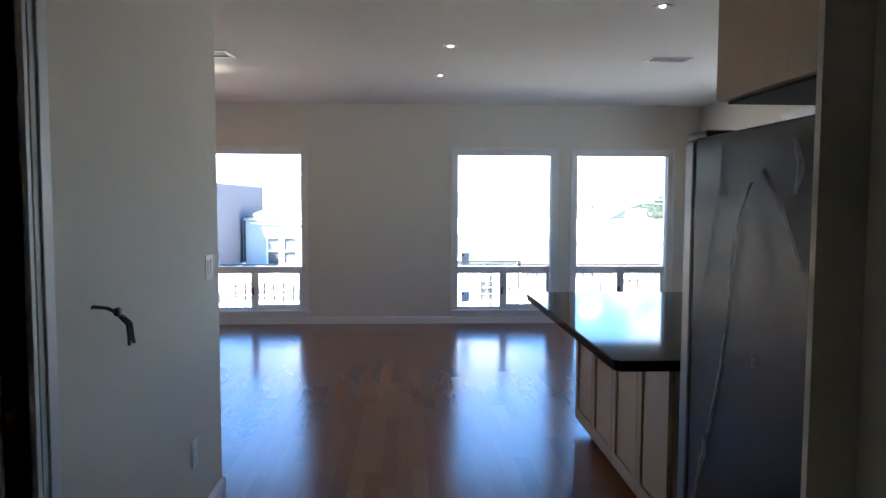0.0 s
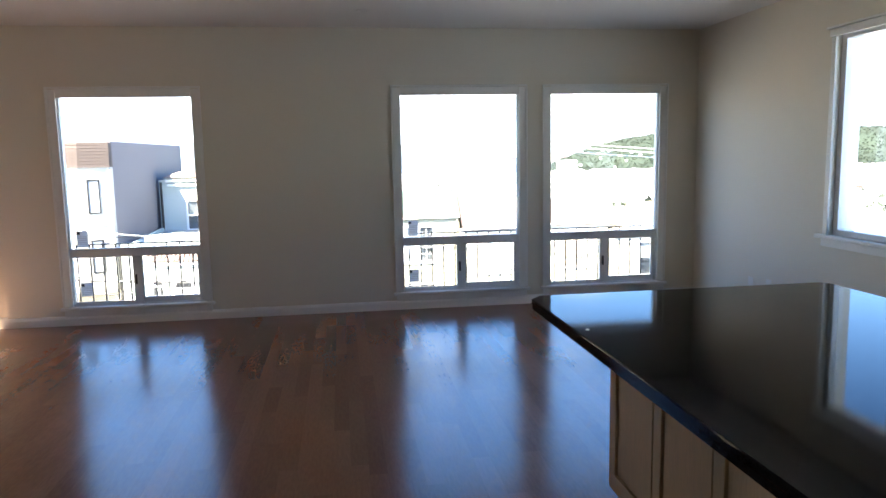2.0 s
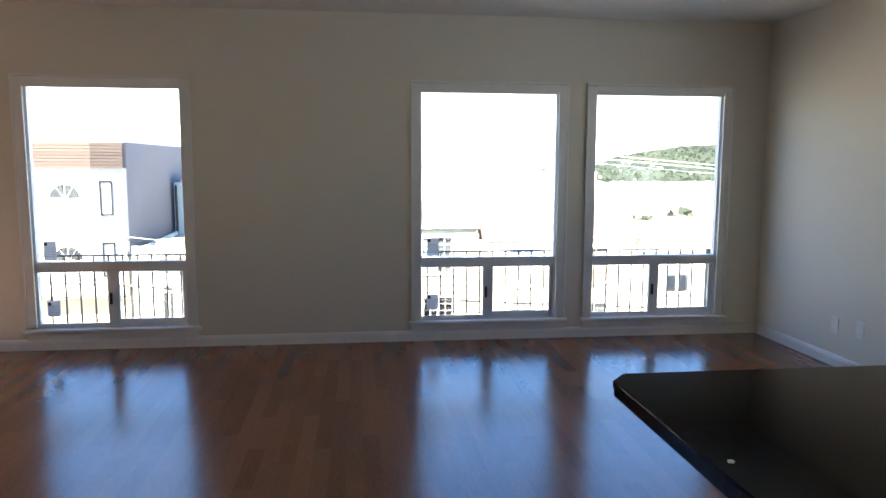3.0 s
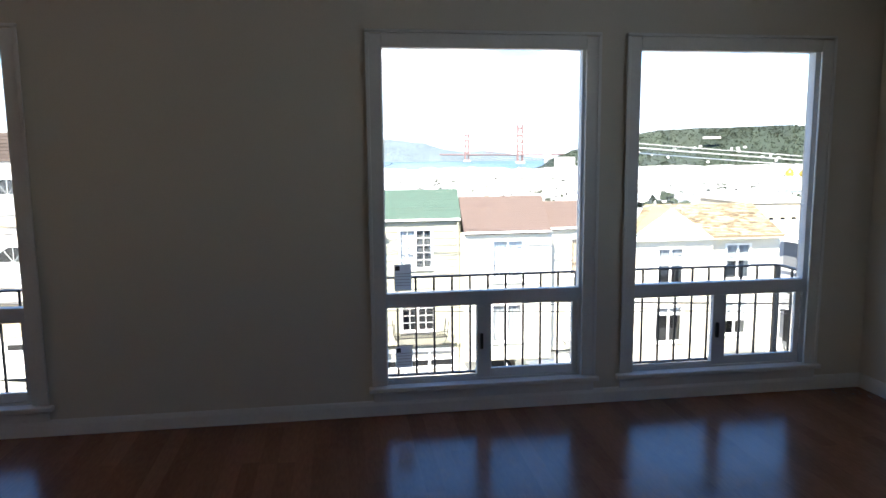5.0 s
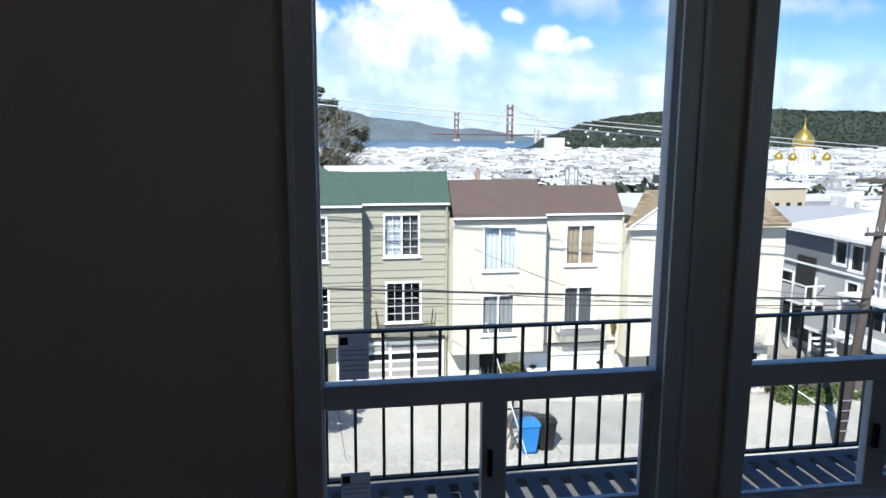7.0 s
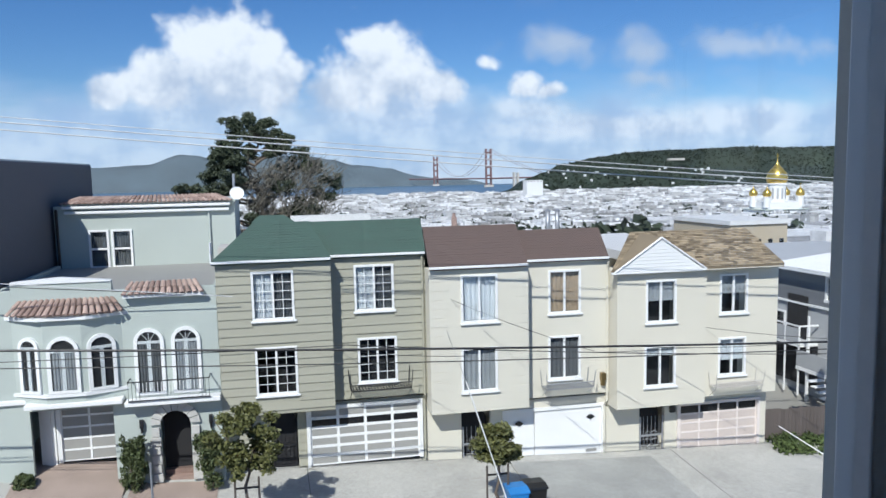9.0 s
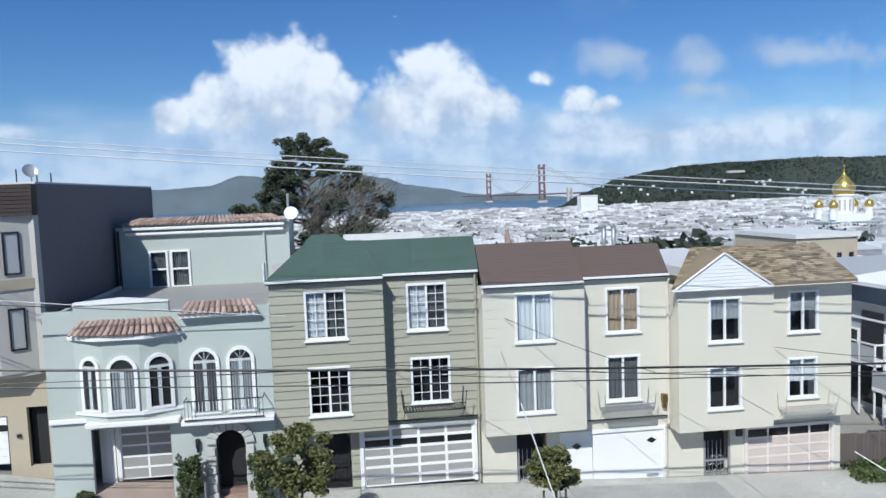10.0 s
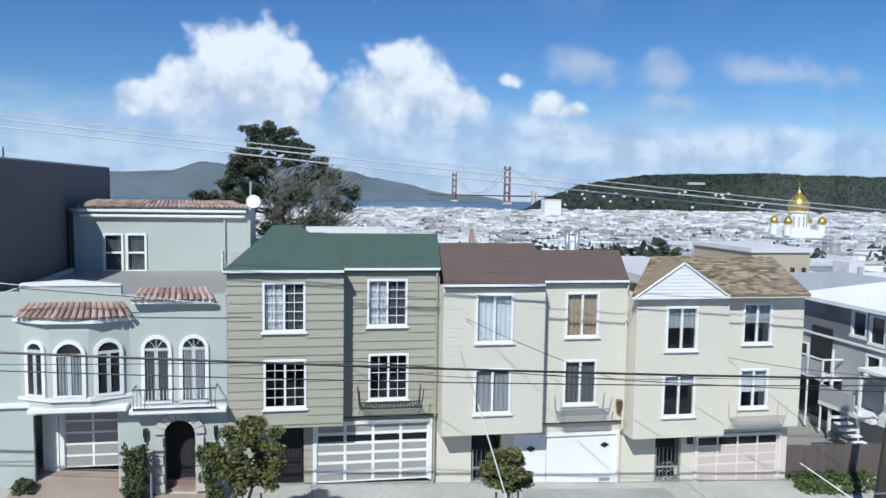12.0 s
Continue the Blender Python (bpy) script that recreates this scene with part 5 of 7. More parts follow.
part("wall_lamp", B((12.25, 12.42, 22.42, 22.598, -5.55, -5.3), (12.28, 12.39, 22.45, 22.598, -5.75, -5.56), bevel=0.01), BRASS, D)
balconette(D, 10.12, 11.78, -5.62, 22.56, GALV, 0.55, 0.55)
for x in (11.73, 12.11):
    ch = thing("roof_vent_pipe", (x, 26.0, -1.0), "grey metal chimney pipe on the flat roof", "vent pipe", "roof vent pipes")
    bm = bmesh.new()
    tube(bm, [(x, 26.0, -1.01), (x, 26.0, 0.06)], 0.085, 10)
    part("pipe", bm, GALV, ch, smooth=True)
    bm = bmesh.new()
    lathe(bm, (x, 26.0, 0.06), [(0.11, 0), (0.11, 0.05), (0.03, 0.1)], 12)
    part("cap", bm, GALV, ch)
cm = thing("chimney", (8.6, 28, -0.72), "small reddish brick chimney with a clay pot on the roof", "chimney")
part("stack", B((8.5, 8.68, 27.95, 28.15, -0.72, -0.14), bevel=0.01), CLAY, cm)
bm = bmesh.new()
lathe(bm, (8.59, 28.05, -0.14), [(0.08, 0), (0.06, 0.12), (0.08, 0.15)], 12)
part("pot", bm, CLAY, cm)

# ---- yellow-cream house ----
E_ = thing("house", (15.6, 22.8, -8.6), "yellow-cream stucco row house with a mottled tan gabled roof", "house", "row houses across the street")
EW = [[13.62, -2.12, 14.74, -3.58], [13.58, -4.36, 14.75, -5.78]]
ER = [[16.56, -2.08, 17.65, -3.48], [16.54, -4.32, 17.62, -5.68]]
part("wall", slab(12.6, 15.87, -6.38, -1.82, 22.0, 22.12, [hole(*w) for w in EW]), STUCCO_YELLOW, E_)
part("wall", slab(15.87, 18.85, -6.38, -1.82, 22.3, 22.42, [hole(*w) for w in ER]), STUCCO_YELLOW, E_)
part("bay_side", B((15.75, 15.869, 22.121, 22.42, -6.38, -1.82), (12.6, 12.72, 22.121, 22.9, -6.38, -1.82)), STUCCO_YELLOW, E_)
part("soffit", B((12.6, 15.87, 22.0, 22.95, -6.49, -6.382), bevel=0.01), STUCCO_YELLOW, E_)
part("lower_wall", slab(12.6, 18.85, -9.4, -6.495, 22.8, 22.95, [(13.85, 14.82, -8.52, -6.62), (15.34, 18.55, -9.4, -6.74)]), STUCCO_YELLOW, E_)
part("body", B((12.61, 18.84, 23.55, 25.0, -9.4, -2.0), (12.61, 18.84, 25.001, 30.0, -9.4, -1.6)), STUCCO_YELLOW, E_)
house_window(E_, *EW[0], 22.0, None, CURTAIN_MID, half=0.5)
house_window(E_, *EW[1], 22.0, None, CURTAIN, half=0.25)
house_window(E_, *ER[0], 22.3, None, CURTAIN_MID, half=0.5)
house_window(E_, *ER[1], 22.3, None, CURTAIN, half=0.62)
garage(E_, 15.42, 18.47, -8.46, -6.80, 22.8, 4, 5, PINKRAIL, PANELPINK, lights=0, rail=0.06)
bm = bmesh.new()
prism(bm, arch_outline(13.87, 14.80, -8.5, -7.1), 23.2, 23.23)
# near-black arched panel stands for the shaded porch
part("door", bm, SHADE_BLACK, E_, "arched front door, blackened for the shade of its porch")
security_gate(E_, 13.88, 14.79, -8.48, -7.1, 22.82, GALV)
rf = front_roof(E_, 12.30, 18.72, 13.7, 18.2, 21.84, -1.74, 23.3, -0.60, ROOF_TAN)
shingles(rf, 12.30, 18.72, 13.7, 18.2, 21.84, -1.74, 23.3, -0.60, ROOF_TAN, 22, 0.24, 0.026)
part("flat_roof", B((13.5, 18.3, 23.32, 30.1, -1.6, -1.28)), ROOF_FLAT, E_)
bm = bmesh.new()
for s in (-1, 1):
    pts = [(14.04 + s * 1.64, 21.76, -1.75), (14.04, 21.76, -0.66), (14.04, 23.22, -0.64), (14.04 + s * 1.64, 21.88, -1.73)]
    vs = [bm.verts.new(p) for p in pts]
    bm.faces.new(vs)
    lo = [bm.verts.new((p[0], p[1], p[2] - 0.06)) for p in pts]
    bm.faces.new(lo[::-1])
    for i in range(4):
        bm.faces.new((vs[i], lo[i], lo[(i + 1) % 4], vs[(i + 1) % 4]))
part("gable_roof", bm, ROOF_TAN, E_)
gb = part("gable", B((14.02, 14.06, 21.89, 21.94, -1.75, -0.85)), WHITE, E_)
for k in range(9):
    z = -1.77 + k * 0.114
    hw = 1.54 * (1 - (z + 1.77) / 1.05)
    if hw > 0.06:
        bm = bmesh.new()
        prism(bm, [(14.04 - hw, z), (14.04 + hw, z), (14.04 + max(0.02, hw - 0.16), z + 0.106), (14.04 - max(0.02, hw - 0.16), z + 0.106)], 21.78, 21.88)
        part("gable_board", bm, WHITE, gb)
bm = bmesh.new()
for s in (-1, 1):
    tube(bm, [(14.04 + s * 1.66, 21.75, -1.79), (14.04, 21.75, -0.69)], 0.035, 4)
part("rake_trim", bm, WHITE, gb)
part("gutter", B((12.28, 15.68, 21.74, 21.82, -1.85, -1.78), (15.69, 18.74, 21.96, 22.03, -1.83, -1.755), bevel=0.012), WHITE, E_)
part("eave_board", B((12.4, 15.86, 21.84, 21.999, -1.85, -1.82), (15.88, 18.7, 21.84, 22.299, -1.85, -1.82)), STUCCO_YELLOW, E_)
balconette(E_, 16.2, 18.0, -5.97, 22.26, STUCCO_PALE, 0.5, 0.45)
part("mail_box", B((15.0, 15.2, 22.7, 22.799, -7.0, -6.72), bevel=0.01), BLACK, E_)

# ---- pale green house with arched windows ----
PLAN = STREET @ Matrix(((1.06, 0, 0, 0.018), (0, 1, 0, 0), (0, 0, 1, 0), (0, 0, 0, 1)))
G = thing("house", (-3.4, 22.8, -7.3), "pale green stucco house with arched windows and clay-tiled bays", "house", "row houses across the street")
part("wall", slab(-6.44, -0.30, -8.4, -1.64, 22.0, 22.15, [(-5.38, -3.23, -8.4, -5.02), (-2.0, -1.18, -7.6, -5.28)]), STUCCO_GREEN, G)
part("parapet", B((-6.44, -5.62, 22.0, 22.2, -1.638, -1.50), (-5.61, -3.06, 22.0, 22.2, -1.638, -1.33), (-3.05, -0.30, 22.0, 22.2, -1.638, -1.60)), STUCCO_GREEN, G)
bm = bmesh.new()
prism(bm, [(-5.61, -1.329), (-5.61, -1.26), (-4.35, -1.17), (-3.06, -1.30), (-3.06, -1.329)], 21.96, 22.24)
part("coping", bm, WHITE, G)
part("flat_roof", B((-6.44, -0.30, 22.2, 30.3, -1.95, -1.8)), PANELGREY, G)
part("side_wall", B((-0.42, -0.30, 22.151, 34.0, -8.4, -1.66), (-6.44, -6.3, 22.151, 34.0, -8.4, -1.66)), STUCCO_GREEN, G)
bm = bmesh.new()
prism(bm, [(-5.66, 22.0), (-4.80, 21.62), (-3.84, 21.62), (-2.86, 22.0)], -4.72, -2.25, flat="z")
part("bay", bm, STUCCO_GREEN, G)
bm = bmesh.new()
prism(bm, [(-5.82, 22.0), (-4.95, 21.46), (-3.66, 21.46), (-2.68, 22.0)], -2.32, -2.22, flat="z")
part("bay_cornice", bm, WHITE, G)
bm = bmesh.new()
prism(bm, [(-5.74, 22.0), (-4.82, 21.54), (-3.80, 21.54), (-2.78, 22.0)], -4.54, -4.44, flat="z")
part("bay_sill", bm, WHITE, G)
rf = part("bay_roof", B((-5.4, -3.0, 21.7, 22.0, -2.218, -2.14)), CLAY, G)
clay_tiles(rf, -5.76, -2.72, 21.78, 22.05, -2.19, -1.80, bow=0.40)
arched_window(G, -4.73, -3.91, -4.43, -2.80, 21.60, CURTAIN_MID, False)
GREEN_PLAN = PLAN
for cx, cy, half, turn, dress in ((-5.20, 21.775, 0.31, -23.8, None), (-3.38, 21.775, 0.37, 21.2, None)):
    PLAN = GREEN_PLAN @ Matrix.Translation((cx, cy, 0)) @ Matrix.Rotation(radians(turn), 4, "Z") @ Matrix.Translation((-cx, -cy, 0))
    arched_window(G, cx - half, cx + half, -4.43, -2.80, cy, dress, False)
PLAN = GREEN_PLAN
for xa, xb, dress in ((-2.58, -1.77, CURTAIN_GREY), (-1.58, -0.79, CURTAIN_MID)):
    arched_window(G, xa, xb, -4.76, -2.77, 21.99, dress)
rf = part("hood", B((-2.75, -0.62, 21.75, 22.0, -1.84, -1.73), bevel=0.02), WHITE, G)
clay_tiles(rf, -2.8, -0.58, 21.70, 22.02, -1.74, -1.42)
part("belt_course", B((-6.44, -5.4, 21.9, 22.0, -4.78, -4.64), (-5.399, -2.9, 21.55, 22.0, -4.86, -4.724), (-2.85, -0.3, 21.55, 22.0, -4.98, -4.84), bevel=0.02), WHITE, G)
bl = part("iron_balcony", B((-2.74, -0.56, 21.5, 21.53, -4.26, -4.23), (-2.74, -0.56, 21.5, 21.53, -4.82, -4.79)), IRON, G)
for k in range(23):
    x = -2.72 + k * 0.097
    bm = bmesh.new()
    tube(bm, [(x, 21.515, -4.84), (x, 21.515, -4.25)], 0.009, 4)
    part("bar", bm, WHITE if 3 < k < 20 else IRON, bl)
for x in (-2.73, -0.57):
    part("side_rail", B((x - 0.012, x + 0.012, 21.53, 22.0, -4.26, -4.235)), IRON, bl)
# the recess shadow is put into the darker panel colour here
garage(G, -4.80, -3.28, -6.85, -5.10, 22.75, 2, 5, WHITE, PANELGREY, None, 0.06)
part("garage_recess", B((-5.36, -4.95, 22.7, 22.78, -7.0, -5.02), (-5.20, -5.05, 22.66, 22.7, -6.95, -5.1)), WHITE, G)
bm = bmesh.new()
prism(bm, arch_outline(-2.0, -1.18, -7.45, -5.69), 22.6, 22.64)
# shade inside the arch, painted as a near-black sheet
part("door", bm, SHADE_BLACK, G, "arched entrance, its shade painted near-black")
for k in range(9):
    a0, a1 = math.pi * k / 9 + 0.02, math.pi * (k + 1) / 9 - 0.02
    bm = bmesh.new()
    cx, cz = -1.59, -5.69
    prism(bm, [(cx - r * math.cos(a), cz + r * math.sin(a)) for r, a in ((0.41, a0), (0.41, a1), (0.68, a1), (0.68, a0))], 21.9, 22.0)
    part("arch_stone", bm, STONE, G)
for x0, x1 in ((-2.27, -2.0), (-1.18, -0.91)):
    for k in range(6):
        z = -7.45 + k * 0.28
        part("arch_stone", B((x0 + (0.03 if k % 2 else 0), x1 - (0.03 if k % 2 else 0), 21.9, 22.0, z, z + 0.265), bevel=0.01), STONE, G)
for x in (-2.5, -0.62):
    part("entry_lamp", B((x - 0.05, x + 0.05, 21.86, 21.999, -5.75, -5.5), (x - 0.03, x + 0.03, 21.9, 21.999, -5.9, -5.76), bevel=0.01), IRON, G)
for k in range(3):
    part("step", B((-2.0, -1.18, 22.0 + k * 0.2, 22.6, -7.75 + k * 0.16, -7.59 + k * 0.16)), CLAY, G)
part("upper_wall", slab(-6.44, 0.0, -2.0, 0.62, 30.3, 30.45, [hole(-5.28, -0.33, -4.62, -1.82), hole(-4.46, -0.33, -3.76, -1.82)]), STUCCO_GREEN, G)
part("upper_body", B((-6.43, -0.01, 30.9, 36.0, -2.0, 0.6), (-0.15, -0.01, 30.451, 30.9, -2, 0.6)), STUCCO_GREEN, G)
for xa, xb in ((-5.30, -4.58), (-4.50, -3.76)):
    f = part("window", B((xa, xa + 0.08, 30.24, 30.36, -1.84, -0.33), (xb - 0.08, xb, 30.24, 30.36, -1.84, -0.33), (xa + 0.08, xb - 0.08, 30.24, 30.36, -0.41, -0.33), (xa + 0.08, xb - 0.08, 30.24, 30.36, -1.84, -1.76), (xa + 0.08, xb - 0.08, 30.25, 30.36, -1.12, -1.05)), WHITE, G)
    curtain("curtain", xa + 0.06, xb - 0.06, -1.78, -0.4, 30.42, CURTAIN_GREY, f)
    p = part("pane", B((xa + 0.08, xb - 0.08, 30.33, 30.336, -1.76, -0.41)), HOUSE_GLASS, f)
    p.visible_shadow = False
part("upper_sill", B((-6.4, 0.0, 30.2, 30.3, -2.0, -1.92)), WHITE, G)
part("cornice", B((-6.1, -0.15, 30.0, 30.3, 0.50, 0.62), (-6.05, -0.2, 30.1, 30.3, 0.3, 0.42), bevel=0.03), WHITE, G)
rf = part("upper_roof", B((-6.1, 0.05, 30.1, 36.0, 0.63, 0.74)), STUCCO_GREEN, G)
clay_tiles(rf, -6.2, 0.0, 29.95, 30.5, 0.68, 0.93)
bm = bmesh.new()
tube(bm, [(-0.95, 30.2, 0.45), (-0.95, 30.24, 0.2), (-0.95, 30.24, -1.9)], 0.05, 6)
part("downpipe", bm, STUCCO_GREEN, G)
bm = bmesh.new()
tube(bm, [(-6.33, 30.18, 0.5), (-6.33, 30.22, -2.0)], 0.06, 6)
part("downpipe", bm, BLACK, G)
dish = thing("satellite_dish", (0.05, 30.6, 0.74), "pale satellite dish and pipe on the roof edge", "satellite dish")
bm = bmesh.new()
tube(bm, [(0.0, 30.4, 0.5), (0.02, 30.4, 1.75)], 0.05, 6)
part("mast", bm, GALV, dish)
bm = bmesh.new()
lathe(bm, (0, 0, 0), [(0.02, 0.0), (0.14, 0.015), (0.26, 0.06), (0.27, 0.065), (0.14, 0.025), (0.02, 0.012)], 16)
bmesh.ops.transform(bm, matrix=Matrix.Translation((0.12, 30.25, 0.95)) @ Matrix.Rotation(radians(70), 4, "X"), verts=bm.verts[:])
part("reflector", bm, WHITE, dish)

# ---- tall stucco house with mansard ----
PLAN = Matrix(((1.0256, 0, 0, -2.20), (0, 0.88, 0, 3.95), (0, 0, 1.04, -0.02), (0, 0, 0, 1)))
A = thing("house", (-9.5, 22, -6.6), "tall pale stucco house with shingled mansard and dark side wall", "house", "row houses across the street")
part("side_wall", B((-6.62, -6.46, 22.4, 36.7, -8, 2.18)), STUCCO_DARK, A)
part("lower_wall", slab(-14.0, -6.46, -8, -3.3, 22.2, 22.39, [(-11.9, -7.78, -8, -4.92), (-7.2, -6.58, -6.55, -4.68)]), STUCCO_TAN, A)
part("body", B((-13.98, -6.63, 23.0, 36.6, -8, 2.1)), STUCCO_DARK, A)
bm = bmesh.new()
prism(bm, [(-6.46, 22.39), (-6.46, 22.0), (-6.62, 22.0), (-7.45, 21.3), (-12.5, 21.3), (-13.3, 22.0), (-14.0, 22.0), (-14.0, 22.39)], -3.5, 1.22, flat="z")
part("bay_wall", bm, STUCCO_PALE, A)
bm = bmesh.new()
prism(bm, [(-6.44, 22.1), (-6.6, 21.96), (-7.44, 21.25), (-12.5, 21.25), (-13.3, 21.96), (-13.3, 22.1)], -0.98, -0.66, flat="z")
part("band", bm, STUCCO_TAN, A)
bm = bmesh.new()
prism(bm, [(-6.46, 22.39), (-6.6, 22.0), (-7.4, 21.5), (-12.5, 21.5), (-13.3, 22.0), (-13.3, 22.39)], -3.62, -3.502, flat="z")
part("bay_soffit", bm, STUCCO_PALE, A)
ms = part("mansard", B((-14.0, -6.5, 22.0, 22.4, 1.23, 2.16)), MANSARD, A)
for k in range(8):
    z = 1.22 + k * 0.118
    d = 0.03 * (8 - k)
    bm = bmesh.new()
    prism(bm, [(-6.44, 22.38), (-6.46, 22.0 - d * 0.3), (-7.42, 21.26 - d * 0.5 + 0.1), (-12.5, 21.26 - d * 0.5 + 0.1), (-12.5, 22.38)], z, z + 0.105, flat="z")
    part("shake_course", bm, MANSARD, ms)
part("flat_roof", B((-14, -6.48, 22.4, 36.65, 2.181, 2.24)), ROOF_FLAT, A)
ang = Matrix.Translation((-7.45, 21.3, 0)) @ Matrix.Rotation(math.atan2(0.7, 0.83), 4, "Z")
for z0, z1 in ((-0.52, 0.76), (-2.80, -1.53)):
    bm = bmesh.new()
    for s in ((0.30, 0.35, -0.05, 0.02, z0, z1), (0.73, 0.78, -0.05, 0.02, z0, z1), (0.35, 0.73, -0.05, 0.02, z1 - 0.05, z1), (0.35, 0.73, -0.05, 0.02, z0, z0 + 0.05)):
        box(bm, *s)
    bmesh.ops.transform(bm, matrix=ang, verts=bm.verts[:])
    f = part("window", bm, BLACK, A, "narrow dark-framed window")
    bm = B((0.35, 0.73, -0.02, -0.004, z0 + 0.05, z1 - 0.05))
    bmesh.ops.transform(bm, matrix=ang, verts=bm.verts[:])
    part("pane", bm, STUCCO_GREY, f)
for z0, zt in ((-0.55, 0.74), (-2.85, -1.53)):
    arched_window(A, -9.0, -7.72, z0, zt, 21.29, CURTAIN)
    arched_window(A, -11.6, -10.3, z0, zt, 21.29, CURTAIN)
gd = part("garage_door", B((-11.85, -7.83, 22.26, 22.32, -6.45, -4.95)), WHITE, A)
for k in range(6):
    part("panel", B((-11.85, -7.83, 22.235, 22.2595, -6.43 + k * 0.245, -6.21 + k * 0.245), bevel=0.004), WHITE, gd)
for a in (-9.2, -8.35, -10.2):
    part("light", B((a, a + 0.55, 22.225, 22.2345, -5.4, -5.2)), DARKGLASS, gd)
# near-black panel stands for the shaded doorway
part("door", B((-7.18, -6.6, 22.55, 22.6, -6.7, -4.7)), SHADE_BLACK, A, "recessed door, blackened for the shade around it")
part("wall_lamp", B((-7.52, -7.4, 22.12, 22.199, -5.62, -5.5), bevel=0.01), IRON, A)
bm = bmesh.new()
tube(bm, [(-6.43, 21.94, -2.1), (-6.40, 21.9, -1.9), (-6.38, 21.92, -2.2), (-6.38, 21.95, -5.6)], 0.03, 5)
part("service_pipe", bm, IRON, A)
for x, h in ((-8.0, 0.5), (-6.9, 0.35), (-7.35, 0.3)):
    at_ = thing("roof_antenna", (x, 25.0, 2.24), "thin dark antenna on the flat roof", "antenna", "roof antennas")
    bm = bmesh.new()
    tube(bm, [(x, 25.0, 2.24), (x, 25.0, 2.24 + h)], 0.025, 5)
    part("mast", bm, IRON, at_)
ds = thing("satellite_dish", (-7.6, 25.2, 2.24), "dark satellite dish on the flat roof", "satellite dish")
bm = bmesh.new()
tube(bm, [(-7.6, 25.2, 2.24), (-7.6, 25.2, 2.55)], 0.025, 5)
part("mast", bm, GALV, ds)
bm = bmesh.new()
lathe(bm, (0, 0, 0), [(0.02, 0.0), (0.14, 0.015), (0.24, 0.06), (0.25, 0.065), (0.14, 0.025), (0.02, 0.012)], 16)
bmesh.ops.transform(bm, matrix=Matrix.Translation((-7.6, 25.1, 2.66)) @ Matrix.Rotation(radians(60), 4, "X") @ Matrix.Rotation(radians(30), 4, "Y"), verts=bm.verts[:])
part("reflector", bm, GALV, ds)

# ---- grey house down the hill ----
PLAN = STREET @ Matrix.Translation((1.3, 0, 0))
R = thing("house", (28, 24, -9), "blue-grey stucco house with a white flat roof and side porch", "house")
part("wall", slab(21.6, 40, -10, -3.0, 24.0, 24.2, [(26.75, 27.6, -4.35, -3.25), (25.75, 26.6, -4.5, -3.3), (24.4, 25.3, -4.2, -3.3), (25.9, 26.7, -5.9, -4.95), (24.9, 25.5, -5.4, -4.95)], along="y"), STUCCO_SIDE, R)
part("front_wall", B((24.0, 34, 21.4, 21.6, -10, -3.0)), STUCCO_SIDE, R)
part("body", B((25.2, 34, 21.7, 40, -10, -3.05)), STUCCO_SIDE, R)
for y0, y1, z0, z1 in ((26.75, 27.6, -4.35, -3.25), (25.75, 26.6, -4.5, -3.3), (24.4, 25.3, -4.2, -3.3), (25.9, 26.7, -5.9, -4.95), (24.9, 25.5, -5.4, -4.95)):
    f = part("window", B((23.95, 24.05, y0 - 0.02, y0 + 0.07, z0, z1), (23.95, 24.05, y1 - 0.07, y1 + 0.02, z0, z1), (23.95, 24.05, y0 + 0.07, y1 - 0.07, z1 - 0.08, z1), (23.93, 24.05, y0 - 0.06, y1 + 0.06, z0 - 0.06, z0 + 0.06)), WHITE, R)
    part("pane", B((24.06, 24.07, y0, y1, z0, z1)), DARKGLASS, f)
bm = bmesh.new()
vs = [bm.verts.new(p) for p in ((23.55, 21.0, -3.0), (34, 21.0, -3.0), (34, 31, -3.0), (23.55, 31, -3.0), (27.5, 24.5, -1.95), (34, 24.5, -1.95), (34, 28, -1.95), (27.5, 28, -1.95))]
for q in ((0, 1, 5, 4), (1, 2, 6, 5), (2, 3, 7, 6), (3, 0, 4, 7), (4, 5, 6, 7), (3, 2, 1, 0)):
    bm.faces.new([vs[i] for i in q])
part("roof", bm, ROOF_WHITE, R, "glaring white roof")
part("gutter", B((23.5, 23.6, 21.0, 31, -3.15, -3.02), (23.6, 34, 20.95, 21.05, -3.15, -3.02)), WHITE, R)
part("roof_vent", B((28.2, 28.5, 24.8, 25.1, -1.95, -1.2)), GALV, R)
pc = part("porch", B((22.9, 23.999, 22.6, 25.9, -5.45, -5.3), bevel=0.02), WHITE, R, "white flat porch roof")
part("bay", B((23.1, 23.999, 22.8, 24.9, -7.4, -6.95), (23.15, 23.999, 22.85, 24.85, -6.949, -6.85)), WHITE, pc)
part("bay_wall", B((23.2, 23.999, 22.9, 24.8, -6.849, -6.5)), STUCCO_SIDE, pc)
part("bay_window", B((23.25, 23.999, 22.95, 24.75, -6.499, -5.46)), DARKGLASS, pc)
for y in (22.9, 23.5, 24.1, 24.7):
    part("bay_mullion", B((23.2, 23.26, y, y + 0.09, -6.499, -5.451)), WHITE, pc)
for y in (25.8, 27.4):
    part("porch_post", B((23.0, 23.1, y, y + 0.1, -9.5, -5.46)), WHITE, pc)
part("landing", B((22.9, 23.99, 25.0, 28.0, -7.4, -7.25)), WHITE, R)
part("landing_rail", B((22.92, 22.97, 26.0, 28.0, -6.6, -6.52), (22.92, 22.97, 26.0, 28.0, -7.24, -6.6)), STUCCO_SIDE, R)
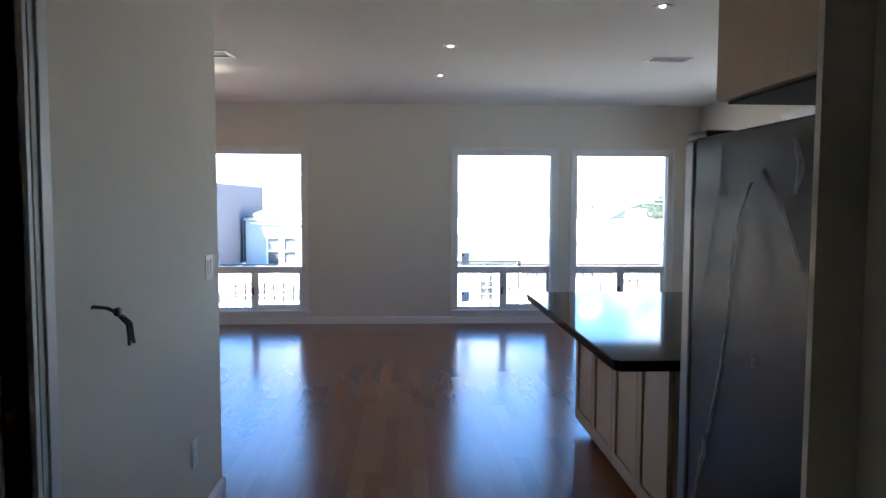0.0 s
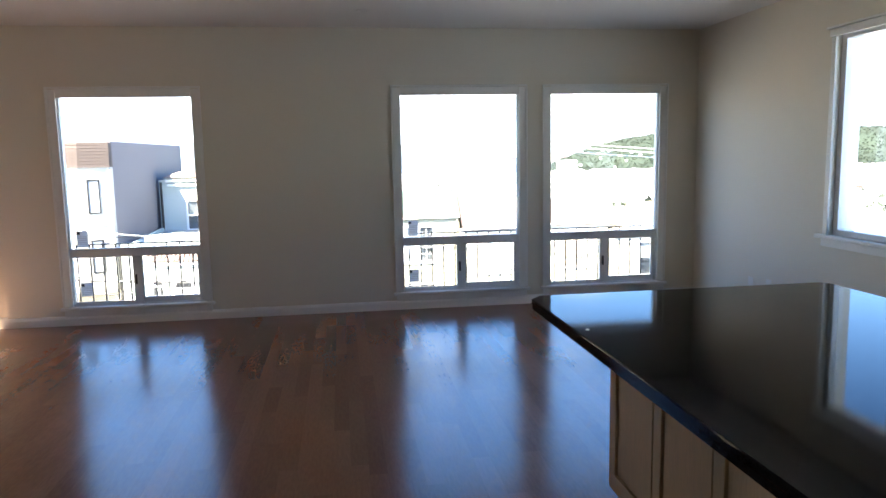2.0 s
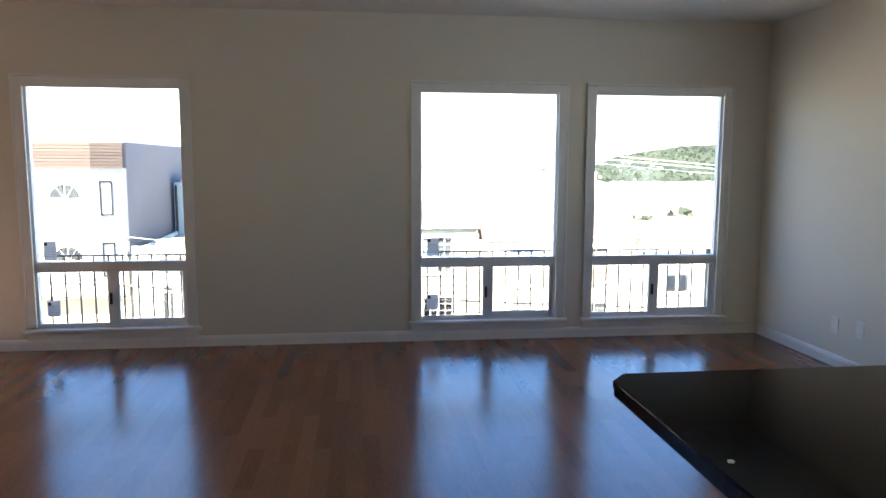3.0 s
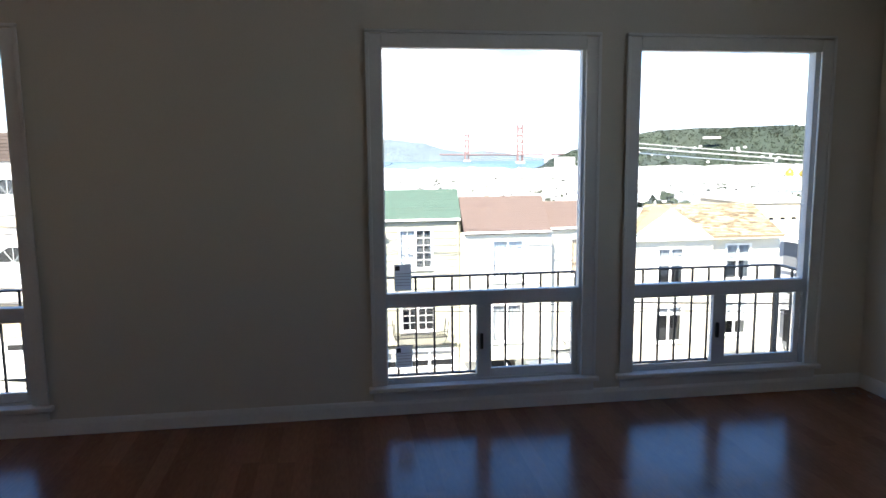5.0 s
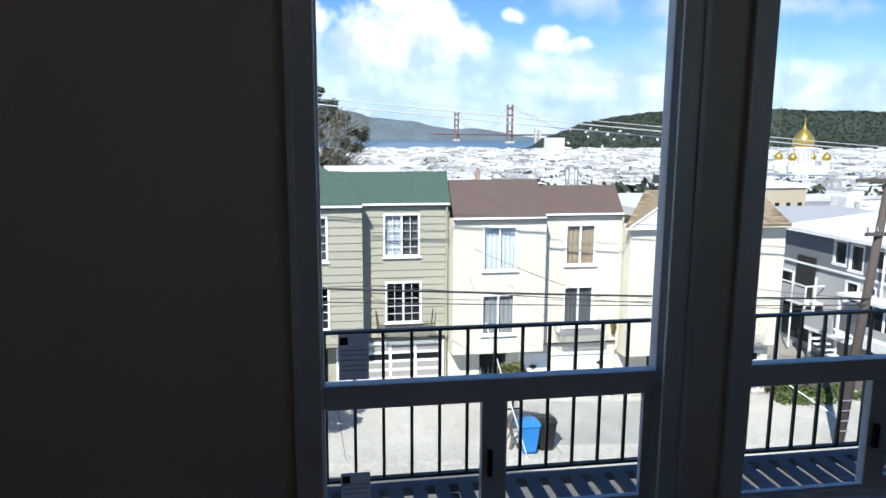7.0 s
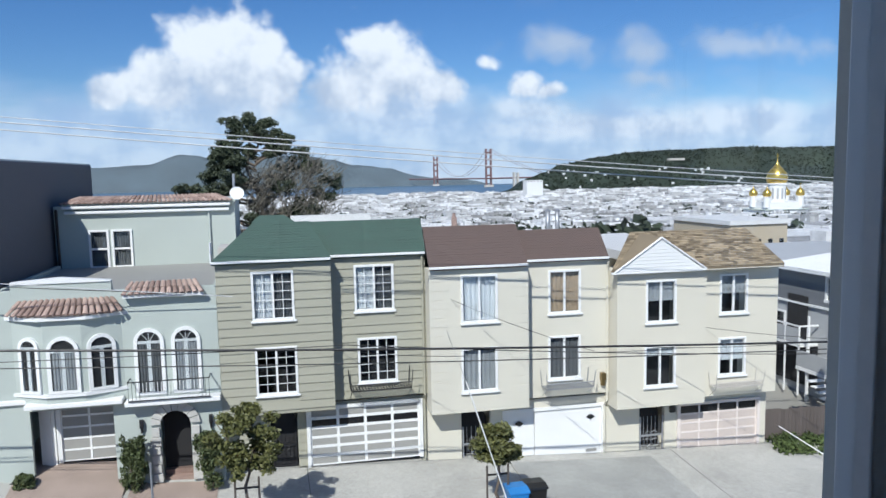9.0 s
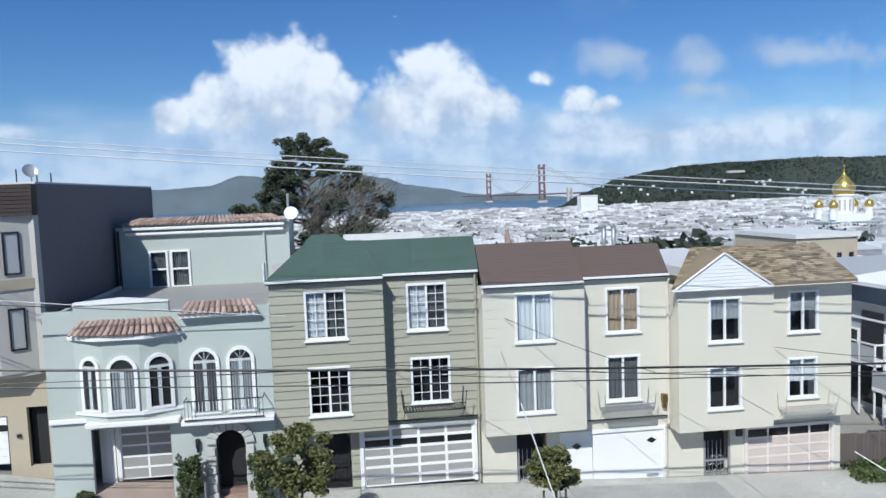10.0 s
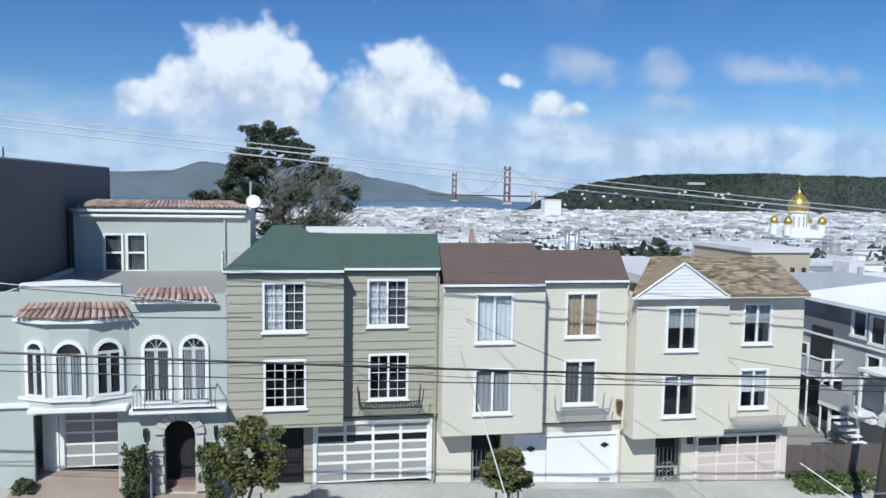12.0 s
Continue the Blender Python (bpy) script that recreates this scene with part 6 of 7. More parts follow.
for k in range(8):
    part("stair_tread", B((22.2 - 0.0, 22.9, 26.2 - k * 0.27, 26.47 - k * 0.27, -7.5 - k * 0.18, -7.45 - k * 0.18)), WHITE, R)
# upper band with the eave shade put into its dark colour
upper = part("upper_wall", slab(21.6, 31, -4.62, -3.02, 23.94, 23.985, [(26.72, 27.63, -4.42, -3.2), (25.72, 26.63, -4.57, -3.25), (24.37, 25.33, -4.27, -3.25), (22.5, 23.3, -4.27, -3.25)], along="y"), STUCCO_EAVE_SHADE, R, "upper storey, darkened in colour for the shade under the eaves")
part("band", B((23.88, 23.985, 21.6, 31, -4.72, -4.621)), WHITE, upper)
f = part("window", B((23.9, 24.0, 22.48, 22.56, -4.25, -3.3), (23.9, 24.0, 23.24, 23.32, -4.25, -3.3), (23.9, 24.0, 22.56, 23.24, -4.33, -4.25)), WHITE, R)
part("pane", B((23.99, 23.998, 22.5, 23.3, -4.25, -3.26)), DARKGLASS, f)
for y0, y1, z0, z1 in ((22.0, 22.8, -5.2, -4.9), (23.2, 24.2, -5.2, -4.9)):
    part("raised_panel", B((23.96, 23.999, y0, y1, z0, z1), bevel=0.012), STUCCO_SIDE, R)
for y in (28.6, 30.2):
    f = part("window", B((23.93, 23.999, y - 0.08, y, -6.6, -5.2), (23.93, 23.999, y + 0.8, y + 0.88, -6.6, -5.2), (23.93, 23.999, y, y + 0.8, -5.28, -5.2), (23.9, 23.999, y - 0.1, y + 0.9, -6.7, -6.6)), WHITE, R)
    part("pane", B((23.95, 23.997, y, y + 0.8, -6.6, -5.281)), DARKGLASS, f)
bm = bmesh.new()
tube(bm, [(23.7, 24.35, -9.2), (23.7, 24.35, -3.1)], 0.05, 6)
part("downpipe", bm, WHITE, R)
# near-black sheet on the wall, painted as a shaded opening below the bay
part("opening_shade", B((23.97, 23.999, 22.7, 24.9, -9.2, -7.45)), SHADE_BLACK, R)
# flat dark sheet in place of a shaded gap
part("recess", B((23.9, 23.94, 28.6, 29.9, -6.2, -4.3)), SHADE_BLACK, R, "near-black sheet painted as a shaded recess")
bal = part("balcony", B((22.95, 23.93, 27.9, 30.6, -6.42, -6.3)), WHITE, R, "small white side balcony")
part("top_rail", B((22.95, 23.0, 27.9, 30.6, -5.52, -5.45), (23.0, 23.93, 27.9, 27.95, -5.52, -5.45)), WHITE, bal)
for y in (27.9, 28.8, 29.7, 30.54):
    part("post", B((22.95, 23.01, y, y + 0.06, -8.6, -5.52)), WHITE, bal)
part("rail_panel", B((22.965, 22.985, 27.96, 30.54, -6.25, -5.6)), STUCCO_SIDE, bal)
# shade below the balcony, put in as a near-black sheet
part("under_balcony_shade", B((23.88, 23.93, 27.9, 30.6, -8.4, -6.43)), SHADE_BLACK, bal)
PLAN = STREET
back = thing("house", (20.5, 34, -9), "pale blue-grey house wall behind the gap", "house")
part("wall", B((18.9, 24.2, 33.0, 38, -10, -2.65)), STUCCO_BLUE, back)
part("roof", B((18.8, 24.3, 32.9, 38.1, -2.65, -2.5)), ROOF_FLAT, back)
for z0 in (-4.6, -7.0):
    f = part("window", B((26.0 - 2.9, 27.0 - 2.9, 32.93, 32.999, z0, z0 + 1.5)), WHITE, back)
    part("pane", B((26.1 - 2.9, 26.9 - 2.9, 32.91, 32.93, z0 + 0.1, z0 + 1.3)), DARKGLASS, f)

fence = thing("board_fence", (21, 23, -8.8), "weathered dark board fence beside the yellow-cream house", "fence")
x, rnd = 18.9, random.Random(3)
while x < 24.2:
    h = rnd.uniform(-0.04, 0.03)
    part("board", B((x, x + 0.145, 22.98, 23.0, -9.3, -7.28 + h - (x - 18.9) * 0.03)), FENCEWOOD, fence)
    x += 0.152
part("fence_rail", B((18.9, 24.2, 23.0, 23.06, -7.8, -7.7), (18.9, 24.2, 23.0, 23.06, -8.7, -8.6)), FENCEWOOD, fence)


# ---- trees, poles, cables, bins ----
def limb(bm, a, b, r0, r1, seed, n=5):
    rnd = random.Random(seed)
    a, b = Vector(a), Vector(b)
    pts = []
    for k in range(n + 1):
        p = a.lerp(b, k / n)
        if 0 < k < n:
            p += Vector((rnd.uniform(-1, 1), rnd.uniform(-1, 1), rnd.uniform(-1, 1))) * (b - a).length * 0.04
        pts.append(p)
    tube(bm, pts, r0, 6, r1)


def street_tree(x, y, low, high, wide, seed, label):
    z = grade(x, y)
    t = thing("street_tree", (x, y, z), label, "tree", "young street trees")
    rnd = random.Random(seed)
    bm = bmesh.new()
    limb(bm, (x, y, z - 0.05), (x + 0.05, y, low + 0.4), 0.055, 0.035, seed)
    for k in range(7):
        a = rnd.uniform(0, 6.28)
        limb(bm, (x + 0.05, y, low + 0.2 * rnd.random()), (x + wide * 0.8 * math.cos(a), y + wide * 0.6 * math.sin(a), rnd.uniform(low + 0.3, high - 0.2)), 0.025, 0.008, seed + k)
    part("trunk", bm, BARK, t)
    bm = bmesh.new()
    for k in range(int(52 * wide)):
        a, r = rnd.uniform(0, 6.28), rnd.random() ** 0.6
        zc = low + (high - low) * rnd.random()
        s = wide * (0.45 + 0.55 * math.sin(math.pi * min(0.9, max(0.12, (zc - low) / (high - low)))))
        leaves(bm, (x + s * r * math.cos(a), y + s * 0.8 * r * math.sin(a), zc), (0.23, 0.23, 0.17), 120, 0.07, seed * 50 + k)
    part("crown", bm, LEAF, t)
    for dx in (-0.3, 0.32):
        bm = bmesh.new()
        tube(bm, [(x + dx, y, z - 0.05), (x + dx, y, z + 1.6)], 0.03, 6)
        part("stake", bm, POLEWOOD, t)
    part("tie", B((x - 0.3, x + 0.32, y - 0.012, y + 0.012, z + 1.3, z + 1.35)), BLACK, t)

street_tree(0.45, 18.75, -6.05, -4.45, 1.0, 11, "young round-headed street tree with glossy leaves and stakes")
street_tree(7.35, 18.75, -6.55, -5.5, 0.66, 23, "small young street tree with stakes beside blue bins")


def bush(x, y, z0, z1, wide, seed, label, mat):
    t = thing("bush", (x, y, z0), label, "bush", "shrubs before the houses")
    bm = bmesh.new()
    rnd = random.Random(seed)
    for k in range(44):
        leaves(bm, (x + wide * rnd.uniform(-0.75, 0.75), y + wide * rnd.uniform(-0.5, 0.5), z0 + (z1 - z0) * rnd.uniform(0.08, 0.95)), (wide * 0.4, wide * 0.4, (z1 - z0) * 0.12), 90, 0.05, seed * 31 + k)
    part("foliage", bm, mat, t)
    bm = bmesh.new()
    for k in range(4):
        limb(bm, (x + 0.05 * k - 0.1, y, z0 - 0.05), (x + wide * rnd.uniform(-0.5, 0.5), y, z0 + (z1 - z0) * 0.7), 0.025, 0.008, seed + k)
    part("stems", bm, BARK, t)

bush(-2.85, 21.5, -7.45, -5.80, 0.36, 5, "clipped columnar dark green bush beside the arch", HEDGE)
bush(-0.72, 21.5, -7.55, -5.85, 0.42, 6, "leafy green bush beside the arched entrance", HEDGE)
bush(-5.85, 21.6, -7.25, -6.75, 0.32, 7, "low dark green shrub against the wall", HEDGE)

bm = bmesh.new()
rnd = random.Random(8)
for k in range(60):
    x, y = rnd.uniform(18.9, 23.5), rnd.uniform(21.6, 22.9)
    leaves(bm, (x, y, grade(x, y) + 0.12), (0.3, 0.25, 0.22), 50, 0.08, 400 + k)
weeds = part("weeds", bm, GRASS)
tagged(weeds, "rough green weeds along the foot of the fence", "weeds", "", "stuff")

# large pine and bare branches behind the houses
pine = thing("pine_tree", (1.6, 42, -11), "large dark pine with bare grey twigs on one side", "tree")
bm = bmesh.new()
rnd = random.Random(14)
limb(bm, (1.2, 42, -11), (0.6, 42, 4.2), 0.42, 0.06, 1, 10)
tips = []
for k in range(46):
    z = rnd.uniform(-3.0, 4.4)
    reach = 4.0 * (1 - max(0, (z - 0.8)) / 5.0) * rnd.uniform(0.55, 1.05)
    a = rnd.uniform(0, 6.28)
    tip = (0.7 + reach * math.cos(a) * 1.15, 42 + reach * 0.7 * math.sin(a), z + rnd.uniform(0.1, 0.7))
    limb(bm, (0.8, 42, z - 0.4), tip, 0.09, 0.02, 30 + k)
    tips.append(tip)
part("trunk", bm, BARK, pine)
bm = bmesh.new()
for k, tip in enumerate(tips):
    for j in range(10 if tip[0] < 1.9 or tip[2] > 2.4 else 7):
        f = rnd.uniform(0.45, 1.05)
        c = (0.8 + (tip[0] - 0.8) * f, 42 + (tip[1] - 42) * f, tip[2] - 0.3 * (1 - f) + rnd.uniform(-0.2, 0.25))
        leaves(bm, c, (0.36, 0.36, 0.20), 150, 0.075, 900 + 7 * k + j)
for c in ((0.3, 4.5), (1.0, 4.1), (-0.2, 3.8), (2.2, 3.5), (-0.9, 2.6), (-1.6, 1.6), (-2.6, 0.9), (-3.1, 0.5), (5.0, 1.3), (4.6, 0.6), (3.9, 2.2), (3.2, 2.9), (-2.2, 0.2), (-1.4, 2.2), (-0.6, 3.3), (1.6, 3.9), (-3.4, 0.0), (0.2, 3.0), (-2.6, -0.4), (-1.9, -0.9), (-3.9, -0.7), (-1.0, 0.4), (-1.7, 0.6), (-0.8, 1.2)):
    for j in range(8):
        leaves(bm, (c[0] + rnd.uniform(-0.55, 0.55), 42 + rnd.uniform(-0.5, 0.5), c[1] + rnd.uniform(-0.3, 0.3)), (0.36, 0.4, 0.22), 150, 0.075, 1500 + j + int(c[0] * 10))
part("crown", bm, LEAF_DARK, pine)
bm = bmesh.new()
for k in range(300):
    a0 = Vector((rnd.uniform(0.2, 4.4), 41.5 + rnd.uniform(-1, 1), rnd.uniform(-2.5, 1.8)))
    d = Vector((rnd.uniform(-0.2, 1.3), rnd.uniform(-0.5, 0.5), rnd.uniform(0.2, 1.2))).normalized()
    b0 = a0 + d * rnd.uniform(0.9, 2.2)
    if b0.z > 3.4 - 0.35 * max(0, b0.x - 1.5):
        b0.z = 3.4 - 0.35 * max(0, b0.x - 1.5)
    tube(bm, [a0, a0.lerp(b0, 0.5) + Vector((0.06, 0, 0.08)), b0], 0.026, 3, 0.009)
    for j in range(5):
        q = a0.lerp(b0, rnd.uniform(0.3, 1))
        e = q + Vector((rnd.uniform(-0.5, 0.7), rnd.uniform(-0.3, 0.3), rnd.uniform(0.1, 0.6)))
        tube(bm, [q, e], 0.02, 3, 0.008)
part("bare_twigs", bm, TWIG, pine, "bare grey-brown twigs")


def cable(points, radius, mat, label, sag=0.0):
    c = thing("overhead_cable", points[0], label, "cable", "overhead street cables")
    bm = bmesh.new()
    a, b = Vector(points[0]), Vector(points[-1])
    tube(bm, [a.lerp(b, k / 16) - Vector((0, 0, sag * 4 * (k / 16) * (1 - k / 16))) for k in range(17)], radius, 5)
    part("strand", bm, mat, c)

PX, PY = 18.65, 18.55
cable([(-30, PY - 0.3, -0.35), (PX + 0.5, PY - 0.12, -3.75)], 0.032, WIRE, "thick black overhead telephone cable across the street", 0.35)
cable([(-30, PY - 0.2, -0.85), (PX + 0.5, PY - 0.12, -3.95)], 0.016, WIRE, "thin black overhead cable across the street", 0.45)
cable([(3.2, PY - 0.1, -2.85), (PX + 0.5, PY - 0.1, -4.15)], 0.013, WIRE, "thin black overhead cable across the street", 0.1)
cable([(-30, PY, -1.5), (3.2, PY - 0.1, -2.85)], 0.012, WIRE, "thin black overhead cable across the street", 0.3)
for dy, dz, r in ((-0.5, 0.0, 0.016), (0.0, -0.16, 0.016), (0.05, 0.14, 0.011)):
    cable([(-30, PY + dy, 5.55 + dz), (PX + 0.95, PY + dy * 0.2, 0.9 + dz)], r, WIRE_PALE, "pale overhead power line strung between poles", 0.25)
cable([(-20, 19.6, 0.9), (0.2, 21.6, -1.9)], 0.014, WIRE_PALE, "pale service cable to a house front", 0.1)
cable([(-20, 19.4, 0.55), (-1.2, 21.7, -1.75)], 0.012, WIRE, "thin dark service cable to a house front", 0.1)
for x, y, z in ((3.35, 22.5, -3.9), (6.9, 21.95, -2.4), (9.9, 22.55, -4.4), (13.0, 21.95, -4.3), (16.0, 22.25, -3.9)):
    cable([(x + 3.2, PY - 0.2, -3.25 - 0.03 * x), (x, y, z)], 0.009, WIRE, "thin dark service drop to a house front", 0.08)

pole = thing("utility_pole", (PX, PY, grade(PX, PY)), "dark wooden utility pole with crossarms at the kerb", "utility pole")
bm = bmesh.new()
tube(bm, [(PX, PY, grade(PX, PY) - 0.2), (PX + 1.0, PY, 1.2)], 0.17, 12, 0.11)
part("mast", bm, POLEWOOD, pole, smooth=True)
for z, w in ((0.05, 1.25), (-1.65, 0.75)):
    ar = part("crossarm", B((PX + 0.85 - w, PX + 0.85 + w, PY - 0.2, PY - 0.1, z - 0.06, z + 0.06), bevel=0.01), POLEWOOD, pole)
    for s in (-0.9, -0.45, 0.45, 0.9):
        bm = bmesh.new()
        lathe(bm, (PX + 0.85 + w * s, PY - 0.15, z + 0.06), [(0.02, 0), (0.045, 0.05), (0.03, 0.12), (0.04, 0.16), (0.01, 0.19)], 8)
        part("insulator", bm, GALV, ar)
bm = bmesh.new()
tube(bm, [(PX + 0.98, PY - 0.1, -0.2), (PX + 1.08, PY - 0.1, 1.15)], 0.05, 6)
part("riser", bm, GALV, pole)
bm = bmesh.new()
lathe(bm, (PX + 0.85, PY - 0.28, -0.95), [(0.13, 0), (0.15, 0.04), (0.15, 0.5), (0.12, 0.56), (0.04, 0.58)], 14)
part("transformer", bm, GALV, pole, smooth=True)
for k in range(4):
    part("step_peg", B((PX - 0.19, PX + 0.19, PY - 0.21, PY - 0.17, -8.2 + k * 0.35, -8.16 + k * 0.35)), GALV, pole)

guy = thing("guy_wire", (7.75, 18.1, grade(7.75, 18.1)), "pale guarded guy wire running down to the kerb", "cable")
bm = bmesh.new()
tube(bm, [(7.75, 18.2, -8.35), (6.35, 18.25, -4.0)], 0.02, 6)
part("guard", bm, WHITE, guy)
bm = bmesh.new()
tube(bm, [(6.35, 18.25, -4.0), (5.85, 18.25, -2.6)], 0.009, 5)
part("strand", bm, GALV, guy)
guy2 = thing("guy_wire", (21.2, 20.0, -9.0), "pale guy wire slanting down by the fence", "cable")
bm = bmesh.new()
tube(bm, [(18.95, 22.2, -7.65), (20.9, 19.4, -9.2)], 0.018, 6)
part("guard", bm, WHITE, guy2)


def bin_(x, y, mat, label):
    z = grade(x, y)
    b = thing("wheelie_bin", (x, y, z), label, "bin", "wheeled bins at the kerb")
    bm = bmesh.new()
    lo = [bm.verts.new((x + sx * 0.21, y + sy * 0.24, z + 0.06)) for sx, sy in ((-1, -1), (1, -1), (1, 1), (-1, 1))]
    hi = [bm.verts.new((x + sx * 0.28, y + sy * 0.33, z + 0.92)) for sx, sy in ((-1, -1), (1, -1), (1, 1), (-1, 1))]
    bm.faces.new(lo[::-1])
    bm.faces.new(hi)
    for i in range(4):
        bm.faces.new((lo[i], lo[(i + 1) % 4], hi[(i + 1) % 4], hi[i]))
    bmesh.ops.bevel(bm, geom=bm.edges[:], offset=0.02, segments=2, affect="EDGES")
    part("body", bm, mat, b)
    bm = bmesh.new()
    prism(bm, [(y - 0.36, z + 0.93), (y + 0.36, z + 0.93), (y + 0.34, z + 1.0), (y - 0.1, z + 1.04), (y - 0.34, z + 0.98)], x - 0.3, x + 0.3, flat="x")
    part("lid", bm, mat, b)
    for s in (-1, 1):
        bm = bmesh.new()
        tube(bm, [(x + s * 0.2, y + 0.24, z + 0.1), (x + s * 0.26, y + 0.24, z + 0.1)], 0.1, 12)
        part("wheel", bm, BLACK, b)
    bm = bmesh.new()
    tube(bm, [(x - 0.24, y + 0.38, z + 0.96), (x + 0.24, y + 0.38, z + 0.96)], 0.016, 6)
    part("handle", bm, mat, b)

bin_(7.85, 18.6, BINBLUE, "blue plastic wheelie bin at the kerb")
bin_(8.46, 18.8, BLACK, "black plastic wheelie bin at the kerb")
bin_(0.5, 18.42, BINBLUE, "blue plastic wheelie bin under the street tree")
post = thing("street_sign_post", (-1.9, 18.6, grade(-1.9, 18.6)), "thin grey metal sign post at the kerb", "sign post")
bm = bmesh.new()
tube(bm, [(-1.9, 18.6, grade(-1.9, 18.6) - 0.05), (-1.9, 18.6, -5.6)], 0.03, 6)
part("tube", bm, GALV, post)

# ---- the far city ----
rnd = random.Random(77)
bm = bmesh.new()
trees = bmesh.new()
roofs = bmesh.new()
y = 74.0
while y < 2120:
    step = 9 + y * 0.011
    x = -0.30 * y - 10
    while x < 1.05 * y + 30:
        w = rnd.uniform(6.5, 9.5) * (1 + y * 0.0011)
        if rnd.random() < 0.86 and not (abs(x - 0.765 * y) < 0.06 * y and 430 < y < 570):
            g = lie(x, y)
            h = rnd.choice((5.5, 6.5, 7.5, 8.5, 9.5)) * (1 + y * 0.0004) * rnd.uniform(0.85, 1.1)
            d = rnd.uniform(7, 12)
            box(bm, x, x + w * 0.93, y, y + d, g - 3, g + h)
            if y < 700:
                box(roofs, x + 0.25, x + w * 0.93 - 0.25, y + 0.3, y + d - 0.3, g + h, g + h + 0.12)
                for q in range(rnd.randrange(4)):
                    cx, cy, cs = x + w * rnd.uniform(0.1, 0.75), y + d * rnd.uniform(0.1, 0.8), rnd.uniform(0.4, 1.3)
                    box(bm, cx, cx + cs, cy, cy + cs, g + h + 0.1, g + h + rnd.uniform(0.4, 1.6))
            if y < 700 and rnd.random() < 0.85:
                box(bm, x + 0.1, x + w * 0.93 - 0.1, y - 0.25, y - 0.02, g + h, g + h + 0.5)
                for q in range(2):
                    box(trees, x + w * (0.15 + 0.4 * q), x + w * (0.32 + 0.4 * q), y - 0.06, y - 0.01, g + h * 0.62, g + h * 0.82)
            if rnd.random() < 0.35:
                box(bm, x + w * 0.3, x + w * 0.55, y + 2, y + 5, g + h, g + h + rnd.uniform(1, 2.6))
        x += w + (rnd.uniform(4, 12) if rnd.random() < 0.18 else 0)
    y += step
tagged(part("city_houses", bm, CITYWALL), "mass of small pale flat-roofed city houses", "city houses", "", "stuff")
tagged(part("city_roofs", roofs, CITYROOF), "flat grey and white roofs of the city houses", "roofs", "", "stuff")
tagged(part("city_house_windows", trees, DARKGLASS), "dark windows of the nearer city houses", "windows", "", "stuff")
bm = bmesh.new()
for k in range(700):
    y = rnd.uniform(75, 1500)
    x = rnd.uniform(-0.28 * y, 1.0 * y)
    g = lie(x, y)
    s = rnd.uniform(1.8, 3.4) * (1 + y * 0.0005)
    for j in range(5):
        leaves(bm, (x + rnd.uniform(-s, s), y + rnd.uniform(-s, s), g + 6.5 + rnd.uniform(-1, 3.5)), (s, s, s * 0.8), 26, s * 0.33, 5000 + k * 5 + j)
tagged(part("city_trees", bm, CITYTREE), "dark tree crowns among the city roofs", "trees", "", "stuff")

# larger pale blocks that stand out among the roofs
for x, y, w, d, h, lab in ((47.0, 62, 6.0, 10, 2.0, "long pale tan flat-roofed building behind the houses"), (559.5, 1500, 35.8, 25, 37.5, "plain white apartment block among the roofs"), (126, 200, 27, 14, 3.6, "pale grey flat-roofed block among the roofs")):
    t = thing("city_block", (x, y, lie(x, y)), lab, "building")
    g = lie(x, y)
    top_z = g + 8 + h
    part("wall", B((x - w / 2, x + w / 2, y, y + d, g - 2, top_z)), STUCCO_TAN if "tan" in lab else WHITE if "white" in lab else STUCCO_SIDE, t)
    part("roof", B((x - w / 2 - 0.2, x + w / 2 + 0.2, y - 0.2, y + d, top_z, top_z + 0.4)), ROOF_FLAT, t)
    for k in range(5):
        xx = x - w / 2 + w * (k + 0.3) / 5
        part("window", B((xx, xx + w * 0.07, y - 0.08, y - 0.005, top_z - 3.2, top_z - 1.4)), DARKGLASS, t)

# cathedral with gilded onion domes
KX, KY = 380.3, 500.0
kat = thing("cathedral", (KX, KY, -46), "white cathedral with gilded onion domes", "church")


def onion(cx, cy, z, r, name="dome"):
    bm = bmesh.new()
    lathe(bm, (cx, cy, z), [(r * 0.72, 0), (r * 0.95, r * 0.35), (r, r * 0.7), (r * 0.9, r * 1.1), (r * 0.6, r * 1.5), (r * 0.3, r * 1.8), (r * 0.12, r * 2.05), (r * 0.05, r * 2.35), (r * 0.02, r * 2.6)], 24)
    d = part(name, bm, GOLD, kat, "shining gold onion dome", smooth=True)
    part("cross", B((cx - r * 0.025, cx + r * 0.025, cy - 0.1, cy + 0.1, z + r * 2.5, z + r * 3.05), (cx - r * 0.16, cx + r * 0.16, cy - 0.1, cy + 0.1, z + r * 2.78, z + r * 2.84)), GOLD, d)

bm = bmesh.new()
lathe(bm, (KX, KY, -23), [(6.4, 0), (6.4, 12.4), (7.0, 12.6), (7.0, 13.4), (5.8, 14)], 24)
dr = part("drum", bm, WHITE, kat)
for k in range(12):
    a = 2 * math.pi * k / 12
    bm = B((-0.7, 0.7, -6.55, -6.35, -21, -13))
    bmesh.ops.transform(bm, matrix=Matrix.Translation((KX, KY, 0)) @ Matrix.Rotation(a, 4, "Z"), verts=bm.verts[:])
    part("slit_window", bm, STUCCO_GREY, dr)
onion(KX, KY, -10.2, 7.6)
for sx, sy in ((-14, -8), (14, -8), (-14, 8), (14, 8)):
    bm = bmesh.new()
    lathe(bm, (KX + sx, KY + sy, -27), [(2.6, 0), (2.6, 7.5), (3.0, 7.8), (2.3, 8.2)], 16)
    part("small_drum", bm, WHITE, kat)
    onion(KX + sx, KY + sy, -18.9, 3.2, "small_dome")
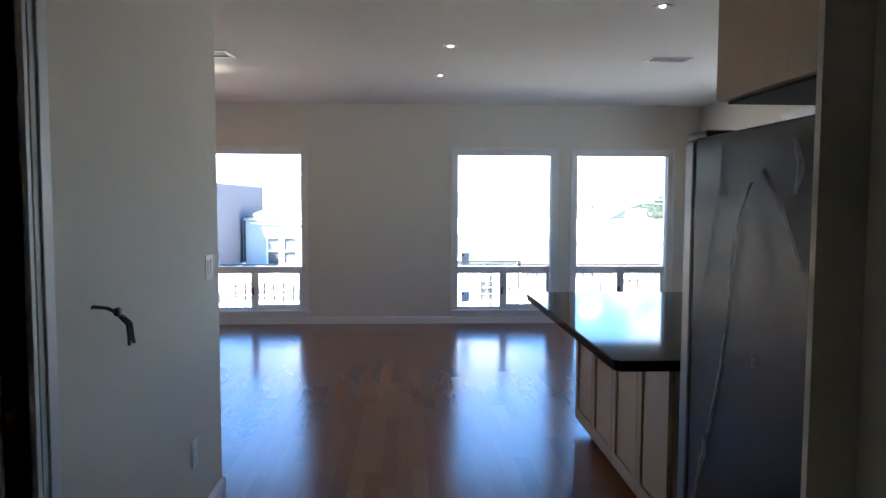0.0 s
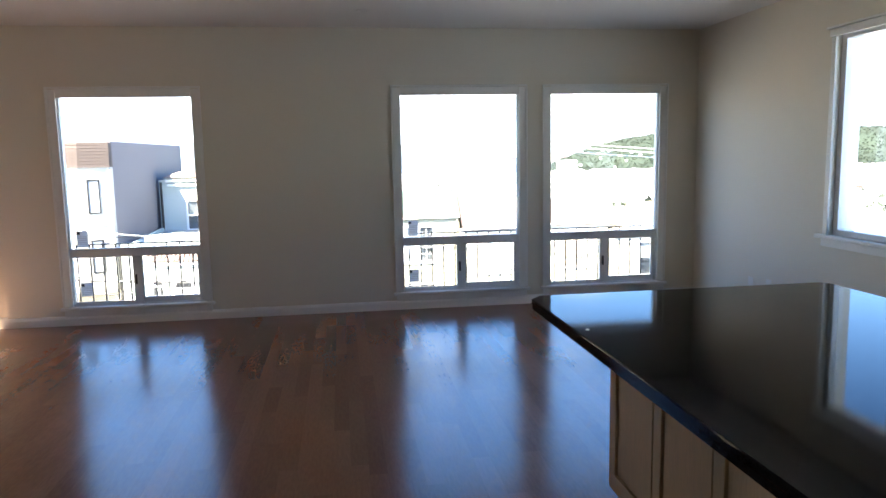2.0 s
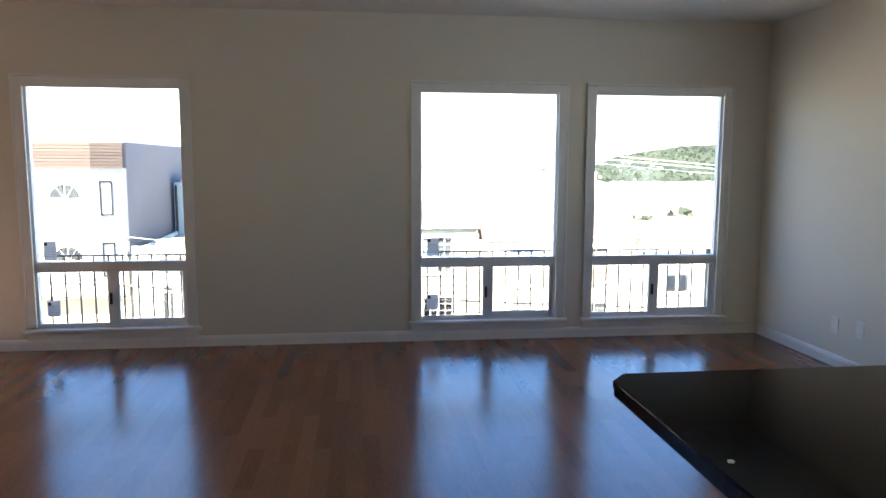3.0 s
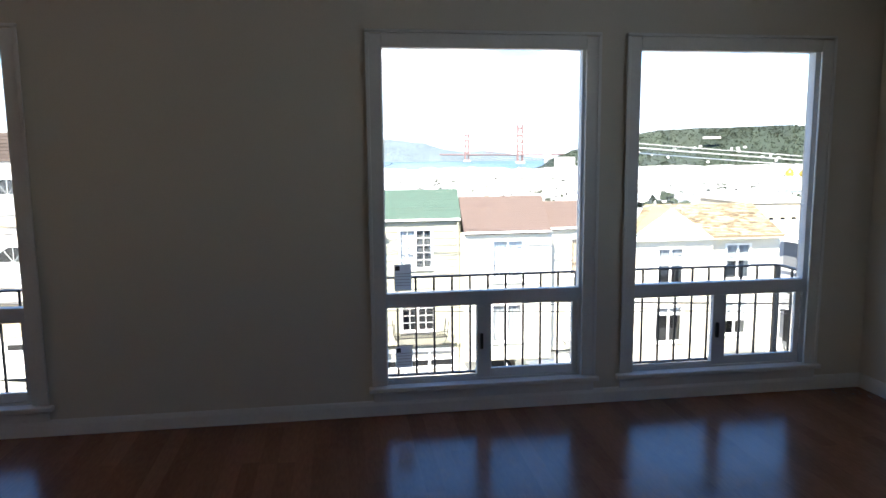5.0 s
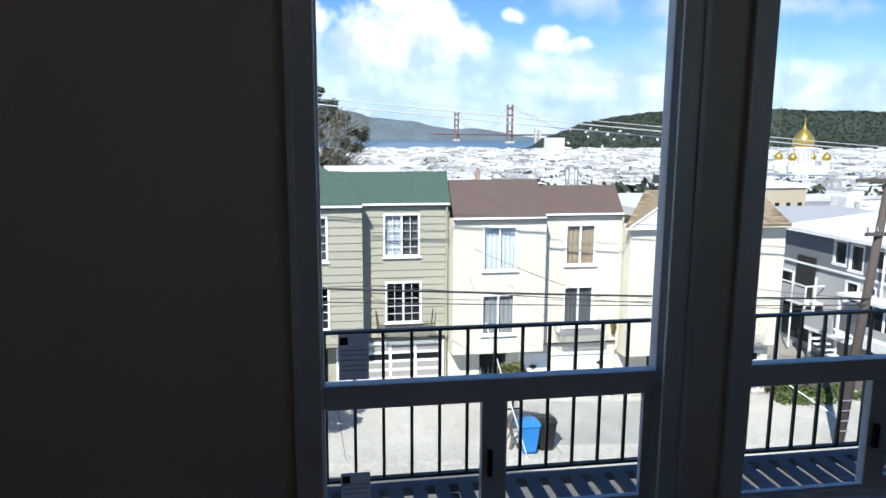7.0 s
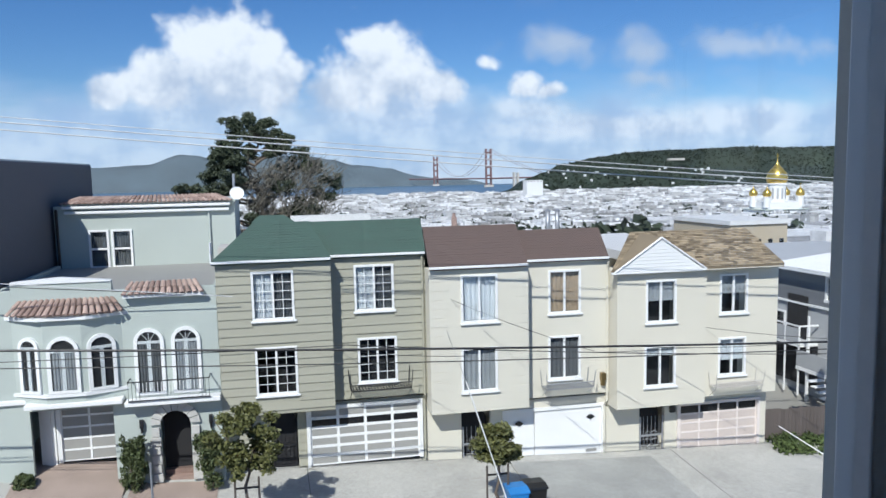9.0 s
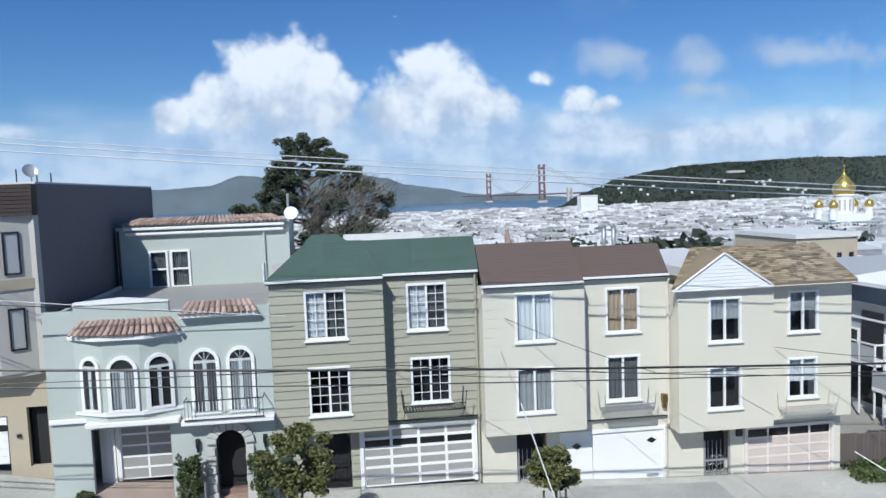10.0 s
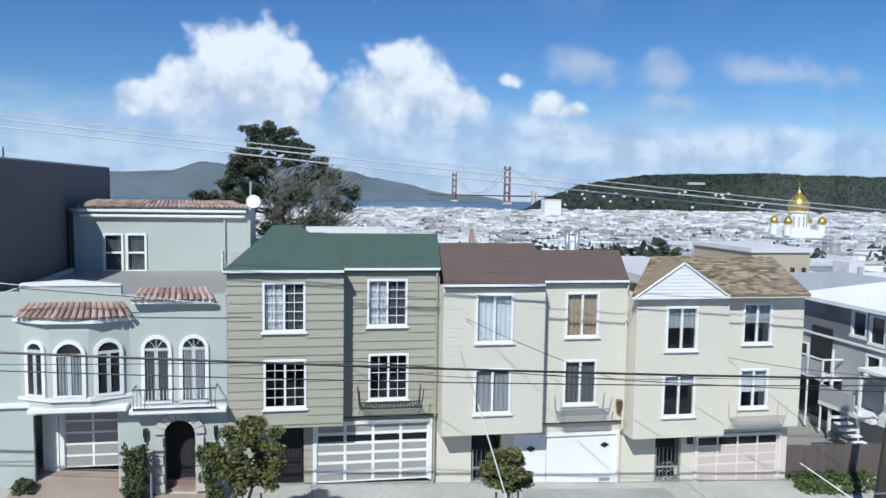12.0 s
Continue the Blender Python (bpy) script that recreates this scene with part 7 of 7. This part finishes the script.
part("nave", B((KX - 18, KX + 18, KY - 12, KY + 14, -52, -29), (KX - 14, KX + 14, KY - 10, KY + 12, -29, -23)), WHITE, kat)
part("nave_roof", B((KX - 19, KX + 19, KY - 13, KY + 15, -29, -28.2), bevel=0.2), STUCCO_GREEN, kat)
bm = bmesh.new()
prism(bm, arch_outline(KX + 22, KX + 36, -54, -40, 14), KY - 60, KY - 56)
box(bm, KX + 10, KX + 48, KY - 59.5, KY - 56, -54, -41)
ft = part("arched_front", bm, WHITE, kat)
for k in range(7):
    xx = KX + 11.5 + k * 5.2
    part("tall_window", B((xx, xx + 1.6, KY - 59.9, KY - 59.4, -50, -43)), DARKGLASS, ft)

# ---- bay, hills, bridge ----
structure("water", B((-3500, 3800, 2150, 5300, -62, -60.5)), WATER, "blue bay water")


def ridge(name, points, y0, y1, foot, mat, label, rough, step, seed):
    """A hill range: a crest line between points (x, height) that slopes down on both sides."""
    bm = bmesh.new()
    xs = []
    x = points[0][0]
    while x <= points[-1][0]:
        xs.append(x)
        x += step
    rows = []
    prof = [(0.0, 0.0), (0.1, 0.22), (0.22, 0.42), (0.36, 0.66), (0.5, 0.88), (0.6, 1.0), (0.8, 0.8), (1.0, 0.2)]
    for f, h in prof:
        row = []
        for x in xs:
            for (a, za), (b, zb) in zip(points, points[1:]):
                if x <= b:
                    u = (x - a) / (b - a)
                    u = u * u * (3 - 2 * u)
                    top = za + (zb - za) * u
                    break
            n = noise.fractal(Vector((x * 0.004, f * 5, seed)), 1.0, 2.0, 5)
            m = noise.fractal(Vector((x * 0.03, f * 30, seed + 9)), 1.0, 2.0, 4)
            z = foot + (top - foot) * h * (1 + 0.18 * n * (1 - abs(2 * f - 1.2)) * (h < 1)) + rough * m * (0.3 + h)
            row.append(bm.verts.new((x, y0 + (y1 - y0) * f + 12 * n, z)))
        rows.append(row)
    for a, b in zip(rows, rows[1:]):
        for i in range(len(xs) - 1):
            bm.faces.new((a[i], a[i + 1], b[i + 1], b[i]))
    ob = structure(name, bm, mat, label)
    ob.data.shade_smooth()
    return ob

ridge("backdrop_headlands", [(-2808, 70), (-1755, 111), (-1053, 98), (-749, 111), (-529, 173), (-445, 166), (-339, 147), (70, 154), (281, 150), (433, 126), (585, 87), (819, 68), (1041, 35), (1123, 33), (1275, 61), (1439, 54), (1696, 40), (1966, 18), (2574, 0)], 4860, 5150, -62, HILL_FAR, "headlands across the bay, haze tinted into their blue-green", 1.5, 22, 2.0)
wood = ridge("backdrop_wooded_hill", [(800, -60), (858, -12), (905, 4), (985, 33), (1090, 52), (1220, 68), (1380, 74), (1667, 81), (1900, 76), (2500, 70), (3300, 60)], 2160, 2500, -58, HILL_NEAR, "dark wooded hill with scattered pale houses", 2.6, 7, 6.0)
bm = bmesh.new()
hill = [PLAN.inverted() @ v.co for v in wood.data.vertices]
across = len(hill) // 8
spots = []
for k in range(8200):
    r, i = rnd.randrange(5), rnd.randrange(across - 1)
    p, q = hill[r * across + i].lerp(hill[r * across + i + 1], rnd.random()), hill[(r + 1) * across + i].lerp(hill[(r + 1) * across + i + 1], rnd.random())
    spots.append(p.lerp(q, rnd.random()))
for k in range(38):
    v = rnd.choice([w for w in spots[:1600] if w.z < 12 and w.x < 1650])
    box(bm, v.x, v.x + rnd.uniform(3, 9), v.y - 12, v.y - 6, v.z - 3, v.z + rnd.uniform(2.5, 5))
clumps = bmesh.new()
for k, v in enumerate(spots[1600:]):
    s = rnd.uniform(2.5, 6)
    leaves(clumps, (v.x, v.y - 4, v.z + s * 0.35), (s, s * 0.5, s * 0.7), 8, s * 0.55, 9000 + k)
tagged(part("hill_woods", clumps, CITYTREE), "dark tree crowns covering the hillside", "woods", "", "stuff")
tagged(part("hillside_houses", bm, WHITE), "scattered white houses on the wooded hillside", "houses", "", "stuff")
barr = thing("hilltop_building", (1310, 2290, 40), "long pale building on the wooded hill", "building")
part("wall", B((1290, 1345, 2225, 2240, 36, 43)), STUCCO_PALE, barr)

br = thing("suspension_bridge", (1157, 3800, -60), "red steel suspension bridge with two towers", "bridge")


def tower(x, y, top_z, w):
    t = part("tower", B(*[(x + s * w - 3.6, x + s * w + 3.6, y - 8, y + 8, -61, top_z) for s in (-1, 1)]), BRIDGE, br)
    for f in (0.30, 0.52, 0.72, 0.90):
        z = -60 + (top_z + 60) * f
        part("strut", B((x - w + 5, x + w - 5, y - 5, y + 5, z - 5, z + 5)), BRIDGE, t)
    part("pier", B((x - w - 10, x + w + 10, y - 14, y + 14, -61, -50)), STUCCO_PALE, t)
    return t

T1, T2, END = (1157, 3800, 138, 13), (1063, 4640, 122, 11), (1330, 3330, -14)
tower(*T1)
tower(*T2)
deckpts = [(930, 4860, -16), (1063, 4640, -18), (1157, 3800, -17), END, (1420, 3000, -16)]
bm = bmesh.new()
for a, b in zip(deckpts, deckpts[1:]):
    tube(bm, [a, b], 4.0, 4)
part("deck", bm, BRIDGE, br)
for s in (-12, 12):
    bm = bmesh.new()
    pts = []
    for k in range(17):
        u = k / 16
        p = Vector((T1[0] + s, T1[1], T1[2])).lerp(Vector((T2[0] + s, T2[1], T2[2])), u)
        p.z -= 4 * 135 * u * (1 - u)
        pts.append(p)
    tube(bm, pts, 0.9, 5)
    tube(bm, [Vector((T1[0] + s, T1[1], T1[2])).lerp(Vector((END[0] + s, END[1], END[2] + 4)), k / 8) - Vector((0, 0, 4 * 12 * (k / 8) * (1 - k / 8))) for k in range(9)], 0.9, 5)
    part("main_cable", bm, BRIDGE, br)
for x, z1 in ((1215, -2), (1235, -4)):
    part("anchorage_pylon", B((x, x + 9, 3560, 3580, -60, z1 + 14)), STUCCO_PALE, br)
PLAN = Matrix()


# ---- oak strip floor ----
rnd = random.Random(21)
plank_meshes = {}
rest = bmesh.new()
x, wide = LEFT_X, 0.083
while x < RIGHT_X - 0.01:
    xe = min(x + wide, RIGHT_X)
    y = -11 + rnd.uniform(-0.9, 0)
    while y < WALL_Y - 0.02:
        ln = rnd.choice((0.45, 0.6, 0.75, 0.9, 1.05, 1.2, 1.5))
        a, b = max(-11, y), min(y + ln, WALL_Y)
        if b - a > 0.02:
            if -0.72 < x < 0.98 and -6.2 < a and b < -0.9:
                key = round(b - a, 3)
                if key not in plank_meshes:
                    bm = B((0.0, wide, 0.0, key, -0.02, 0.0))
                    me = bpy.data.meshes.new("plank")
                    bmesh.ops.recalc_face_normals(bm, faces=bm.faces[:])
                    bm.to_mesh(me)
                    bm.free()
                    me.materials.append(OAK)
                    plank_meshes[key] = me
                ob = new("plank", plank_meshes[key])
                ob.location = (x, a, FLOOR_Z)
                ob.parent = floor
            else:
                box(rest, x, xe, a, b, FLOOR_Z - 0.02, FLOOR_Z)
        y += ln
    x += wide
ob = part("plank_field", rest, OAK, floor)
tagged(ob, kind="stuff")
